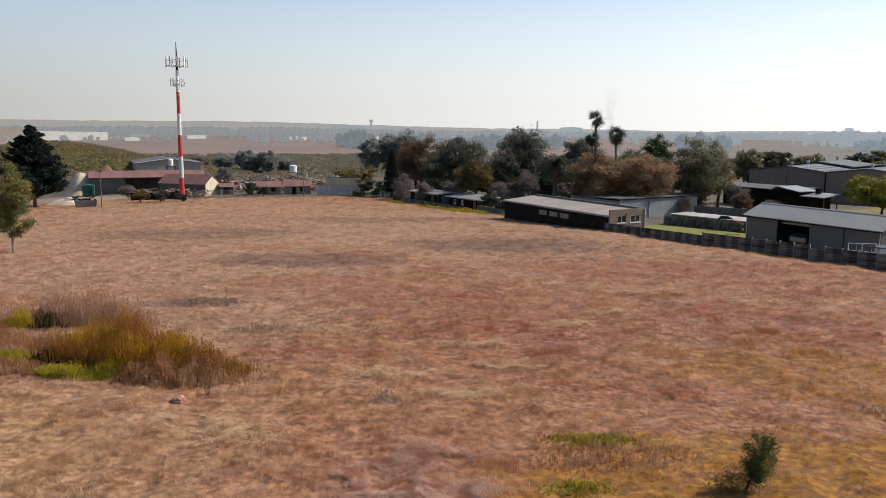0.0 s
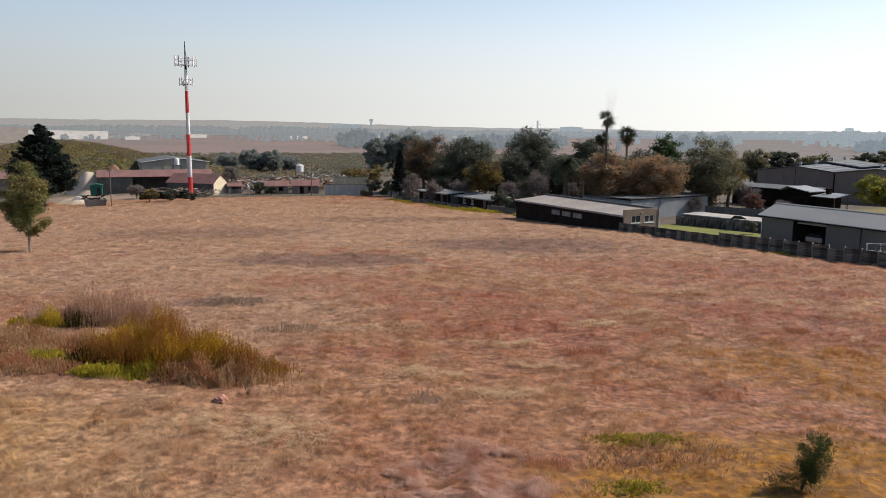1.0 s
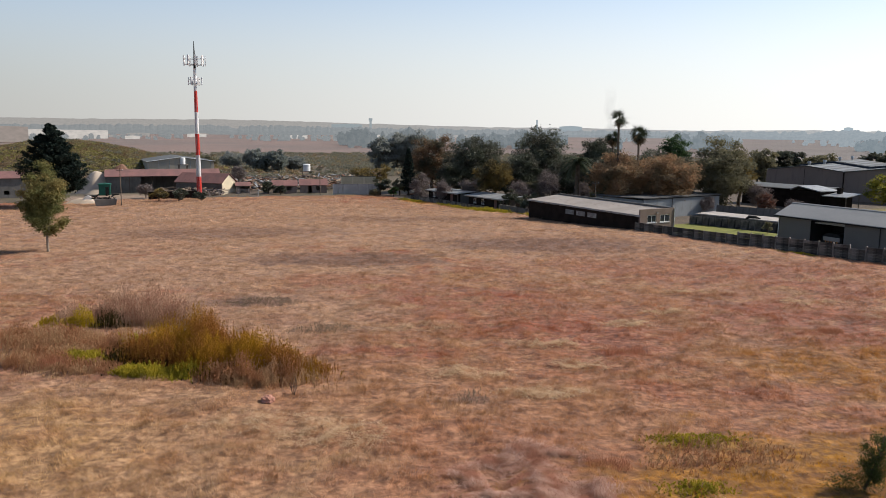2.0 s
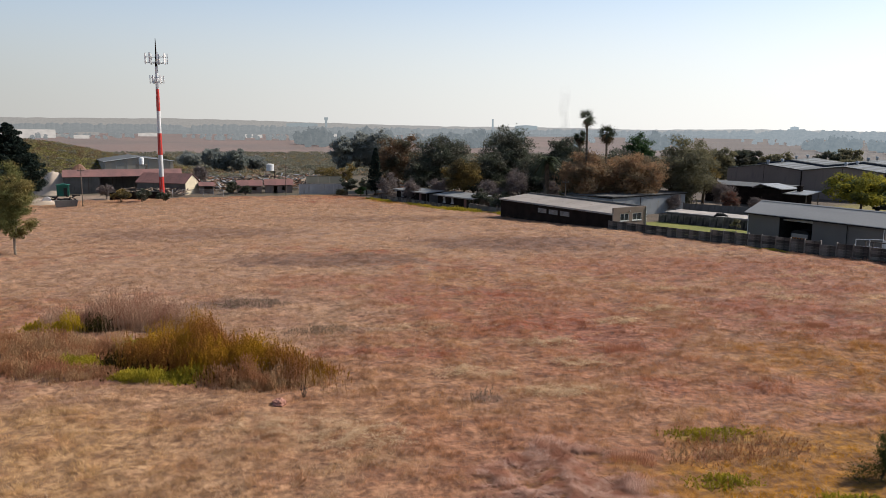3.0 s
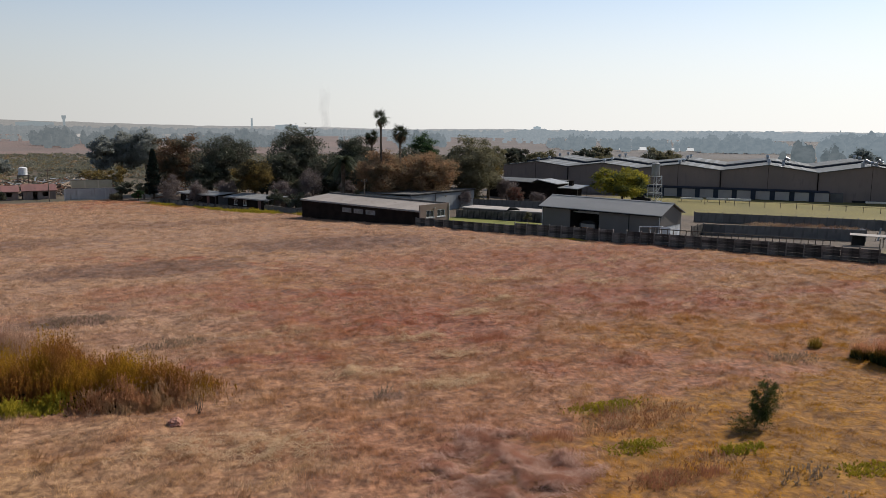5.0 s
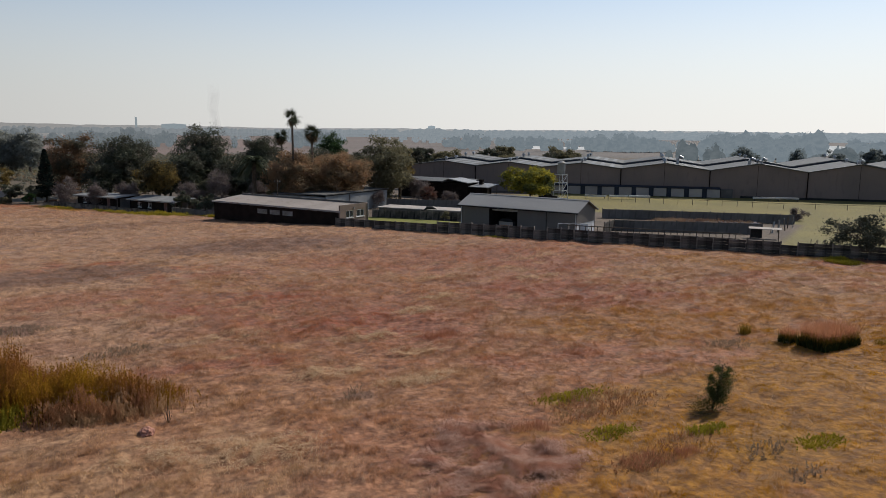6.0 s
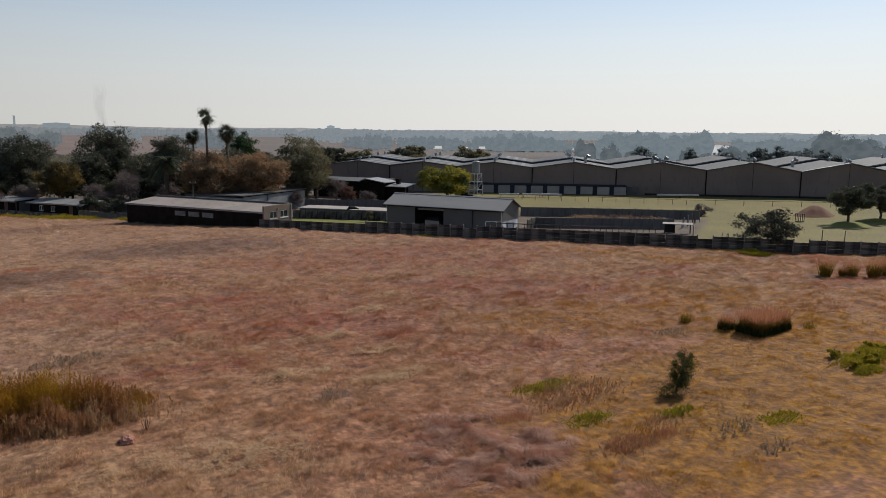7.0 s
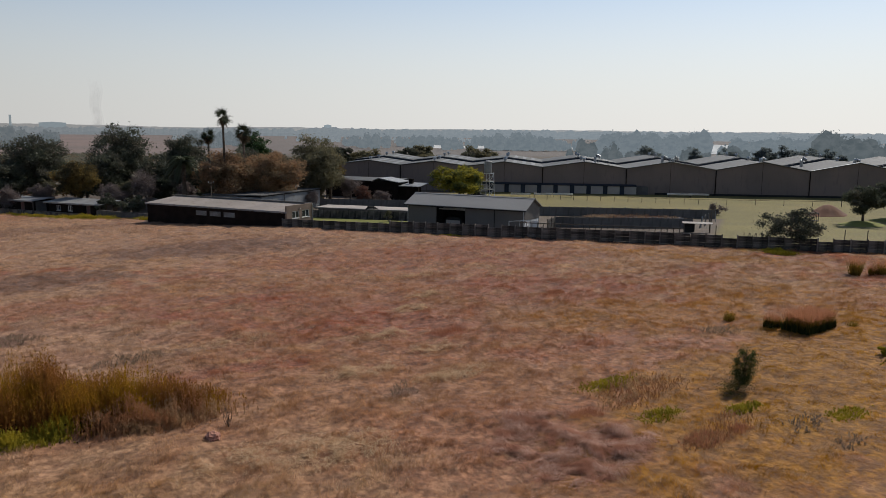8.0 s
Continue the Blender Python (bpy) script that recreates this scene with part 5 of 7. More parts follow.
for i, (x, y) in enumerate(((36.0, 182.0), (24.0, 178.0), (44.0, 178.0), (12.0, 192.0), (27.5, 168.0), (40.0, 171.0), (-2.0, 200.0), (47.0, 170.0), (14.0, 182.0))):
    tree("tree", x, y, 10 + i % 3 * 1.5, 10, 0.3, M_DARKLEAF, "dark evergreen tree in the shade of taller ones", 50 + i, leaves=6500, group=ROW)
tree("shrub", 56.2, 147.0, 5.4, 5.0, 0.3, leaf_mat("russet_leaves", (0.22, 0.09, 0.06), (0.15, 0.10, 0.08), (0.12, 0.10, 0.08)), "pale russet shrub against the concrete wall", 20, leaves=1800, leaf=0.16, clumps=22, category="shrub")
for i, (x, y, H, W) in enumerate(((16.5, 150.5, 3.6, 5.0), (13.0, 157.5, 4.4, 6.0), (19.5, 152.5, 4.0, 5.0), (9.5, 163.0, 4.2, 5.5))):
    tree("shrub", x, y, H, W, 0.2, M_DARKLEAF, "dark evergreen shrub between cottage and store", 430 + i, leaves=1600, leaf=0.18, clumps=22, category="shrub", group="dark shrubs behind the cottages")
bare_tree("bare_tree", 64.0, 152.0, 5.2, 5, "small leafless tree by the brown house", 21, 2200)
tree("acacia", 85.8, 152.0, 8.0, 15.5, 1.2, M_YELLOW, "broad thorn tree with a yellow-green flat top", 22, leaves=12000, leaf=0.22, clumps=90, flat=0.5)
conifer("pine", -90.2, 172.5, 18.0, 15.6, "big ragged dark pine at the edge of the field", 23, 30000, 0.3)
tree("gum_tree", -56.2, 101.2, 12.4, 6.4, 0.9, M_GUM, "young gum tree with a loose pale-green crown", 24, leaves=15000, leaf=0.14, clumps=95, thin=0.3, droop=0.6, bark=mat("gum_bark", (0.30, 0.24, 0.18), (0.20, 0.16, 0.12), 1.0), r0=0.15)
bare_tree("bare_tree", -64.6, 231.1, 9.0, 10.0, "spreading leafless tree in the yard", 25)
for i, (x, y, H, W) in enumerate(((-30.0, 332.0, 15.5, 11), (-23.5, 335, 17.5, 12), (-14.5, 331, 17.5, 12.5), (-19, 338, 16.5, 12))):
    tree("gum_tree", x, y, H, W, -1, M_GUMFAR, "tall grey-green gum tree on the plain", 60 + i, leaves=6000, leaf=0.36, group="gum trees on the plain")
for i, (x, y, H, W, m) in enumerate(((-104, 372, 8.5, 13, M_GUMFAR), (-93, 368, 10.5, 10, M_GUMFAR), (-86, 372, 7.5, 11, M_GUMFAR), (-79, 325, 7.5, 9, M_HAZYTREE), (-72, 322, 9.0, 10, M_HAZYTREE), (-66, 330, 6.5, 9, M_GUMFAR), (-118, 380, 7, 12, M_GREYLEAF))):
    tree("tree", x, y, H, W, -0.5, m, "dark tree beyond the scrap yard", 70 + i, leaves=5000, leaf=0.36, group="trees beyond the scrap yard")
for i, (x, y, H, W, m) in enumerate(((-70.5, 182.0, 3.6, 5.5, M_OCHRE), (-66.0, 182.5, 3.0, 5.5, M_DARKLEAF), (-61.5, 184, 2.2, 4, M_DARKLEAF), (-20.5, 204.0, 5.4, 6.0, M_DARKLEAF), (-15.5, 203.5, 5.0, 5.5, M_GREYLEAF), (-16.8, 199.5, 2.6, 3.0, M_BRIGHT), (-22, 200, 2.0, 4.0, M_GREYLEAF), (-50, 205, 4.2, 4.6, M_DARKLEAF), (-46.5, 203, 2.6, 3.5, M_DARKLEAF), (-28, 226, 7.5, 10, M_OCHRE), (-22, 232, 7.5, 8, M_OCHRE))):
    tree("shrub", x, y, H, W, 0.1, m, ("dark evergreen shrub", "yellowing shrub", "bright green shrub")[(m is M_OCHRE) + 2 * (m is M_BRIGHT)] + " along the far edge of the field", 90 + i, leaves=1500, leaf=0.2, clumps=18, category="shrub", group="shrubs along the field edge")
bare_tree("bare_tree", -76.5, 190.0, 5.5, 6, "grey leafless shrub before the red-roofed house", 111, 2500)
# trees and bush in and round the paddock
tree("thorn_tree", 67.6, 58.4, 5.6, 9.0, 0.3, leaf_mat("thorn_leaves", (0.05, 0.055, 0.04), (0.085, 0.09, 0.068), (0.12, 0.115, 0.09), 0.2), "wide grey thorn tree leaning over the boundary wall", 112, leaves=5000, leaf=0.12, clumps=48, thin=0.4, shell=1.0)
for i, (x, y, H, W) in enumerate(((118.0, 73.8, 8.0, 9.5), (130.5, 74.2, 7.4, 9.0))):
    tree("thorn_tree", x, y, H, W, 1.6, M_DARKLEAF, "dark thorn tree on an earth mound in the paddock", 113 + i, leaves=8000, leaf=0.16, clumps=34, group="thorn trees in the paddock")
bare_tree("bare_tree", 108.6, 97.8, 4.4, 5.0, "small leafless tree at the corner of the walled yard", 116, 1500)
# grey-green copse behind the L-shaped house and dark trees beyond the warehouse
for i in range(12):
    f = i / 11
    x, y = 84 + 62 * f + 4 * math.sin(i * 2.1), 246 - 34 * f + 6 * math.cos(i * 1.7)
    tree("tree", x, y, 9.5 + 2.5 * ((i * 5) % 4) / 3, 10 + (i % 3), 0.8, M_GREYLEAF if i % 3 else M_DARKLEAF, "grey-green tree in a copse beyond the houses", 120 + i, leaves=3600, leaf=0.36, clumps=50, group="copse beyond the houses")

def bush_field(name, n, spotter, size, material, label, seed, leaf=0.5, per=70):
    """Bush that nobody could count, one object: low clumps of leaves at places that spotter gives."""
    rng = np.random.default_rng(seed)
    xs, ys = spotter(rng, n)
    s = rng.uniform(size[0], size[1], n)
    zs = land(xs, ys)
    k = np.repeat(np.arange(n), per)
    q = rng.normal(size=(len(k), 3))
    q /= np.linalg.norm(q, axis=1, keepdims=True)
    q *= rng.uniform(0.4, 1, (len(k), 1)) ** 0.5
    c = np.stack([xs[k], ys[k], zs[k] + 0.3 * s[k]], 1) + q * s[k][:, None] * np.array([0.85, 0.85, 0.4])
    return solid(name, soup(name, leaves_at(c, leaf, rng, 0.6), 3), material, label, "bush", kind="stuff")


def wedge(az0, az1, r0, r1):
    def f(rng, n):
        a, r = np.radians(rng.uniform(az0, az1, n)), np.sqrt(rng.uniform(r0 ** 2, r1 ** 2, n))
        return r * np.sin(a), r * np.cos(a)
    return f


M_GREYSCRUB = leaf_mat("grey_scrub", (0.17, 0.165, 0.12), (0.21, 0.195, 0.145), None, 0.45)
M_RUSTSCRUB = leaf_mat("rust_scrub", (0.24, 0.15, 0.085), (0.19, 0.13, 0.075), None, 0.4)
M_LIMESCRUB = leaf_mat("lime_scrub", (0.30, 0.26, 0.09), (0.23, 0.205, 0.08), None, 0.3)
bush_field("bush_scrub", 3600, wedge(-34, 10, 250, 720), (0.9, 2.6), M_GREYSCRUB, "grey-green scrub over the low ground", 201, 0.42, 40)
bush_field("bush_scrub_dry", 2600, wedge(-34, 20, 240, 700), (0.6, 2.0), M_SCRUB, "dry brown scrub over the low ground", 202, 0.4, 30)
bush_field("mound_scrub", 2600, lambda rng, n: (rng.normal(-157, 36, n), rng.normal(308, 22, n)), (0.7, 1.8), M_SCRUB, "brown and yellow scrub on the mound", 203, 0.26, 34)
bush_field("mound_scrub_green", 750, lambda rng, n: (rng.normal(-148, 26, n), rng.normal(296, 9, n)), (0.6, 1.7), M_LIMESCRUB, "yellow-green scrub on the mound", 204, 0.26, 46)
bush_field("mound_scrub_rust", 1100, lambda rng, n: (rng.normal(-158, 34, n), rng.normal(318, 14, n)), (0.6, 1.6), M_RUSTSCRUB, "rust-brown scrub on the mound", 206, 0.26, 46)
bush_field("scrub_right", 900, wedge(12, 75, 290, 620), (0.8, 2.4), M_SCRUB, "low grey scrub beyond the warehouse", 207, 0.45, 30)

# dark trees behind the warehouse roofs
# leaf colour raised towards blue-grey, painting in the haze before these trees
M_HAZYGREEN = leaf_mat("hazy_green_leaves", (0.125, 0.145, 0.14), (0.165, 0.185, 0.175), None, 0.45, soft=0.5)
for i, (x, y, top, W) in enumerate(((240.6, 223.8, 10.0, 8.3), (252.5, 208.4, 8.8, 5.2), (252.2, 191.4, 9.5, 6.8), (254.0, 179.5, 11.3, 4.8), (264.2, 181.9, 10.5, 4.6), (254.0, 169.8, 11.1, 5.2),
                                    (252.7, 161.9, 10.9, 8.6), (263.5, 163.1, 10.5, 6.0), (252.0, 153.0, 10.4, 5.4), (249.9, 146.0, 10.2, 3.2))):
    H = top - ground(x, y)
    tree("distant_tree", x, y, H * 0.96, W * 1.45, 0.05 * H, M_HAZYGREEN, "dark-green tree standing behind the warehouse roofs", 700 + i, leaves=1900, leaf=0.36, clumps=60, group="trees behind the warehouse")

# ---- yards behind the boundary wall ----
def yard_wall(name, p0, p1, height, label, bay=2.4, material=None, sink=0.1):
    """A precast wall from p0 to p1 (s, d): posts with a slatted panel of slabs between each pair."""
    a, b = np.array(plan(*p0)), np.array(plan(*p1))
    length = float(np.linalg.norm(b - a))
    n = max(1, round(length / bay))
    step = length / n
    mid = (a + b) / 2
    turn = math.degrees(math.atan2(b[1] - a[1], b[0] - a[0]))
    th = thing(name, float(a[0]), float(a[1]), ground(*a), turn, label, "wall", kind="structure")
    post, slab = Bag().box(-0.07, 0.07, -0.08, 0.08, -sink, height + 0.08).mesh("post"), Bag()
    k = max(3, round(height / 0.36)) if material is None else 1
    for i in range(k):
        slab.prism([(-0.022, i * height / k), (0.022, i * height / k), (0.03, (i + 0.5) * height / k), (0.022, (i + 0.97) * height / k), (-0.022, (i + 0.97) * height / k), (-0.03, (i + 0.5) * height / k)], 0.05, step - 0.05, "x")
    slab = slab.mesh("wall_panel")
    for i in range(n + 1):
        x = i * step
        w = a + (b - a) * (x / length)
        z = ground(*w) - ground(*a)
        part("post", post, material or M_PRECAST, th, at=pose(x, 0, z))
        if i < n:
            w2 = a + (b - a) * ((x + step) / length)
            part("wall_panel", slab, material or M_PRECAST, th, at=pose(x, 0, 0.5 * (z + ground(*w2) - ground(*a)) - 0.05))
    return th


yard_wall("yard_wall_lawn", (-45.5, 13.3), (-21.8, 16.2), 1.75, "weathered precast wall behind a lawn strip")
yard_wall("yard_wall_back", (-54.5, 31.5), (-21.0, 40.5), 2.0, "plain grey concrete wall below the trees", 4.0, M_PLASTER)
yard_wall("yard_wall_front", (-1.2, 17.0), (20.0, 23.6), 1.75, "grey concrete yard wall", 3.2, M_PLASTER)
yard_wall("yard_wall_rear", (-9.5, 36.3), (22.4, 46.5), 1.8, "long grey concrete wall at the back of the yard", 2.4, M_PLASTER)
yard_wall("yard_wall_side", (-1.0, 11.2), (-1.2, 16.9), 1.75, "short precast wall beside the shed")
# lawn and concrete apron between store and shed
lawn = Bag()
for i in range(7):
    for j in range(10):
        s_a, d_a = -36.0 + 2 * i, -7.0 + 2.05 * j
        if i == 0 and d_a > -1.0:
            s_a = -46.0
        q = [plan(s_a, d_a), plan(-34.0 + 2 * i, d_a), plan(-34.0 + 2 * i, d_a + 2.05), plan(s_a, d_a + 2.05)]
        lawn.add([(x, y, ground(x, y) + 0.3) for x, y in q], [(0, 1, 2, 3)])
solid("lawn", lawn, M_LAWN, "strip of mown yellow-green lawn behind the boundary wall", "lawn", kind="structure")
ax, ay = plan(-45.2, 14.2)
apron = thing("low_roof", ax, ay, -2.2, U_DEG + 7, "low building with a pale flat roof behind the lawn wall", "building")
part("wall", Bag().box(0.3, 21.5, 0.3, 5.0, 0, 2.0), M_PLASTER, apron)
part("roof", Bag().box(0, 22, 0, 5.4, 2.0, 2.16), M_SLAB, apron, "pale flat concrete roof")
rx, ry = plan(-34.0, 14.6)
solid("scrap_heap", Bag().tube([(-1.2, 0, 0), (-0.6, 0.1, 0.35), (0.4, 0, 0.3), (1.2, 0, 0.05)], [0.1, 0.28, 0.25, 0.08], 7), M_DARK, "small heap of dark scrap on the pale roof", "scrap", at=pose(rx, ry, 0.06))
for i, (s_, d_) in enumerate(((-29.5, 12.2), (-24.5, 12.8))):
    x, y = plan(s_, d_)
    tree("sapling", x, y, 2.6, 1.9, 0.4, M_GREYLEAF, "thin grey-green sapling against the lawn wall", 400 + i, leaves=700, leaf=0.1, clumps=16, category="sapling", r0=0.04, group="saplings on the lawn")

# timber rail behind the boundary wall, beside the shed
rail = thing("timber_rail", *along_wall(-0.5, 2.6), ground(*along_wall(8, 2.6)), math.degrees(math.atan2(along_wall(21, 2.6)[1] - along_wall(-0.5, 2.6)[1], along_wall(21, 2.6)[0] - along_wall(-0.5, 2.6)[0])), "old timber rail fence with short pickets", "fence")
for i in range(28):
    part("picket", Bag().box(i * 0.78, i * 0.78 + 0.09, -0.05, 0.05, 0, 1.95), M_WOOD, rail)
part("top_rail", Bag().box(-0.1, 21.6, -0.12, -0.06, 1.82, 1.94), M_WOOD, rail, "pale weathered top rail")
part("lower_rail", Bag().box(-0.1, 21.6, -0.12, -0.06, 1.2, 1.3), M_WOOD, rail)
gx0, gy0 = plan(-3.0, -3.2)
gate = thing("yard_gate", gx0, gy0, ground(gx0, gy0), U_DEG, "white tubular steel gate leaning by the shed", "gate")
for a, b in (((0, 0, 0.2), (0, 0, 2.0)), ((3.2, 0, 0.2), (3.2, 0, 2.3)), ((0, 0, 2.0), (3.2, 0, 2.3)), ((0, 0, 1.2), (3.2, 0, 1.3)), ((0, 0, 0.3), (3.2, 0, 0.3)), ((1.6, 0, 0.3), (1.6, 0, 2.1))):
    part("gate_bar", Bag().tube([a, b], [0.05, 0.05], 6), M_WHITE, gate)
px_, py_ = plan(0.6, -3.0)
panel = solid("white_panel", Bag().box(-0.6, 0.6, -0.04, 0.04, 0, 2.2), M_WHITE, "whitish sheet panel standing by the gate", "panel", at=pose(px_, py_, ground(px_, py_), 0, 0, U_DEG + 10))

# shelter and stacked boards at the corner of the yard
sx, sy = plan(19.4, 16.4)
shel = thing("animal_shelter", sx, sy, ground(sx, sy), U_DEG + 8, "low shelter with a pale sheet roof on posts", "shelter")
part("roof", Bag().prism([(-0.2, 1.45), (1.5, 1.55), (1.5, 1.6), (-0.2, 1.5)], -0.3, 4.2, "x"), M_SLAB, shel, "pale flat sheet")
for x, y in ((0, 0), (3.8, 0), (0, 1.2), (3.8, 1.2)):
    part("post", Bag().box(x - 0.05, x + 0.05, y - 0.05, y + 0.05, 0, 1.47), M_WOOD, shel)
part("back_board", Bag().box(0, 1.6, 1.1, 1.16, 0, 1.4), M_DARK, shel)
rng = np.random.default_rng(7)
for i in range(9):
    x, y = plan(21.0 + 0.25 * i + rng.uniform(-.3, .3), 24.5 + 2.2 * i)
    solid("leaning_board", Bag().box(-0.12, 0.12, -0.03, 0.03, 0, 1.9), M_ZINC if i % 2 else M_WOOD, "grey board leaning at the end of the yard", "board", "boards at the end of the yard", at=pose(x, y, ground(x, y), rng.uniform(-14, 14), rng.uniform(-12, 12), rng.uniform(0, 180)))
sx, sy = plan(28.2, 6.0)
ruin = thing("feed_rack", sx, sy, ground(sx, sy), U_DEG, "broken timber feed rack in the paddock", "rack")
for i in range(7):
    part("slat", Bag().tube([(i * 0.4, 0, 0), (i * 0.4 + 0.3 * (i % 2), 0.8, 1.3)], [0.05, 0.05], 5), M_WOOD, ruin)
part("rail", Bag().tube([(-0.2, 0.4, 0.7), (2.8, 0.4, 0.75)], [0.05, 0.05], 5), M_WOOD, ruin)
for s_, d_ in ((24.6, 3.4), (40.4, 3.0), (43.0, 3.0)):
    x, y = plan(s_, d_)
    solid("fence_post", Bag().tube([(0, 0, -0.2), (0.03, 0, 2.4)], [0.07, 0.06], 6), M_WOOD, "single leaning timber post in the paddock", "post", at=pose(x, y, ground(x, y)))
x, y = plan(39.0, 51.8)
crate = thing("mesh_crate", x, y, ground(x, y), U_DEG, "dark steel mesh crate in the paddock", "crate")
for i in range(6):
    part("bar", Bag().box(0.3 * i, 0.3 * i + 0.05, 0, 0.05, 0, 1.5).box(0.3 * i, 0.3 * i + 0.05, 1.2, 1.25, 0, 1.5), M_DARK, crate)
part("rim", Bag().box(0, 1.55, 0, 1.25, 1.45, 1.52), M_DARK, crate)
part("floor", Bag().box(0, 1.55, 0, 1.25, 0, 0.08), M_DARK, crate)


def heap(name, x, y, rx, ry, h, material, label, seed, category="heap"):
    """A heap with sloping, gullied sides, resting on the ground."""
    rr, aa = 12, 36
    bag = Bag()
    z0 = ground(x, y)
    verts = [(0, 0, h)]
    for i in range(1, rr + 1):
        f = i / rr
        for k in range(aa):
            a = 2 * math.pi * k / aa
            wob = 1 + 0.25 * (float(vnoise(40 + 3 * math.cos(a) + seed, 40 + 3 * math.sin(a), 1.2, 2)) - 0.5)
            px, py = rx * f * wob * math.cos(a), ry * f * wob * math.sin(a)
            z = h * (0.5 + 0.5 * math.cos(math.pi * min(1, f * 1.02))) ** 0.7 + 0.16 * h * (1 - f) * (float(vnoise(px + seed * 9, py, 1.4, 3)) - 0.5)
            verts.append((px, py, z + (ground(x + px, y + py) - z0) * f - (0.25 if i == rr else 0)))
    faces = [(0, 1 + k, 1 + (k + 1) % aa) for k in range(aa)]
    for i in range(rr - 1):
        for k in range(aa):
            a, b = 1 + i * aa + k, 1 + i * aa + (k + 1) % aa
            faces.append((a, a + aa, b + aa, b))
    me = bag.add(verts, faces).mesh(name)
    me.polygons.foreach_set("use_smooth", np.ones(len(me.polygons), dtype=bool))
    return solid(name, me, material, label, category, at=pose(x, y, z0))


heap("earth_mound", 129.5, 86.5, 5.4, 3.6, 2.1, M_EARTH, "heap of red-brown earth in the paddock", 1)
heap("grassy_mound", 118.0, 73.8, 5.4, 3.8, 0.7, M_LAWN, "low grassy mound under the thorn trees", 2)
heap("grassy_mound", 130.5, 74.2, 5.0, 3.8, 0.6, M_LAWN, "low grassy mound under the thorn trees", 3)


# post-and-rail fences in the paddock
def rail_fence(p0, p1, n, label):
    a, b = np.array(p0), np.array(p1)
    length = float(np.linalg.norm(b - a))
    turn = math.degrees(math.atan2(b[1] - a[1], b[0] - a[0]))
    th = thing("paddock_fence", float(a[0]), float(a[1]), ground(*a), turn, label, "fence")
    for i in range(n + 1):
        x = length * i / n
        part("post", Bag().tube([(x, 0, -0.2), (x, 0, 1.25)], [0.07, 0.065], 6), M_WOOD, th)
        if i < n:
            part("rail", Bag().tube([(x, 0, 1.12), (x + length / n, 0, 1.12)], [0.03, 0.03], 5), M_WOOD, th)


rail_fence((102.0, 143.5), (126.0, 114.5), 12, "thin timber post-and-rail fence across the paddock")
rail_fence((126.0, 114.5), (160.0, 86.0), 7, "thin wire-and-post fence across the paddock")
for i, (x, y, l, tl) in enumerate(((101.5, 151.5, 5.0, 8), (106.5, 148.5, 4.5, -6), (110.5, 146.0, 5.0, 10), (136.0, 131.0, 6.0, 5), (140.5, 128.0, 5.0, -4))):
    tr = thing("feed_trough", x, y, ground(x, y), -42, "long pale feed trough on short legs", "trough", "feed troughs on the paddock")
    part("basin", Bag().prism([(-0.3, 0.55), (0.3, 0.55), (0.42, 0.95), (0.36, 0.95), (0.25, 0.62), (-0.25, 0.62), (-0.36, 0.95), (-0.42, 0.95)], 0, l, "x"), M_WHITE, tr)
    for k in (0.3, l - 0.3):
        part("leg", Bag().box(k - 0.05, k + 0.05, -0.3, 0.3, 0, 0.55), M_WOOD, tr)
# parked pick-up by the water tower
x, y = 91.0, 152.0
car = thing("old_pickup", x, y, ground(x, y), -42, "old dark pick-up parked by the water tower", "vehicle")
part("body", Bag().prism([(-2.2, 0.45), (2.2, 0.45), (2.2, 1.0), (1.0, 1.05), (0.5, 1.65), (-0.7, 1.65), (-0.9, 1.0), (-2.2, 1.0)], -0.85, 0.85), M_DARK, car)
for wx in (-1.4, 1.4):
    for wy in (-0.85, 0.7):
        part("wheel", Bag().tube([(wx, wy, 0.36), (wx, wy + 0.15, 0.36)], [0.36, 0.36], 12), M_DARK, car)

# service poles
for x, y, h, lab in ((-74.9, 171.3, 8.2, "leaning timber service pole at the field edge"), (-36.1, 202.8, 7.6, "timber service pole before the red-roofed huts"), (24.2, 146.5, 7.0, "slim lamp post behind the brick store")):
    pole = thing("service_pole", x, y, ground(x, y), 15, lab, "pole")
    part("shaft", Bag().tube([(0, 0, -0.3), (0, 0, h)], [0.11, 0.08], 8), M_WOOD, pole)
    part("crossarm", Bag().box(-0.7, 0.7, -0.06, 0.06, h - 0.55, h - 0.42), M_WOOD, pole)
    for k in (-0.55, 0.0, 0.55):
        part("insulator", Bag().tube([(k, 0, h - 0.42), (k, 0, h - 0.2)], [0.05, 0.04], 6), M_WHITE, pole)

# ---- the yards on the far side of the field ----


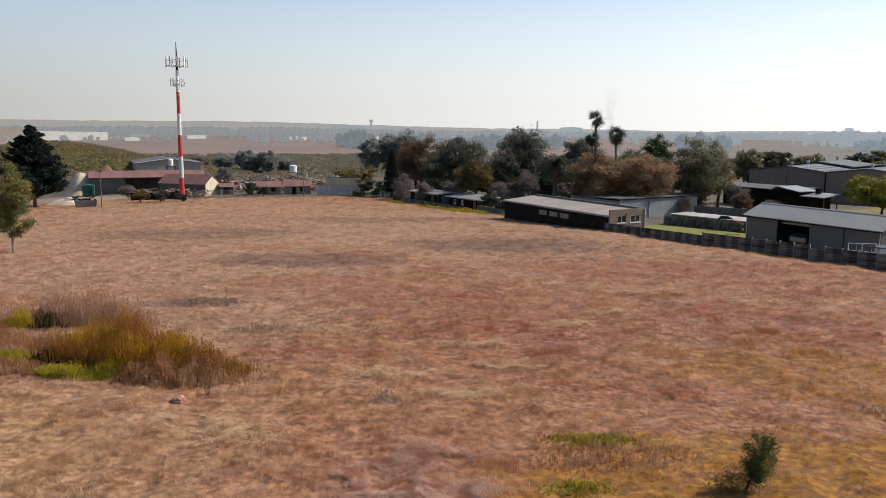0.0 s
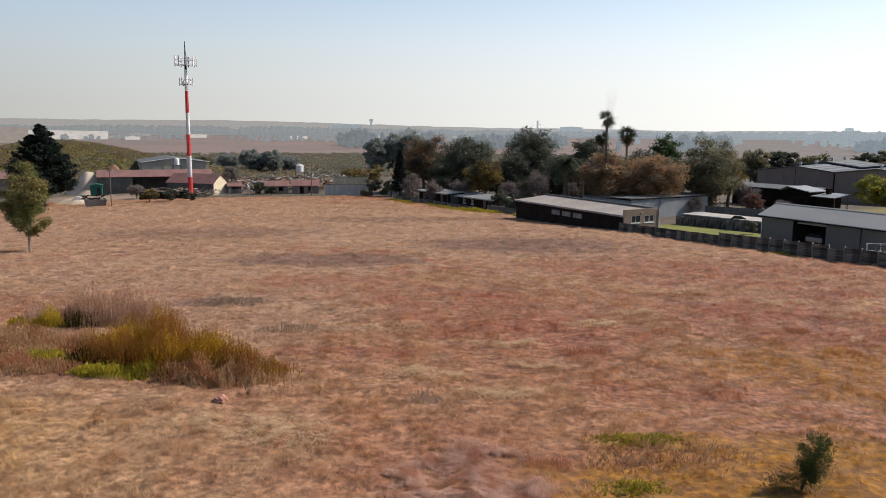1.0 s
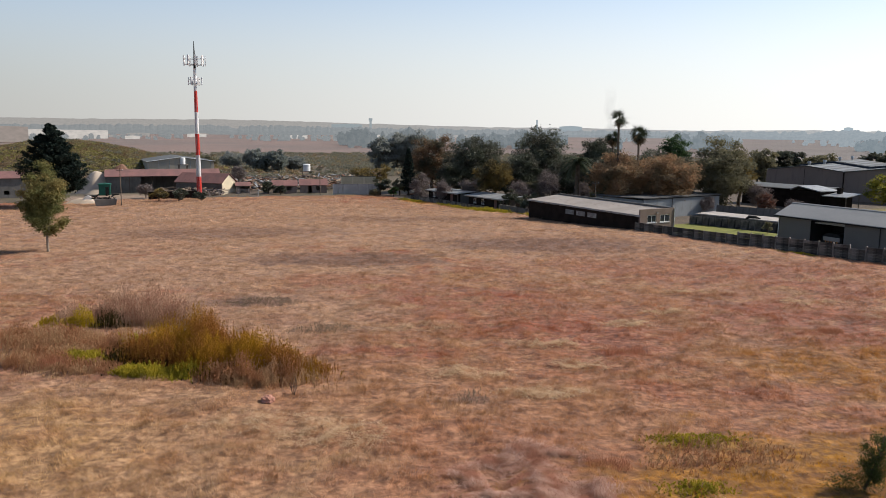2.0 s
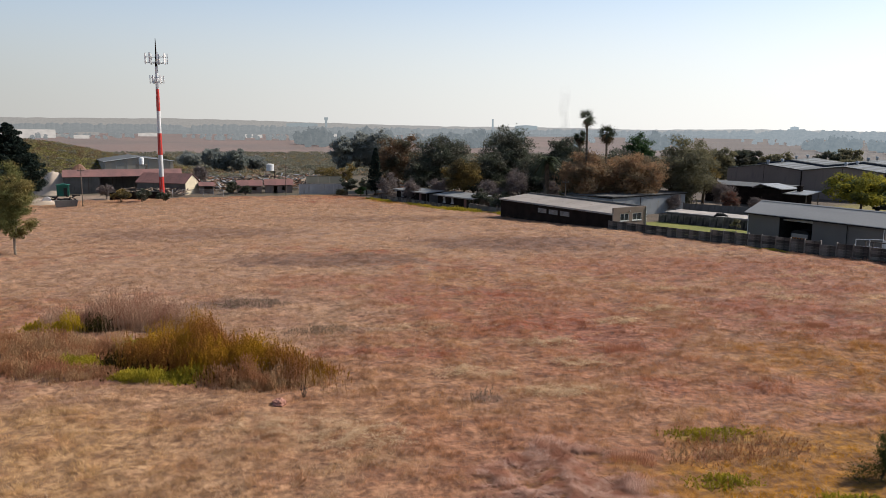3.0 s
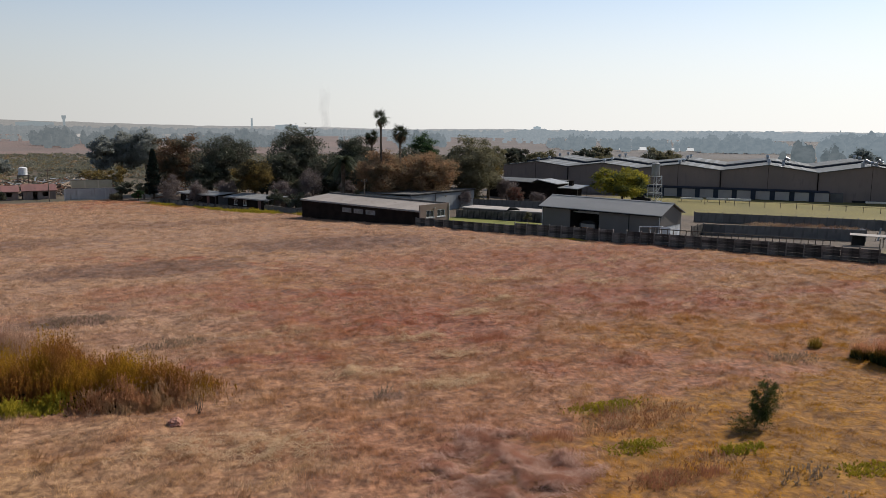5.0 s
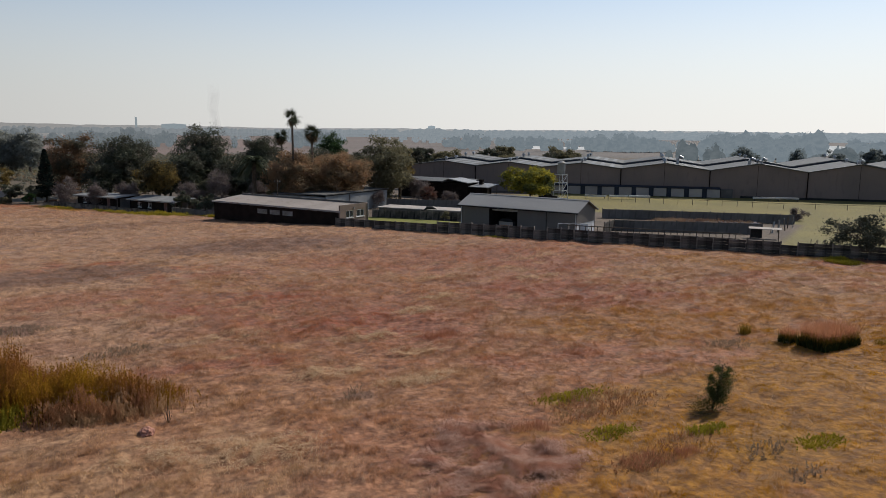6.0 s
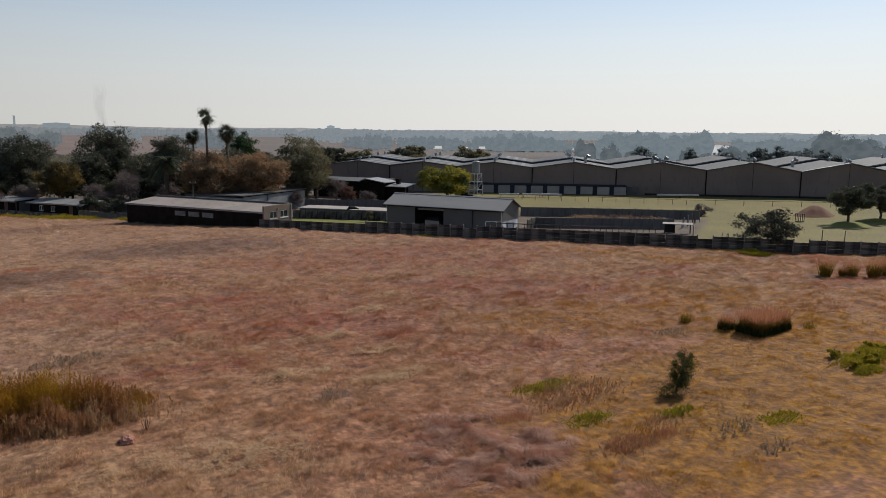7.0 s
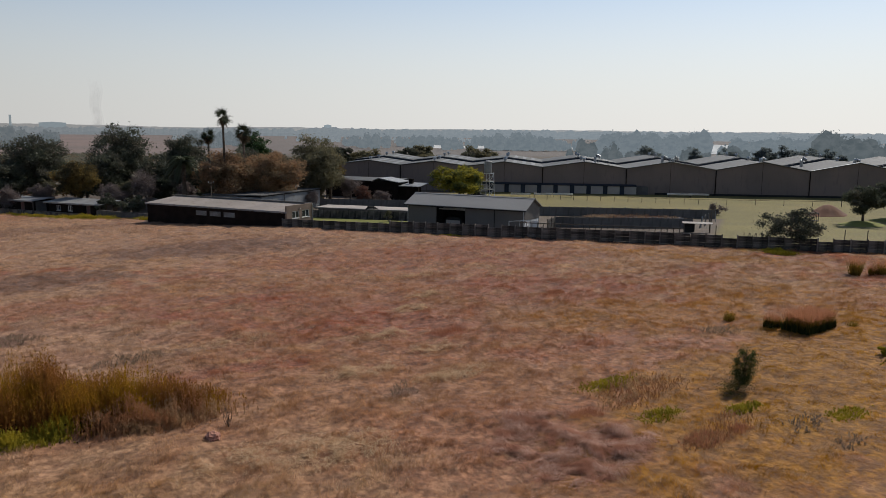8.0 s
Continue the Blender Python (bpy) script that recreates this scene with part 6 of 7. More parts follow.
def gabled(name, x, y, turn, L, W, he, hr, wall_m, roof_m, label, open_front=False, gable_m=None, z=None, category="building"):
    """A simple gabled building: local x along the ridge."""
    z0 = ground(x, y) - 0.2 if z is None else z
    th = thing(name, x, y, z0, turn, label, category)
    if open_front:
        for k in range(6):
            part("post", Bag().box(k * (L - 0.2) / 5, k * (L - 0.2) / 5 + 0.2, 0, 0.2, 0, he), M_WOOD, th)
        part("wall", Bag().box(0, L * 0.3, 0.02, 0.18, 0, he - 0.1), wall_m, th)
    else:
        part("wall", wall_run(Bag(), 0, L, 0, 0.2, 0, he, [(L * 0.3, L * 0.3 + 1.0, 0.1, 2.1), (L * 0.6, L * 0.6 + 1.2, 1.0, 2.0)]), wall_m, th)
    part("wall", Bag().box(0, L, W - 0.2, W, 0, he), wall_m, th)
    for xx in (0, L - 0.2):
        part("gable", Bag().prism([(0.2, 0), (W - 0.2, 0), (W - 0.2, he - 0.02), (W / 2, hr - 0.04), (0.2, he - 0.02)], xx, xx + 0.2, "x"), gable_m or wall_m, th)
    k = (hr - he) / (W / 2)
    for sg in (0, 1):
        pts = [(-0.4, he - 0.4 * k), (W / 2, hr), (W / 2, hr + 0.09), (-0.4, he + 0.09 - 0.4 * k)]
        part("roof_slope", Bag().prism([(W - a, b) if sg else (a, b) for a, b in pts], -0.3, L + 0.3, "x"), roof_m, th)
    return th


gabled("red_roofed_barn", -93.4, 207.0, 20, 29, 8, 4.8, 6.3, M_PLASTER, M_REDROOF, "long open-fronted barn with a faded red roof", True)
gabled("cream_house", -74.5, 205.8, -18, 14.0, 6.5, 3.5, 5.6, M_PLASTER, M_REDROOF, "small house with a red roof and a cream gable", gable_m=M_CREAM)
gabled("red_hut", -49.2, 206.5, 11, 6.2, 4.5, 2.4, 3.5, M_BROWNWALL, M_REDROOF, "low brick hut with a dull red roof", category="hut")
gabled("red_hut", -42.2, 208.0, 11, 7.0, 4.5, 2.5, 3.7, M_BROWNWALL, M_REDROOF, "low brick hut with a dull red roof", category="hut")
gabled("red_hut", -58.4, 205.0, 14, 3.4, 3.5, 2.4, 3.1, M_PLASTER, M_REDROOF, "tiny outhouse with a red roof", category="hut")
gabled("red_roofed_barn", -121.0, 192.0, 26, 13.0, 8, 5.2, 6.6, M_PLASTER, M_REDROOF, "faded red-roofed barn beside the pine")
hall = thing("steel_hall", -109.0, 279.0, ground(-100, 282), 25, "weathered grey steel hall with a low gable", "hall")
part("gable", Bag().prism([(0, 0), (23, 0), (23, 4.8), (11.2, 6.3), (0, 4.8)], 0, 0.25), M_HALLWALL, hall, "sheeted gable with tan and grey stripes")
part("wall", Bag().box(0, 0.25, 0.25, 30, 0, 4.8), M_HALLWALL, hall)
part("wall", Bag().box(22.75, 23, 0.25, 30, 0, 4.8), M_HALLWALL, hall)
part("roof_slope", Bag().prism([(-0.4, 4.75), (11.2, 6.3), (11.2, 6.45), (-0.4, 4.9)], -0.3, 30.3), M_HALLROOF, hall)
part("roof_slope", Bag().prism([(11.2, 6.3), (23.4, 4.75), (23.4, 4.9), (11.2, 6.45)], -0.3, 30.3), M_HALLROOF, hall)
part("verge", Bag().prism([(-0.4, 4.9), (11.2, 6.45), (11.2, 6.67), (-0.4, 5.12)], -0.5, -0.31).prism([(11.2, 6.45), (23.4, 4.9), (23.4, 5.12), (11.2, 6.67)], -0.5, -0.31), M_WHITE, hall, "pale verge trim")
for i in range(7):
    part("stanchion", Bag().box(0.1 + 3.6 * i, 0.3 + 3.6 * i, -0.14, -0.01, 0, 4.8 + (min(i, 6 - i) * 0.38)), M_ZINC, hall)
for x, y, zt, r, h, hl, lab in ((-93.3, 269.5, 0.9, 0.8, 2.2, 4.8, "white plastic tank on a steel stand before the hall"), (-46.8, 245.6, 0.3, 1.15, 2.1, 3.2, "white plastic tank on a brick stand in the scrap yard")):
    z0 = ground(x, y)
    st = thing("tank_stand", x, y, z0, 10, lab, "water tank")
    for a in (-1.3, 1.3):
        for b in (-1.3, 1.3):
            part("leg", Bag().box(a - 0.1, a + 0.1, b - 0.1, b + 0.1, 0, zt - z0), M_WOOD, st)
    part("deck", Bag().box(-1.6, 1.6, -1.6, 1.6, zt - z0, zt - z0 + 0.15), M_WOOD, st)
    part("tank_body", Bag().tube([(0, 0, zt - z0 + 0.15), (0, 0, zt - z0 + h), (0, 0, zt - z0 + h + 0.25)], [r, r, r * 0.4], 18), M_WHITE, st, "white plastic tank")


def plain_wall(name, x0, y0, x1, y1, h, material, label):
    L = math.hypot(x1 - x0, y1 - y0)
    z = min(ground(x0, y0), ground(x1, y1))
    th = thing(name, x0, y0, z, math.degrees(math.atan2(y1 - y0, x1 - x0)), label, "wall", kind="structure")
    part("wall_face", Bag().box(0, L, -0.12, 0.12, -0.2, h - 0.1), material, th)
    part("coping", Bag().box(-0.04, L + 0.04, -0.17, 0.17, h - 0.096, h), M_PRECAST, th)
    n = max(1, round(L / 3))
    for i in range(n + 1):
        part("pier", Bag().box(L * i / n - 0.17, L * i / n + 0.17, -0.2, -0.125, -0.2, h - 0.1), material, th)


plain_wall("wall_grey_yard", -33.0, 205.4, -21.3, 206.9, 2.8, M_PALEPLASTER, "pale grey plastered yard wall at the field edge")
plain_wall("wall_cream_yard", -32.7, 219.6, -23.3, 220.8, 4.0, M_CREAM, "cream building wall above the yard")
mesh = thing("mesh_fence", -63.8, 190.6, ground(-63.8, 190.6), math.degrees(math.atan2(4.0, 13.6)), "grey steel mesh fence beside the mast", "fence")
for i in range(7):
    part("post", Bag().tube([(2.36 * i, 0, -0.3), (2.36 * i, 0, 2.2)], [0.06, 0.06], 6), M_STEEL, mesh)
for z in (0.15, 1.1, 2.05):
    part("rail", Bag().box(0, 14.16, -0.02, 0.02, z, z + 0.05), M_STEEL, mesh)
wires = Bag()
for i in range(118):
    wires.box(0.12 * i, 0.12 * i + 0.02, -0.01, 0.01, 0.1, 2.08)
tagged(part("wire_mesh", wires, M_STEEL, mesh), kind="stuff")
plain_wall("wall_barn_yard", -75.0, 188.0, -64.5, 191.2, 1.9, M_BRICK, "dark low wall before the barn")
plain_wall("wall_cottages", *plan(-121, 1.4), *plan(-88, 1.0), 1.05, M_PRECAST, "low grey wall before the cottages")
plain_wall("wall_cottage_end", *plan(-84, 1.0), *plan(-71.5, 0.2), 1.35, M_PLASTER, "pale grey wall between cottage and store")
heap("sand_mound", -97.0, 210.0, 6.2, 5.2, 5.9, M_SAND, "big heap of pale building sand", 4)
heap("earth_heap", -93.5, 217.5, 5.5, 5.0, 7.4, M_EARTH, "steep heap of red earth behind the barn", 5)
heap("rubble_heap", -86.0, 177.0, 5.0, 2.0, 1.3, M_SAND, "low heap of pale rubble at the field edge", 6)
solid("pipe_ring", Bag().tube([(0, -0.5, 0.9), (0, 0.5, 0.9)], [0.9, 0.9], 16), M_WHITE, "white concrete pipe ring lying in the yard", "pipe", at=pose(-84.8, 177.0, ground(-84.8, 177.0), 0, 0, 20))
bin_ = thing("scrap_skip", -78.2, 171.0, ground(-78.2, 171.0), 22, "grey steel skip heaped with dark scrap", "skip")
part("skip_body", Bag().prism([(-2.0, 0.1), (2.0, 0.1), (2.3, 1.5), (-2.3, 1.5)], -0.9, 0.9), M_PLASTER, bin_)
rng = np.random.default_rng(12)
for i in range(22):
    a, b, c = rng.uniform(-2.0, 2.0), rng.uniform(-0.8, 0.8), rng.uniform(1.4, 2.5)
    w = rng.normal(size=3) * np.array([0.7, 0.3, 0.35])
    part("scrap_piece", Bag().tube([(a, b, c), (a + w[0], b + w[1], max(1.7, c + w[2]))], [rng.uniform(0.08, 0.25), rng.uniform(0.05, 0.2)], 5), M_DARK if i % 3 else M_BRICK, bin_)
gb = thing("green_cabin", -92.0, 203.0, ground(-92.0, 203.0), 20, "small green site cabin by the barn", "cabin")
part("wall", Bag().box(-1.4, 1.4, -1.2, 1.2, 0, 2.7), M_GREENPAINT, gb)
part("roof", Bag().prism([(-1.6, 2.7), (1.6, 2.7), (1.6, 2.8), (0, 3.1), (-1.6, 2.8)], -1.4, 1.4), M_GREENPAINT, gb)
part("door", Bag().box(0.2, 1.0, -1.26, -1.2, 0.1, 2.1), M_DARK, gb)


def scrap(name, n, az0, az1, r0, r1, label, seed, mats):
    """A yard of scrap that nobody could count: leaning sheets, beams and boxes."""
    rng = np.random.default_rng(seed)
    for k, m in enumerate(mats):
        bag = Bag()
        for i in range(n):
            a, r = radians(rng.uniform(az0, az1)), rng.uniform(r0, r1)
            x, y = r * math.sin(a), r * math.cos(a)
            z = ground(x, y)
            w, d, h = rng.uniform(0.6, 3.8), rng.uniform(0.08, 0.5), rng.uniform(0.05, 0.35)
            b0 = Bag().box(-w / 2, w / 2, -d / 2, d / 2, 0, h)
            mm = pose(x, y, z + rng.uniform(0, 1.7) * (rng.random() < 0.8), rng.uniform(-25, 25), rng.uniform(-20, 20), rng.uniform(0, 180))
            bag.add([tuple(mm @ Vector(v)) for v in b0.v], b0.f)
        solid(name, bag, m, label, "scrap", kind="stuff")


M_PLANK = mat("weathered_planks", (0.36, 0.27, 0.19), (0.26, 0.19, 0.135), 1.2, 0.9, 0, 0.3, 20, (1, 1, 0.1))
scrap("scrap_yard", 420, -16.5, -5.5, 222, 272, "heaps of timber, sheet and scrap in a yard", 31, [M_PLANK, M_WOOD, M_EARTH, M_ZINC])
scrap("timber_stacks", 90, -21.0, -16.8, 207, 216, "stacked timber and sheets under the barn", 33, [M_WOOD, M_PLANK])
scrap("road_clutter", 60, -3.5, 2.0, 205, 235, "parked vehicles and clutter by the road", 35, [M_ZINC, M_EARTH])

# ---- the grass of the field ----
def bumps(x, y):
    return land(x, y) + 0.3 * (vnoise(x, y, 5.0, 2) - 0.5) + 0.42 * (vnoise(x + 50, y, 1.4, 2) - 0.5)


def in_field(x, y):
    d = (x - O[0]) * V[0] + (y - O[1]) * V[1] - np.interp((x - O[0]) * U[0] + (y - O[1]) * U[1], WALL_S, WALL_D)
    return (d < -0.35) & (y - 0.27 * x < 208) & (x > -0.62 * y - 9) & (np.hypot(x + 12, y) > 20)


def blades(xs, ys, count, h, lean, width, rng, spread_r):
    """Corners of the blades of a tuft at each place: thin triangles bent by the wind's old track."""
    n = len(xs)
    k = np.repeat(np.arange(n), count)
    m = len(k)
    a = rng.uniform(0, 2 * np.pi, m)
    r = spread_r * np.sqrt(rng.random(m))
    x, y = xs[k] + r * np.cos(a), ys[k] + r * np.sin(a)
    z = bumps(x, y) - 0.03
    flow = 2 * np.pi * 2.4 * vnoise(x, y, 4.0, 3) + rng.normal(0, 1.2, n)[k] + rng.normal(0, 0.8, m)
    hh = h[k] * rng.uniform(0.45, 1.2, m)
    ln = hh * lean[k] * rng.uniform(0.5, 1.4, m)
    w = width * rng.uniform(0.6, 1.5, m)
    p = np.stack([x, y, z], 1)
    side = np.stack([np.cos(a), np.sin(a), 0 * a], 1) * w[:, None]
    tip = p + np.stack([ln * np.cos(flow), ln * np.sin(flow), hh], 1)
    return np.stack([p - side, p + side, tip], 1).reshape(-1, 3)


def veld(name, n, x0, x1, y0, y1, count, height, width, spread_r, seed, label, material):
    rng = np.random.default_rng(seed)
    xs, ys = rng.uniform(x0, x1, n), rng.uniform(y0, y1, n)
    # the hollows between the clumps stay half bare
    ok = in_field(xs, ys) & (rng.random(n) < 0.25 + 0.75 * smooth(0.30, 0.50, vnoise(xs + 50, ys, 1.4, 2)))
    xs, ys = xs[ok], ys[ok]
    tall = vnoise(xs, ys, 3.0, 3)
    h = height * (0.45 + 0.6 * tall + 0.9 * smooth(0.4, 0.7, vnoise(xs + 20, ys + 70, 0.9, 2)))
    damp = np.exp(-(((xs - 20) / 16) ** 2 + ((ys - 26) / 11) ** 2))
    h = h * (1 - 0.55 * damp)
    h = h * (1 - 0.6 * np.exp(-(((xs + 1) / 3.6) ** 2 + ((ys - 29.5) / 3.2) ** 2)))
    lean = 0.3 + 0.35 * smooth(50, 100, ys) + 0.9 * vnoise(xs + 90, ys, 2.5, 2)
    v = blades(xs, ys, count, h, lean, width, rng, spread_r)
    return solid(name, soup(name, v, 3), material, label, "grass", kind="stuff")


veld("veld_grass", 68000, -46, 78, 19, 62, 13, 0.19, 0.0095, 0.27, 301, "dry pink and straw veld grass, wind-laid", M_GRASS)
veld("veld_grass_far", 120000, -80, 70, 62, 128, 5, 0.18, 0.02, 0.32, 302, "dry pink and straw veld grass, wind-laid", M_GRASS_FAR)
veld("veld_grass_edge", 72000, -105, 40, 128, 208, 5, 0.20, 0.04, 0.5, 303, "dry pink and straw veld grass at the far side", M_GRASS_FAR)


def tufts(name, n, x0, x1, y0, y1, count, height, width, spread_r, seed, material, label):
    """Scattered taller tufts that stand out of the sward, thicker on some patches."""
    rng = np.random.default_rng(seed)
    xs, ys = rng.uniform(x0, x1, n), rng.uniform(y0, y1, n)
    ok = in_field(xs, ys) & (rng.random(n) < smooth(0.35, 0.65, vnoise(xs + 5, ys + 31, 7.0, 2)))
    xs, ys = xs[ok], ys[ok]
    h = height * rng.uniform(0.5, 1.5, len(xs))
    v = blades(xs, ys, count, h, np.full(len(xs), 1.1), width, rng, spread_r)
    return solid(name, soup(name, v, 3), material, label, "grass", kind="stuff")


M_DRYTUFT = leaf_mat("dry_tufts", (0.30, 0.15, 0.085), (0.42, 0.24, 0.13), (0.24, 0.15, 0.10), 0.35, patch=0.12, soft=0.75)
M_PALETUFT = leaf_mat("pale_tufts", (0.60, 0.41, 0.26), (0.52, 0.33, 0.20), None, 0.4, soft=0.75)
tufts("grass_tufts", 7000, -46, 70, 20, 75, 16, 0.24, 0.008, 0.22, 331, M_DRYTUFT, "reddish brown grass tufts standing out of the veld")
tufts("pale_grass_tufts", 7500, -46, 70, 20, 75, 14, 0.26, 0.008, 0.22, 332, M_PALETUFT, "pale straw tufts standing out of the veld")
M_DARKTUFT = leaf_mat("dark_tufts", (0.17, 0.105, 0.055), (0.24, 0.145, 0.075), (0.20, 0.115, 0.075), 0.2, patch=0.15, soft=0.70)
tufts("dark_grass_tufts", 3000, -46, 70, 20, 90, 18, 0.14, 0.009, 0.28, 334, M_DARKTUFT, "low dark olive-brown tufts scattered in the veld")
tufts("far_dark_tufts", 2400, -80, 60, 75, 150, 14, 0.2, 0.018, 0.45, 335, M_DARKTUFT, "low dark tufts scattered over the far field")
tufts("far_grass_tufts", 7000, -85, 60, 75, 185, 9, 0.26, 0.022, 0.45, 333, M_DRYTUFT, "brown grass tufts across the far field")


def lodged(name, ovals, n, seed, material, label, length=0.5, swell=0.19):
    """Long grass laid flat by the wind: pale strands lying over one another in swirls, heaped on small humps."""
    rng = np.random.default_rng(seed)
    ov = np.array(ovals, float)[rng.integers(0, len(ovals), n)]
    a, r = rng.uniform(0, 2 * np.pi, n), np.sqrt(rng.random(n)) * np.abs(1 + 0.3 * rng.normal(size=n))
    x, y = ov[:, 0] + ov[:, 2] * r * np.cos(a), ov[:, 1] + ov[:, 3] * r * np.sin(a)
    hump = vnoise(x + 17, y, 0.75, 2)
    ok = rng.random(n) < 0.12 + 0.88 * smooth(0.34, 0.52, hump)
    x, y, a, hump, n = x[ok], y[ok], a[ok], hump[ok], int(ok.sum())
    z = bumps(x, y) + swell * (0.2 + 1.3 * smooth(0.3, 0.75, hump)) * rng.uniform(0.5, 1.0, n)
    flow = 2 * np.pi * 2.2 * vnoise(x, y, 1.6, 1) + rng.normal(0, 0.45, n)
    ln = length * rng.uniform(0.6, 1.3, n)
    p = np.stack([x, y, z], 1)
    w = np.stack([np.cos(flow), np.sin(flow), 0 * a], 1)
    side = np.stack([-np.sin(flow), np.cos(flow), 0 * a], 1) * 0.011
    mid = p + w * (0.55 * ln)[:, None] + np.stack([0 * a, 0 * a, rng.uniform(0.0, 0.09, n)], 1)
    tip = p + w * ln[:, None] + np.stack([rng.normal(0, 0.07, n), rng.normal(0, 0.07, n), rng.normal(-0.06, 0.05, n)], 1)
    tri = np.concatenate([np.stack([p - side, p + side, mid], 1), np.stack([mid - side, tip, mid + side], 1)])
    return solid(name, soup(name, tri.reshape(-1, 3), 3), material, label, "grass", kind="stuff")


M_STRAND = leaf_mat("silvery_strands", (0.54, 0.345, 0.265), (0.33, 0.17, 0.115), (0.31, 0.14, 0.09), 0.12, patch=0.9, soft=0.3)
# darker red under-layer: its colour carries the shade of gaps between strands
M_MATTED = leaf_mat("matted_red_grass", (0.31, 0.135, 0.09), (0.39, 0.175, 0.115), None, 0.15, patch=0.4, soft=0.50)
LAID = [(-0.4, 28.3, 2.3, 1.9), (-2.6, 30.4, 2.2, 2.2), (-2.6, 27.2, 2.0, 1.6), (0.8, 28.4, 1.5, 1.5), (-0.6, 32.3, 2.0, 1.5)]
lodged("matted_grass", LAID, 7000, 603, M_MATTED, "darker reddish grass under the laid strands, standing for shade in the gaps", 0.4, 0.12)
lodged("lodged_grass", LAID, 17000, 601, M_STRAND, "silvery pink grass laid flat in swirls")
lodged("lodged_straw", [(9.5, 58.0, 2.0, 1.2), (4.0, 47.0, 1.8, 0.9), (1.0, 41.0, 2.4, 1.0), (14.0, 62.0, 2.2, 0.9), (-13.0, 36.5, 3.0, 1.6), (27.0, 66.0, 3.0, 1.2), (33.0, 75.0, 4.0, 1.5), (-9.5, 35.0, 2.6, 1.6), (3.0, 52.0, 2.6, 1.2), (-3.0, 45.0, 2.4, 1.0), (19.0, 71.0, 3.4, 1.2), (-7.0, 57.0, 3.0, 1.0)], 15000, 602, leaf_mat("pale_strands", (0.55, 0.39, 0.24), (0.45, 0.30, 0.18), None, 0.2, soft=0.60), "pale straw laid over in small patches")

# ---- weeds, clumps and bushes in the field ----
M_WEED = leaf_mat("orange_weeds", (0.41, 0.22, 0.018), (0.29, 0.15, 0.016), (0.27, 0.115, 0.03), 0.4, patch=0.35, soft=0.55)
M_BROWNWEED = leaf_mat("brown_weeds", (0.44, 0.21, 0.10), (0.32, 0.15, 0.075), (0.46, 0.28, 0.15), 0.45, patch=0.6, soft=0.60)
M_GREENWEED = leaf_mat("low_green_weeds", (0.38, 0.295, 0.03), (0.44, 0.34, 0.04), (0.30, 0.25, 0.03), 0.4, patch=0.8, soft=0.50)
M_YELWEED = leaf_mat("yellow_flowering_weeds", (0.50, 0.33, 0.02), (0.36, 0.25, 0.03), None, 0.4, soft=0.60)
M_GOLDGRASS = leaf_mat("gold_tussock", (0.30, 0.18, 0.03), (0.17, 0.12, 0.025), None, 0.35)
M_PLUME = leaf_mat("pink_plumes", (0.55, 0.25, 0.14), (0.44, 0.20, 0.10), None, 0.4, soft=0.50)
M_REDTUFT = leaf_mat("red_tussock", (0.46, 0.20, 0.11), (0.38, 0.15, 0.085), None, 0.35, soft=0.70)
M_BUSHLEAF = leaf_mat("olive_thorn_leaves", (0.045, 0.065, 0.02), (0.085, 0.10, 0.035), None, 0.25)


def weeds(name, ovals, n, height, material, label, seed, heads=0.25, width=0.011, stems=12):
    """A stand of tall weeds, one object: leaning stems with small leaves along them and seed heads on top."""
    rng = np.random.default_rng(seed)
    tri = []
    area = np.array([o[2] * o[3] for o in ovals])
    pick = rng.choice(len(ovals), n, p=area / area.sum())
    a, r = rng.uniform(0, 2 * np.pi, n), np.sqrt(rng.random(n)) * np.abs(1 + 0.22 * rng.normal(size=n))
    ov = np.array(ovals, float)[pick]
    c, s = np.cos(np.radians(ov[:, 4])), np.sin(np.radians(ov[:, 4]))
    lx, ly = ov[:, 2] * r * np.cos(a), ov[:, 3] * r * np.sin(a)
    x, y = ov[:, 0] + c * lx - s * ly, ov[:, 1] + s * lx + c * ly
    hh = height * ov[:, 5] * np.clip(1 - 0.45 * r ** 2, 0.25, 1) * rng.uniform(0.6, 1.15, n) * (0.4 + 1.2 * vnoise(x, y, 1.1, 2))
    z = bumps(x, y) - 0.05
    p = np.stack([x, y, z], 1)
    ln = rng.normal(0, 0.09 if height > 1 else 0.3, (n, 2)) * hh[:, None]
    tip = p + np.stack([ln[:, 0], ln[:, 1], hh], 1)
    a = rng.uniform(0, 2 * np.pi, n)
    side = np.stack([np.cos(a), np.sin(a), 0 * a], 1) * width
    stem = np.stack([p - side, p + side, tip], 1).reshape(-1, 3)
    k = np.repeat(np.arange(n), stems)
    f = np.where(rng.random((len(k), 1)) < heads, rng.uniform(0.88, 1.02, (len(k), 1)), rng.uniform(0.12, 0.95, (len(k), 1)))
    at = p[k] * (1 - f) + tip[k] * f
    leaf = quads_at(at, 0.07, rng, 0.5, up=np.array([0, 0, 0.8]))
    leaf = leaf.reshape(-1, 4, 3)
    leaf = leaf[:, [0, 1, 2]].reshape(-1, 3)
    return solid(name, soup(name, np.concatenate([stem, leaf]), 3), material, label, "weeds", kind="stuff")


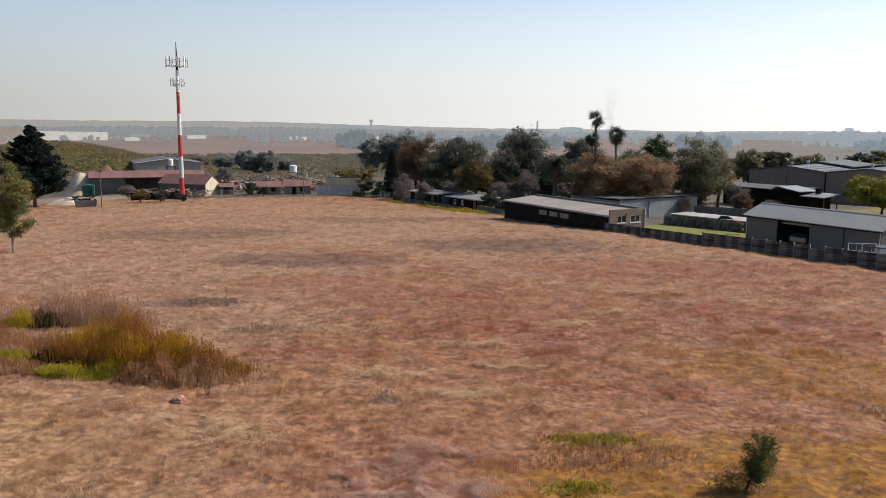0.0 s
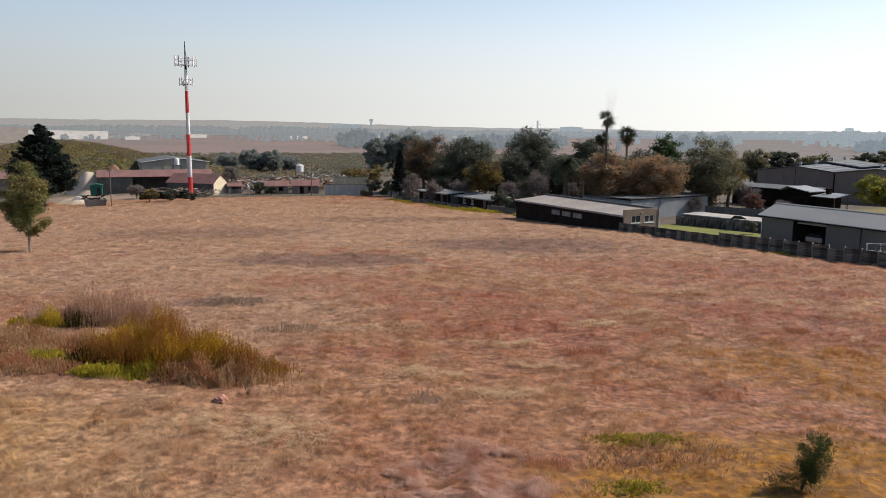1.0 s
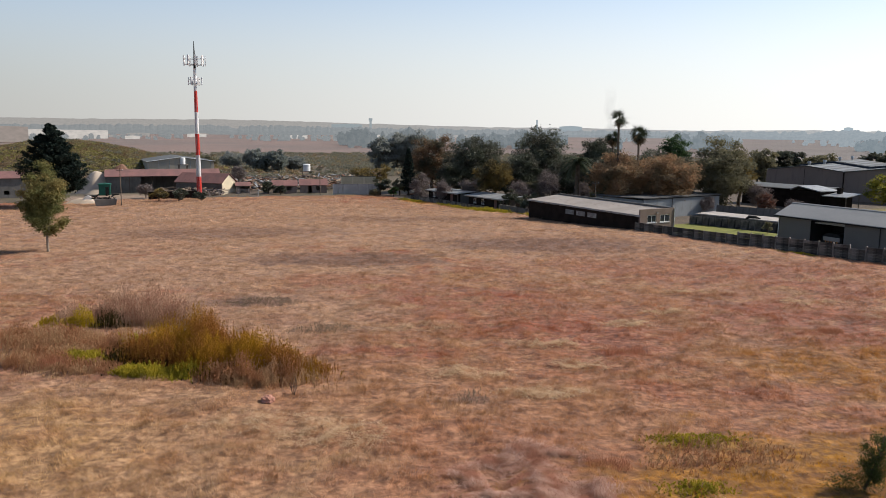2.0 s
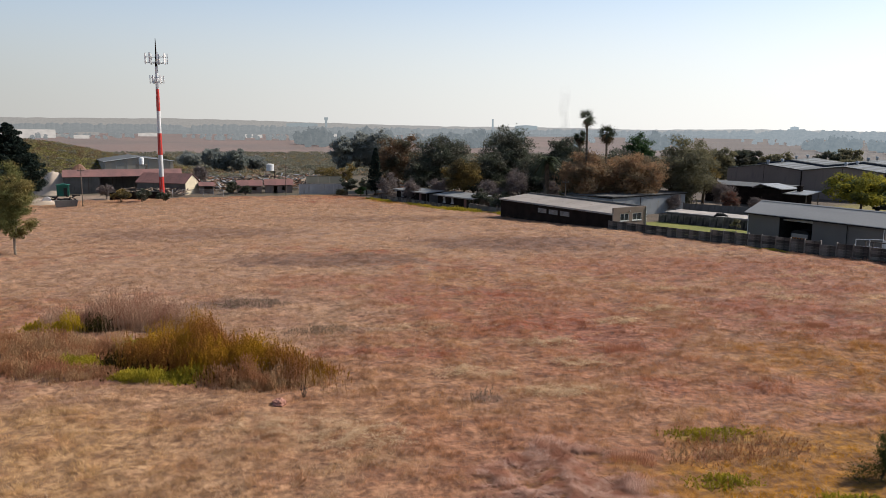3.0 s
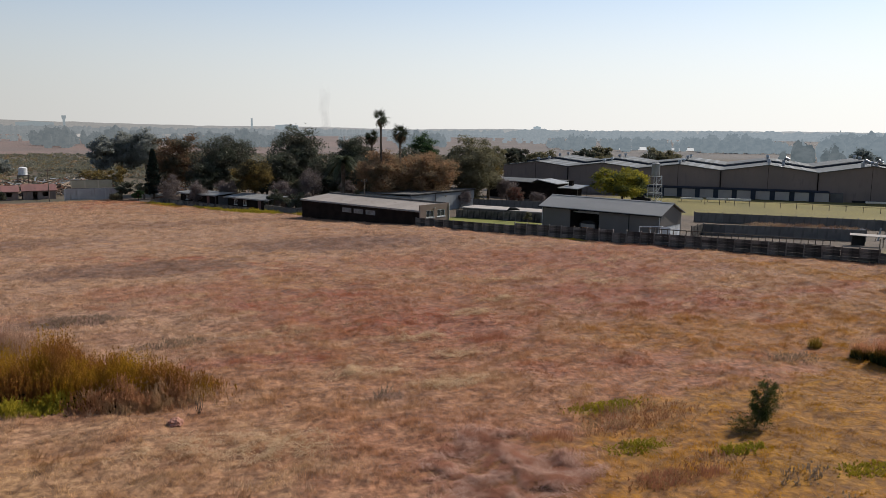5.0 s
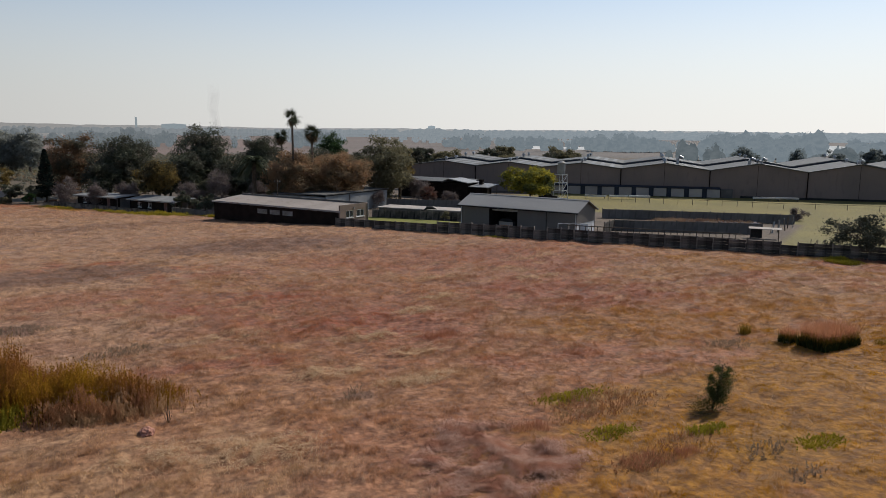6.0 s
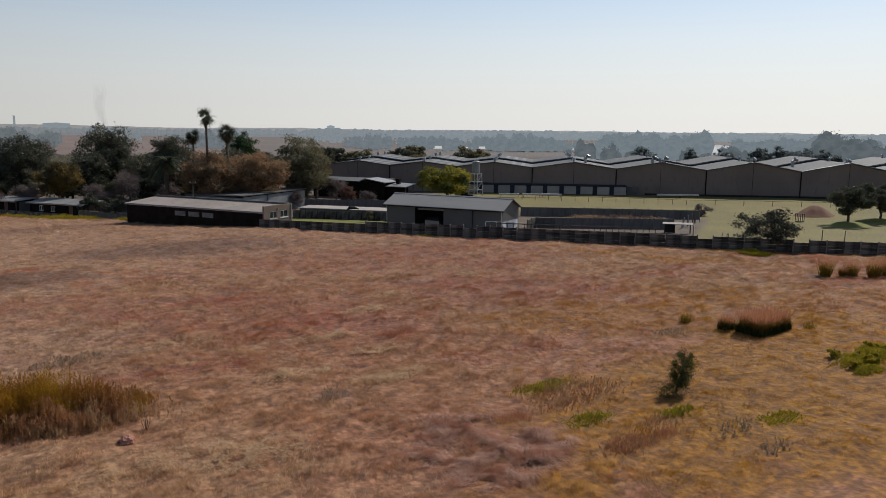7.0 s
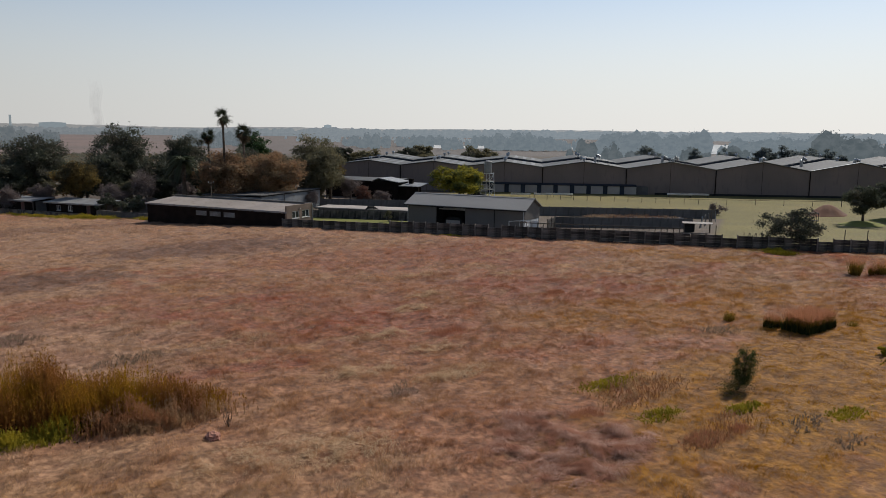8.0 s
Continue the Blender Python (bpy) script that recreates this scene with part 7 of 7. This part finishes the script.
weeds("tall_weeds", [(-21.8, 49.0, 3.6, 2.6, -25, 1.15), (-17.5, 47.0, 4.4, 2.0, -25, 0.75), (-19.5, 47.6, 3.4, 2.3, -20, 1.0), (-14.5, 45.6, 3.0, 1.4, -20, 0.45)], 9500, 2.6, M_WEED, "dense stand of tall orange-brown weeds", 501)
# near-black leaves: foot shade put into the colour, plus one dark clump
weeds("weed_undergrowth", [(-22.5, 49.3, 4.4, 3.2, -25, 1.0), (-18.0, 47.0, 4.2, 2.4, -25, 0.8), (-29.9, 58.0, 1.2, 0.9, 0, 1.3)], 4600, 0.9, leaf_mat("foot_shade_leaf", (0.045, 0.036, 0.011), (0.03, 0.026, 0.009), None, 0.1), "near-black leaves for the shade at the foot of the weeds, and one dark clump", 512)
weeds("brown_weeds", [(-15.6, 44.6, 3.6, 1.7, -14, 0.9), (-29.5, 50.5, 3.0, 2.2, 0, 0.65), (-13.2, 45.8, 1.8, 1.2, 10, 0.75), (-34.5, 54.5, 3.2, 1.8, 0, 0.7), (-16.0, 44.2, 3.0, 1.2, -12, 0.8), (-26.5, 46.5, 2.4, 1.2, 0, 0.6), (-31.5, 52.5, 3.2, 2.6, 0, 0.9), (-26.8, 52.2, 2.2, 1.6, 0, 0.9), (-30.5, 47.8, 2.4, 1.2, 0, 0.7)], 8600, 1.3, M_BROWNWEED, "dry brown weeds round the orange stand", 502)
weeds("seedhead_weeds", [(-28.0, 60.0, 4.2, 2.4, -5, 1.0), (-24.0, 58.2, 2.2, 1.6, 0, 0.8), (-33.0, 59.5, 2.0, 1.5, 0, 0.7)], 3400, 2.5, leaf_mat("rosy_seedheads", (0.42, 0.225, 0.15), (0.32, 0.16, 0.10), (0.46, 0.29, 0.19), 0.45, patch=0.6, soft=0.60), "tall reddish seedhead weeds behind the stand", 503)
weeds("yellow_weeds", [(-32.2, 57.8, 1.5, 0.7, 0, 1.0), (-35.0, 58.6, 0.9, 0.6, 0, 0.8)], 620, 1.5, M_YELWEED, "bright yellow-green flowering weeds", 504)
weeds("green_weeds", [(-22.0, 45.2, 2.6, 0.8, -12, 1.0), (-20.2, 45.4, 1.2, 0.6, 0, 1.4), (-25.5, 52.5, 1.2, 0.8, 0, 1.8), (-27.8, 49.0, 1.3, 0.7, 0, 1.4)], 2600, 0.6, M_GREENWEED, "low fresh-green weeds at the foot of the stand", 505, width=0.03)
weeds("green_patch", [(6.9, 34.3, 2.2, 0.7, 0, 1.0), (5.4, 29.4, 1.7, 0.7, 0, 0.9), (9.6, 27.2, 1.2, 0.6, 0, 1.2), (13.0, 23.6, 1.6, 0.7, 0, 0.8)], 1000, 0.24, M_GREENWEED, "low bright-green weeds in the grass", 506, width=0.03)
weeds("stalky_weeds", [(8.0, 32.6, 3.0, 1.6, -10, 1.0), (5.8, 31.6, 2.0, 1.0, 0, 0.8), (4.5, 26.0, 2.2, 0.8, 0, 0.7), (7.4, 26.6, 1.4, 0.8, 0, 0.9)], 520, 0.5, M_BROWNWEED, "reddish stalky weeds among green patches", 507)
weeds("verge_weeds", [(4.5, 159.6, 8.5, 1.5, -58, 1.0), (-2.5, 170.5, 6.0, 1.2, -58, 0.8), (13.0, 145.5, 6.0, 0.9, -58, 0.7), (-12.0, 186.0, 6.0, 1.2, -58, 0.7)], 3600, 0.7, M_GREENWEED, "green-yellow weeds along the cottage wall", 508, width=0.06)
weeds("wall_weeds", [(62.0, 56.2, 1.9, 0.7, -50, 0.6), (37.2, 91.6, 3.0, 0.6, -58, 0.35), (63.4, 58.6, 1.6, 0.7, -58, 0.6)], 1300, 0.8, M_GREENWEED, "green weeds at the foot of the boundary wall", 509, width=0.05)
weeds("yard_brush", [(90.0, 101.6, 9.0, 1.5, -38, 1.0), (84.0, 104.8, 4.0, 1.6, -38, 1.0)], 1500, 0.75, leaf_mat("pale_brush", (0.46, 0.33, 0.22), (0.36, 0.25, 0.16), (0.28, 0.17, 0.11), 0.4, patch=0.4, soft=0.6), "pale dry brush at the foot of the yard wall", 513, width=0.03)
rng = np.random.default_rng(514)
rubble = Bag()
for i in range(90):
    f = rng.random()
    x, y = 83.6 + 13.0 * f + rng.normal(0, 0.5), 106.4 - 10.0 * f + rng.normal(0, 0.5)
    z, a, b, c = ground(x, y), rng.uniform(0.1, 0.32), rng.uniform(0.08, 0.22), rng.uniform(0.08, 0.3)
    t = rng.uniform(0, 3.14)
    u, w = np.array((math.cos(t), math.sin(t))), np.array((-math.sin(t), math.cos(t)))
    low = [np.array((x, y)) + u * a * i_ + w * b * j_ for i_, j_ in ((-1, -1), (1, -1), (1, 1), (-1, 1))]
    rubble.add([(q[0], q[1], z - 0.05) for q in low] + [(0.75 * q[0] + 0.25 * x, 0.75 * q[1] + 0.25 * y, z + c * rng.uniform(0.7, 1.2)) for q in low], [(0, 1, 5, 4), (1, 2, 6, 5), (2, 3, 7, 6), (3, 0, 4, 7), (4, 5, 6, 7)])
solid("rubble", rubble, M_PALEPLASTER, "pale broken concrete rubble along the yard wall", "rubble", kind="stuff")
weeds("grey_weeds", [(-20.5, 66.6, 3.4, 1.4, 0, 1.0), (-3.2, 40.2, 0.9, 0.7, 0, 1.1), (23.2, 38.0, 1.6, 0.9, -20, 0.9), (9.8, 24.0, 1.3, 0.7, 0, 0.9), (9.1, 21.5, 1.0, 0.6, 0, 0.8), (-13.5, 56.5, 2.2, 1.0, 0, 0.8)], 640, 0.45, leaf_mat("grey_weed_leaves", (0.29, 0.21, 0.145), (0.37, 0.27, 0.19), None, 0.4, soft=0.75), "low grey woody weeds in the grass", 510)


# near-black green that stands for shade in the lower tussock
M_BASESHADE = leaf_mat("tussock_base_shade", (0.03, 0.04, 0.012), (0.05, 0.055, 0.018), None, 0.1)


def tussock(name, x, y, rx, ry, h, label, seed, blades_n=1500, plume=True, body=None, group="", fan=0.16):
    """A clump of tall tussock grass: arching blades, with pale plumes on top."""
    rng = np.random.default_rng(seed)
    th = thing(name, x, y, ground(x, y), 0, label, "grass clump", group)
    a, r = rng.uniform(0, 2 * np.pi, blades_n), np.sqrt(rng.random(blades_n))
    box = rng.uniform(-1, 1, (blades_n, 2))
    p = np.stack([rx * box[:, 0], ry * box[:, 1], np.full(blades_n, -0.1)], 1)
    p = p + rng.normal(0, 0.06, p.shape)
    out = np.stack([box[:, 0] * 0.7, box[:, 1] * 0.7, 0 * a], 1)
    hh = h * rng.uniform(0.7, 1.0, blades_n)
    tip = p + out * (fan * hh)[:, None] + rng.normal(0, 0.08, (blades_n, 3)) + np.stack([0 * a, 0 * a, hh], 1)
    b = rng.uniform(0, 2 * np.pi, blades_n)
    side = np.stack([np.cos(b), np.sin(b), 0 * b], 1) * (0.022 if plume else 0.009)
    part("blade_clump", soup("blade_clump", np.stack([p - side, p + side, tip], 1).reshape(-1, 3), 3), body or M_GOLDGRASS, th)
    # the clump's lower shade is built as short dark blades round its foot
    foot = p * np.array([1.06, 1.12, 1.0])
    low = foot + (tip - p) * 0.62 + rng.normal(0, 0.04, p.shape)
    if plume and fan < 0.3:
        part("leaf_base", soup("leaf_base", np.stack([foot - side * 3.2, foot + side * 3.2, low], 1).reshape(-1, 3), 3), M_BASESHADE, th, "near-black lower blades standing for the shade low in the clump")
    if plume:
        m = int(blades_n * 0.8)
        q0 = tip[:m] - np.stack([0 * a[:m], 0 * a[:m], 0.1 * hh[:m]], 1)
        q = q0 + out[:m] * (1.4 * fan) + np.stack([rng.normal(0, 0.1, m), rng.normal(0, 0.1, m), rng.uniform(0.1, 0.5, m) * h], 1)
        part("plume_haze", soup("plume_haze", np.stack([q0 - side[:m] * 0.5, q0 + side[:m] * 0.5, q], 1).reshape(-1, 3), 3), M_PLUME, th, "pinkish seed plumes")
    return th


tussock("tussock", 28.4, 34.2, 1.75, 0.9, 1.3, "broad golden tussock with pinkish plumes", 520, 4600)
tussock("tussock", 26.9, 36.2, 0.4, 0.35, 0.9, "small golden tussock in the grass", 521, 900, True, None, "small tussocks")
tussock("tussock", 26.6, 39.6, 0.35, 0.3, 0.75, "small golden tussock in the grass", 522, 500, False, None, "small tussocks")
tussock("tussock", 31.6, 32.6, 0.35, 0.25, 0.6, "small golden tussock in the grass", 523, 300, False, None, "small tussocks")
for i, (x, y, k) in enumerate(((55.1, 44.1, 1.0), (56.9, 42.3, 0.8), (58.1, 40.7, 1.0), (59.5, 39.9, 1.1), (56.3, 42.9, 0.5))):
    tussock("tussock", x, y, 0.42 * k, 0.36 * k, 1.7 * k, "tall golden tussock with feathery pink plumes", 524 + i, 480, True, None, "tall tussocks by the wall", 0.42)
for i, (x, y, r, h) in enumerate(((7.4, 49.9, 1.3, 0.4), (-29.0, 47.4, 0.9, 1.0), (24.0, 56.0, 0.8, 0.3), (-9.5, 66.0, 1.3, 0.3), (4.6, 25.8, 1.1, 0.45), (6.5, 25.4, 0.6, 0.5), (2.4, 31.6, 0.9, 0.4))):
    tussock("red_tussock", x, y, r, r * 0.6, h, "low reddish grass tussock", 540 + i, 900, False, M_REDTUFT, "red tussocks")
for i, (x, y, r) in enumerate(((24.6, 25.7, 1.0), (25.8, 25.4, 0.8), (25.4, 27.5, 0.55), (27.3, 25.8, 0.6), (29.0, 27.0, 0.8), (29.8, 26.2, 0.7), (26.4, 26.4, 0.7))):
    tree("low_bush", x, y, 0.5 + 0.08 * (i % 3), 1.5 * r, 0.0, M_GREENWEED, "low rounded bright-green bush in the grass", 560 + i, leaves=1500, leaf=0.06, clumps=14, category="bush", r0=0.03, group="low green bushes")
weeds("green_mat", [(27.0, 26.3, 2.8, 1.1, 0, 1.0), (29.6, 26.9, 1.4, 0.8, 0, 1.0), (24.4, 24.8, 1.2, 0.6, 0, 0.8)], 1800, 0.4, M_GREENWEED, "bright-green low growth between the bushes", 511, width=0.03)
# the small thorn tree in the foreground
bush = thing("thorn_bush", 12.42, 29.25, ground(12.42, 29.25), 0, "small dark-green thorn tree leaning in the grass", "bush")
rng = np.random.default_rng(580)
stem = Bag().tube([(-0.25, 0.05, -0.1), (0.0, 0, 0.7), (0.3, 0, 1.4), (0.35, 0.05, 2.2)], [0.07, 0.06, 0.045, 0.015], 7)
pts = []
for i in range(46):
    f = rng.random()
    a_, w_ = rng.uniform(0, 6.28), (0.22 + 0.46 * math.sin(math.pi * min(1, 0.05 + 0.75 * f))) * rng.uniform(0.35, 1.05)
    c = np.array((0.06 + 0.22 * f + w_ * math.cos(a_), w_ * math.sin(a_), 0.35 + 1.85 * f + 0.12 * rng.normal()))
    n, r = int(rng.uniform(130, 260)), rng.uniform(0.09, 0.2)
    q = rng.normal(size=(n, 3)) * r * np.array([0.8, 0.8, 1.0])
    pts.append(c + q)
    stem.tube([(0.1 + 0.1 * f, 0, max(0.15, c[2] - 0.55)), tuple(c)], [0.022, 0.006], 5)
for cx, cy, cz, r, n in ((-0.2, -0.05, 0.34, 0.3, 800), (-0.6, 0.0, 0.3, 0.34, 900), (-1.0, 0.1, 0.22, 0.3, 700), (-1.4, -0.1, 0.14, 0.26, 300), (0.15, -0.1, 0.2, 0.25, 220)):
    pts.append(np.array([cx, cy, cz]) + rng.normal(size=(n, 3)) * r * np.array([1.1, 0.9, 0.6]))
part("trunk", stem, M_BARK, bush)
part("crown", soup("crown", quads_at(np.concatenate(pts), 0.032, rng, 0.5), 4), M_BUSHLEAF, bush)


def boulder(name, x, y, r, material, label, seed):
    bm = bmesh.new()
    bmesh.ops.create_icosphere(bm, subdivisions=3, radius=r)
    for v in bm.verts:
        n = noise.noise(v.co * 2.2 / r + Vector((seed, 0, 0)))
        v.co *= 1 + 0.3 * n
        v.co.z *= 0.8
    me = bpy.data.meshes.new(name)
    bm.to_mesh(me)
    bm.free()
    return solid(name, me, material, label, "rock", at=pose(x, y, ground(x, y) + r * 0.45, 0, 0, 40))


boulder("boulder", -14.0, 40.1, 0.36, M_STONE, "pinkish boulder half hidden in the grass", 3)
dead = thing("dead_shrub", -12.85, 41.2, ground(-12.85, 41.2), 0, "small dead shrub with dark bare twigs", "shrub")
db = Bag()
rng = np.random.default_rng(590)
for i in range(12):
    a = rng.uniform(0, 6.28)
    db.tube([(0, 0, -0.05), (0.2 * math.cos(a), 0.2 * math.sin(a), 0.5), (0.5 * math.cos(a) * rng.random(), 0.5 * math.sin(a), rng.uniform(0.6, 1.1))], [0.014, 0.01, 0.004], 5)
part("stem", db, M_BARK, dead)

# ---- the boundary wall, slab by slab ----
wall_at = lambda k: along_wall(-37.9 + 1.87 * k)
bwall = thing("boundary_wall", *wall_at(0), ground(*wall_at(0)), 0, "weathered precast concrete wall of stacked slabs between posts", "wall", kind="structure")
BAY, WALL_H, ROWS_N = 1.9, 1.7, 5
wx0, wy0 = wall_at(0)
z_ref = ground(wx0, wy0)
slab_h = WALL_H / ROWS_N
slab_me = Bag().prism([(-0.026, 0), (0.026, 0), (0.032, 0.03), (0.032, slab_h - 0.03), (0.026, slab_h - 0.01), (-0.026, slab_h - 0.01), (-0.032, slab_h - 0.03), (-0.032, 0.03)], 0.05, BAY - 0.05, "x").mesh("slab")
post_me = Bag().box(-0.08, 0.08, -0.09, 0.09, -0.3, WALL_H + 0.06).prism([(-0.08, WALL_H + 0.06), (0.08, WALL_H + 0.06), (0.0, WALL_H + 0.16)], -0.09, 0.09).mesh("post")
low_post_me = Bag().box(-0.08, 0.08, -0.09, 0.09, -0.3, WALL_H - slab_h + 0.06).mesh("post")
wrng = random.Random(4)
n_bays = 62
for i in range(n_bays + 1):
    (x, y), (x1, y1) = wall_at(i), wall_at(i + 1)
    tall = -37.9 + 1.87 * i > -21
    turn = math.degrees(math.atan2(y1 - y, x1 - x))
    z = ground(x, y) - z_ref - 0.12
    z1 = ground(x1, y1) - z_ref - 0.12
    part("post", post_me if tall else low_post_me, M_PRECAST, bwall, at=pose(x - wx0, y - wy0, z, wrng.uniform(-3, 3), wrng.uniform(-2.2, 2.2), turn))
    if i == n_bays:
        break
    for k in range(ROWS_N if tall else ROWS_N - 1):
        if k == ROWS_N - 1 and wrng.random() < 0.13:
            continue
        m = pose(x - wx0, y - wy0, 0.5 * (z + z1) + k * slab_h, wrng.uniform(-0.8, 0.8), math.degrees(math.atan2(z - z1, BAY)) + wrng.uniform(-0.3, 0.3), turn + wrng.uniform(-0.5, 0.5))
        part("slab", slab_me, M_PRECAST, bwall, at=m)
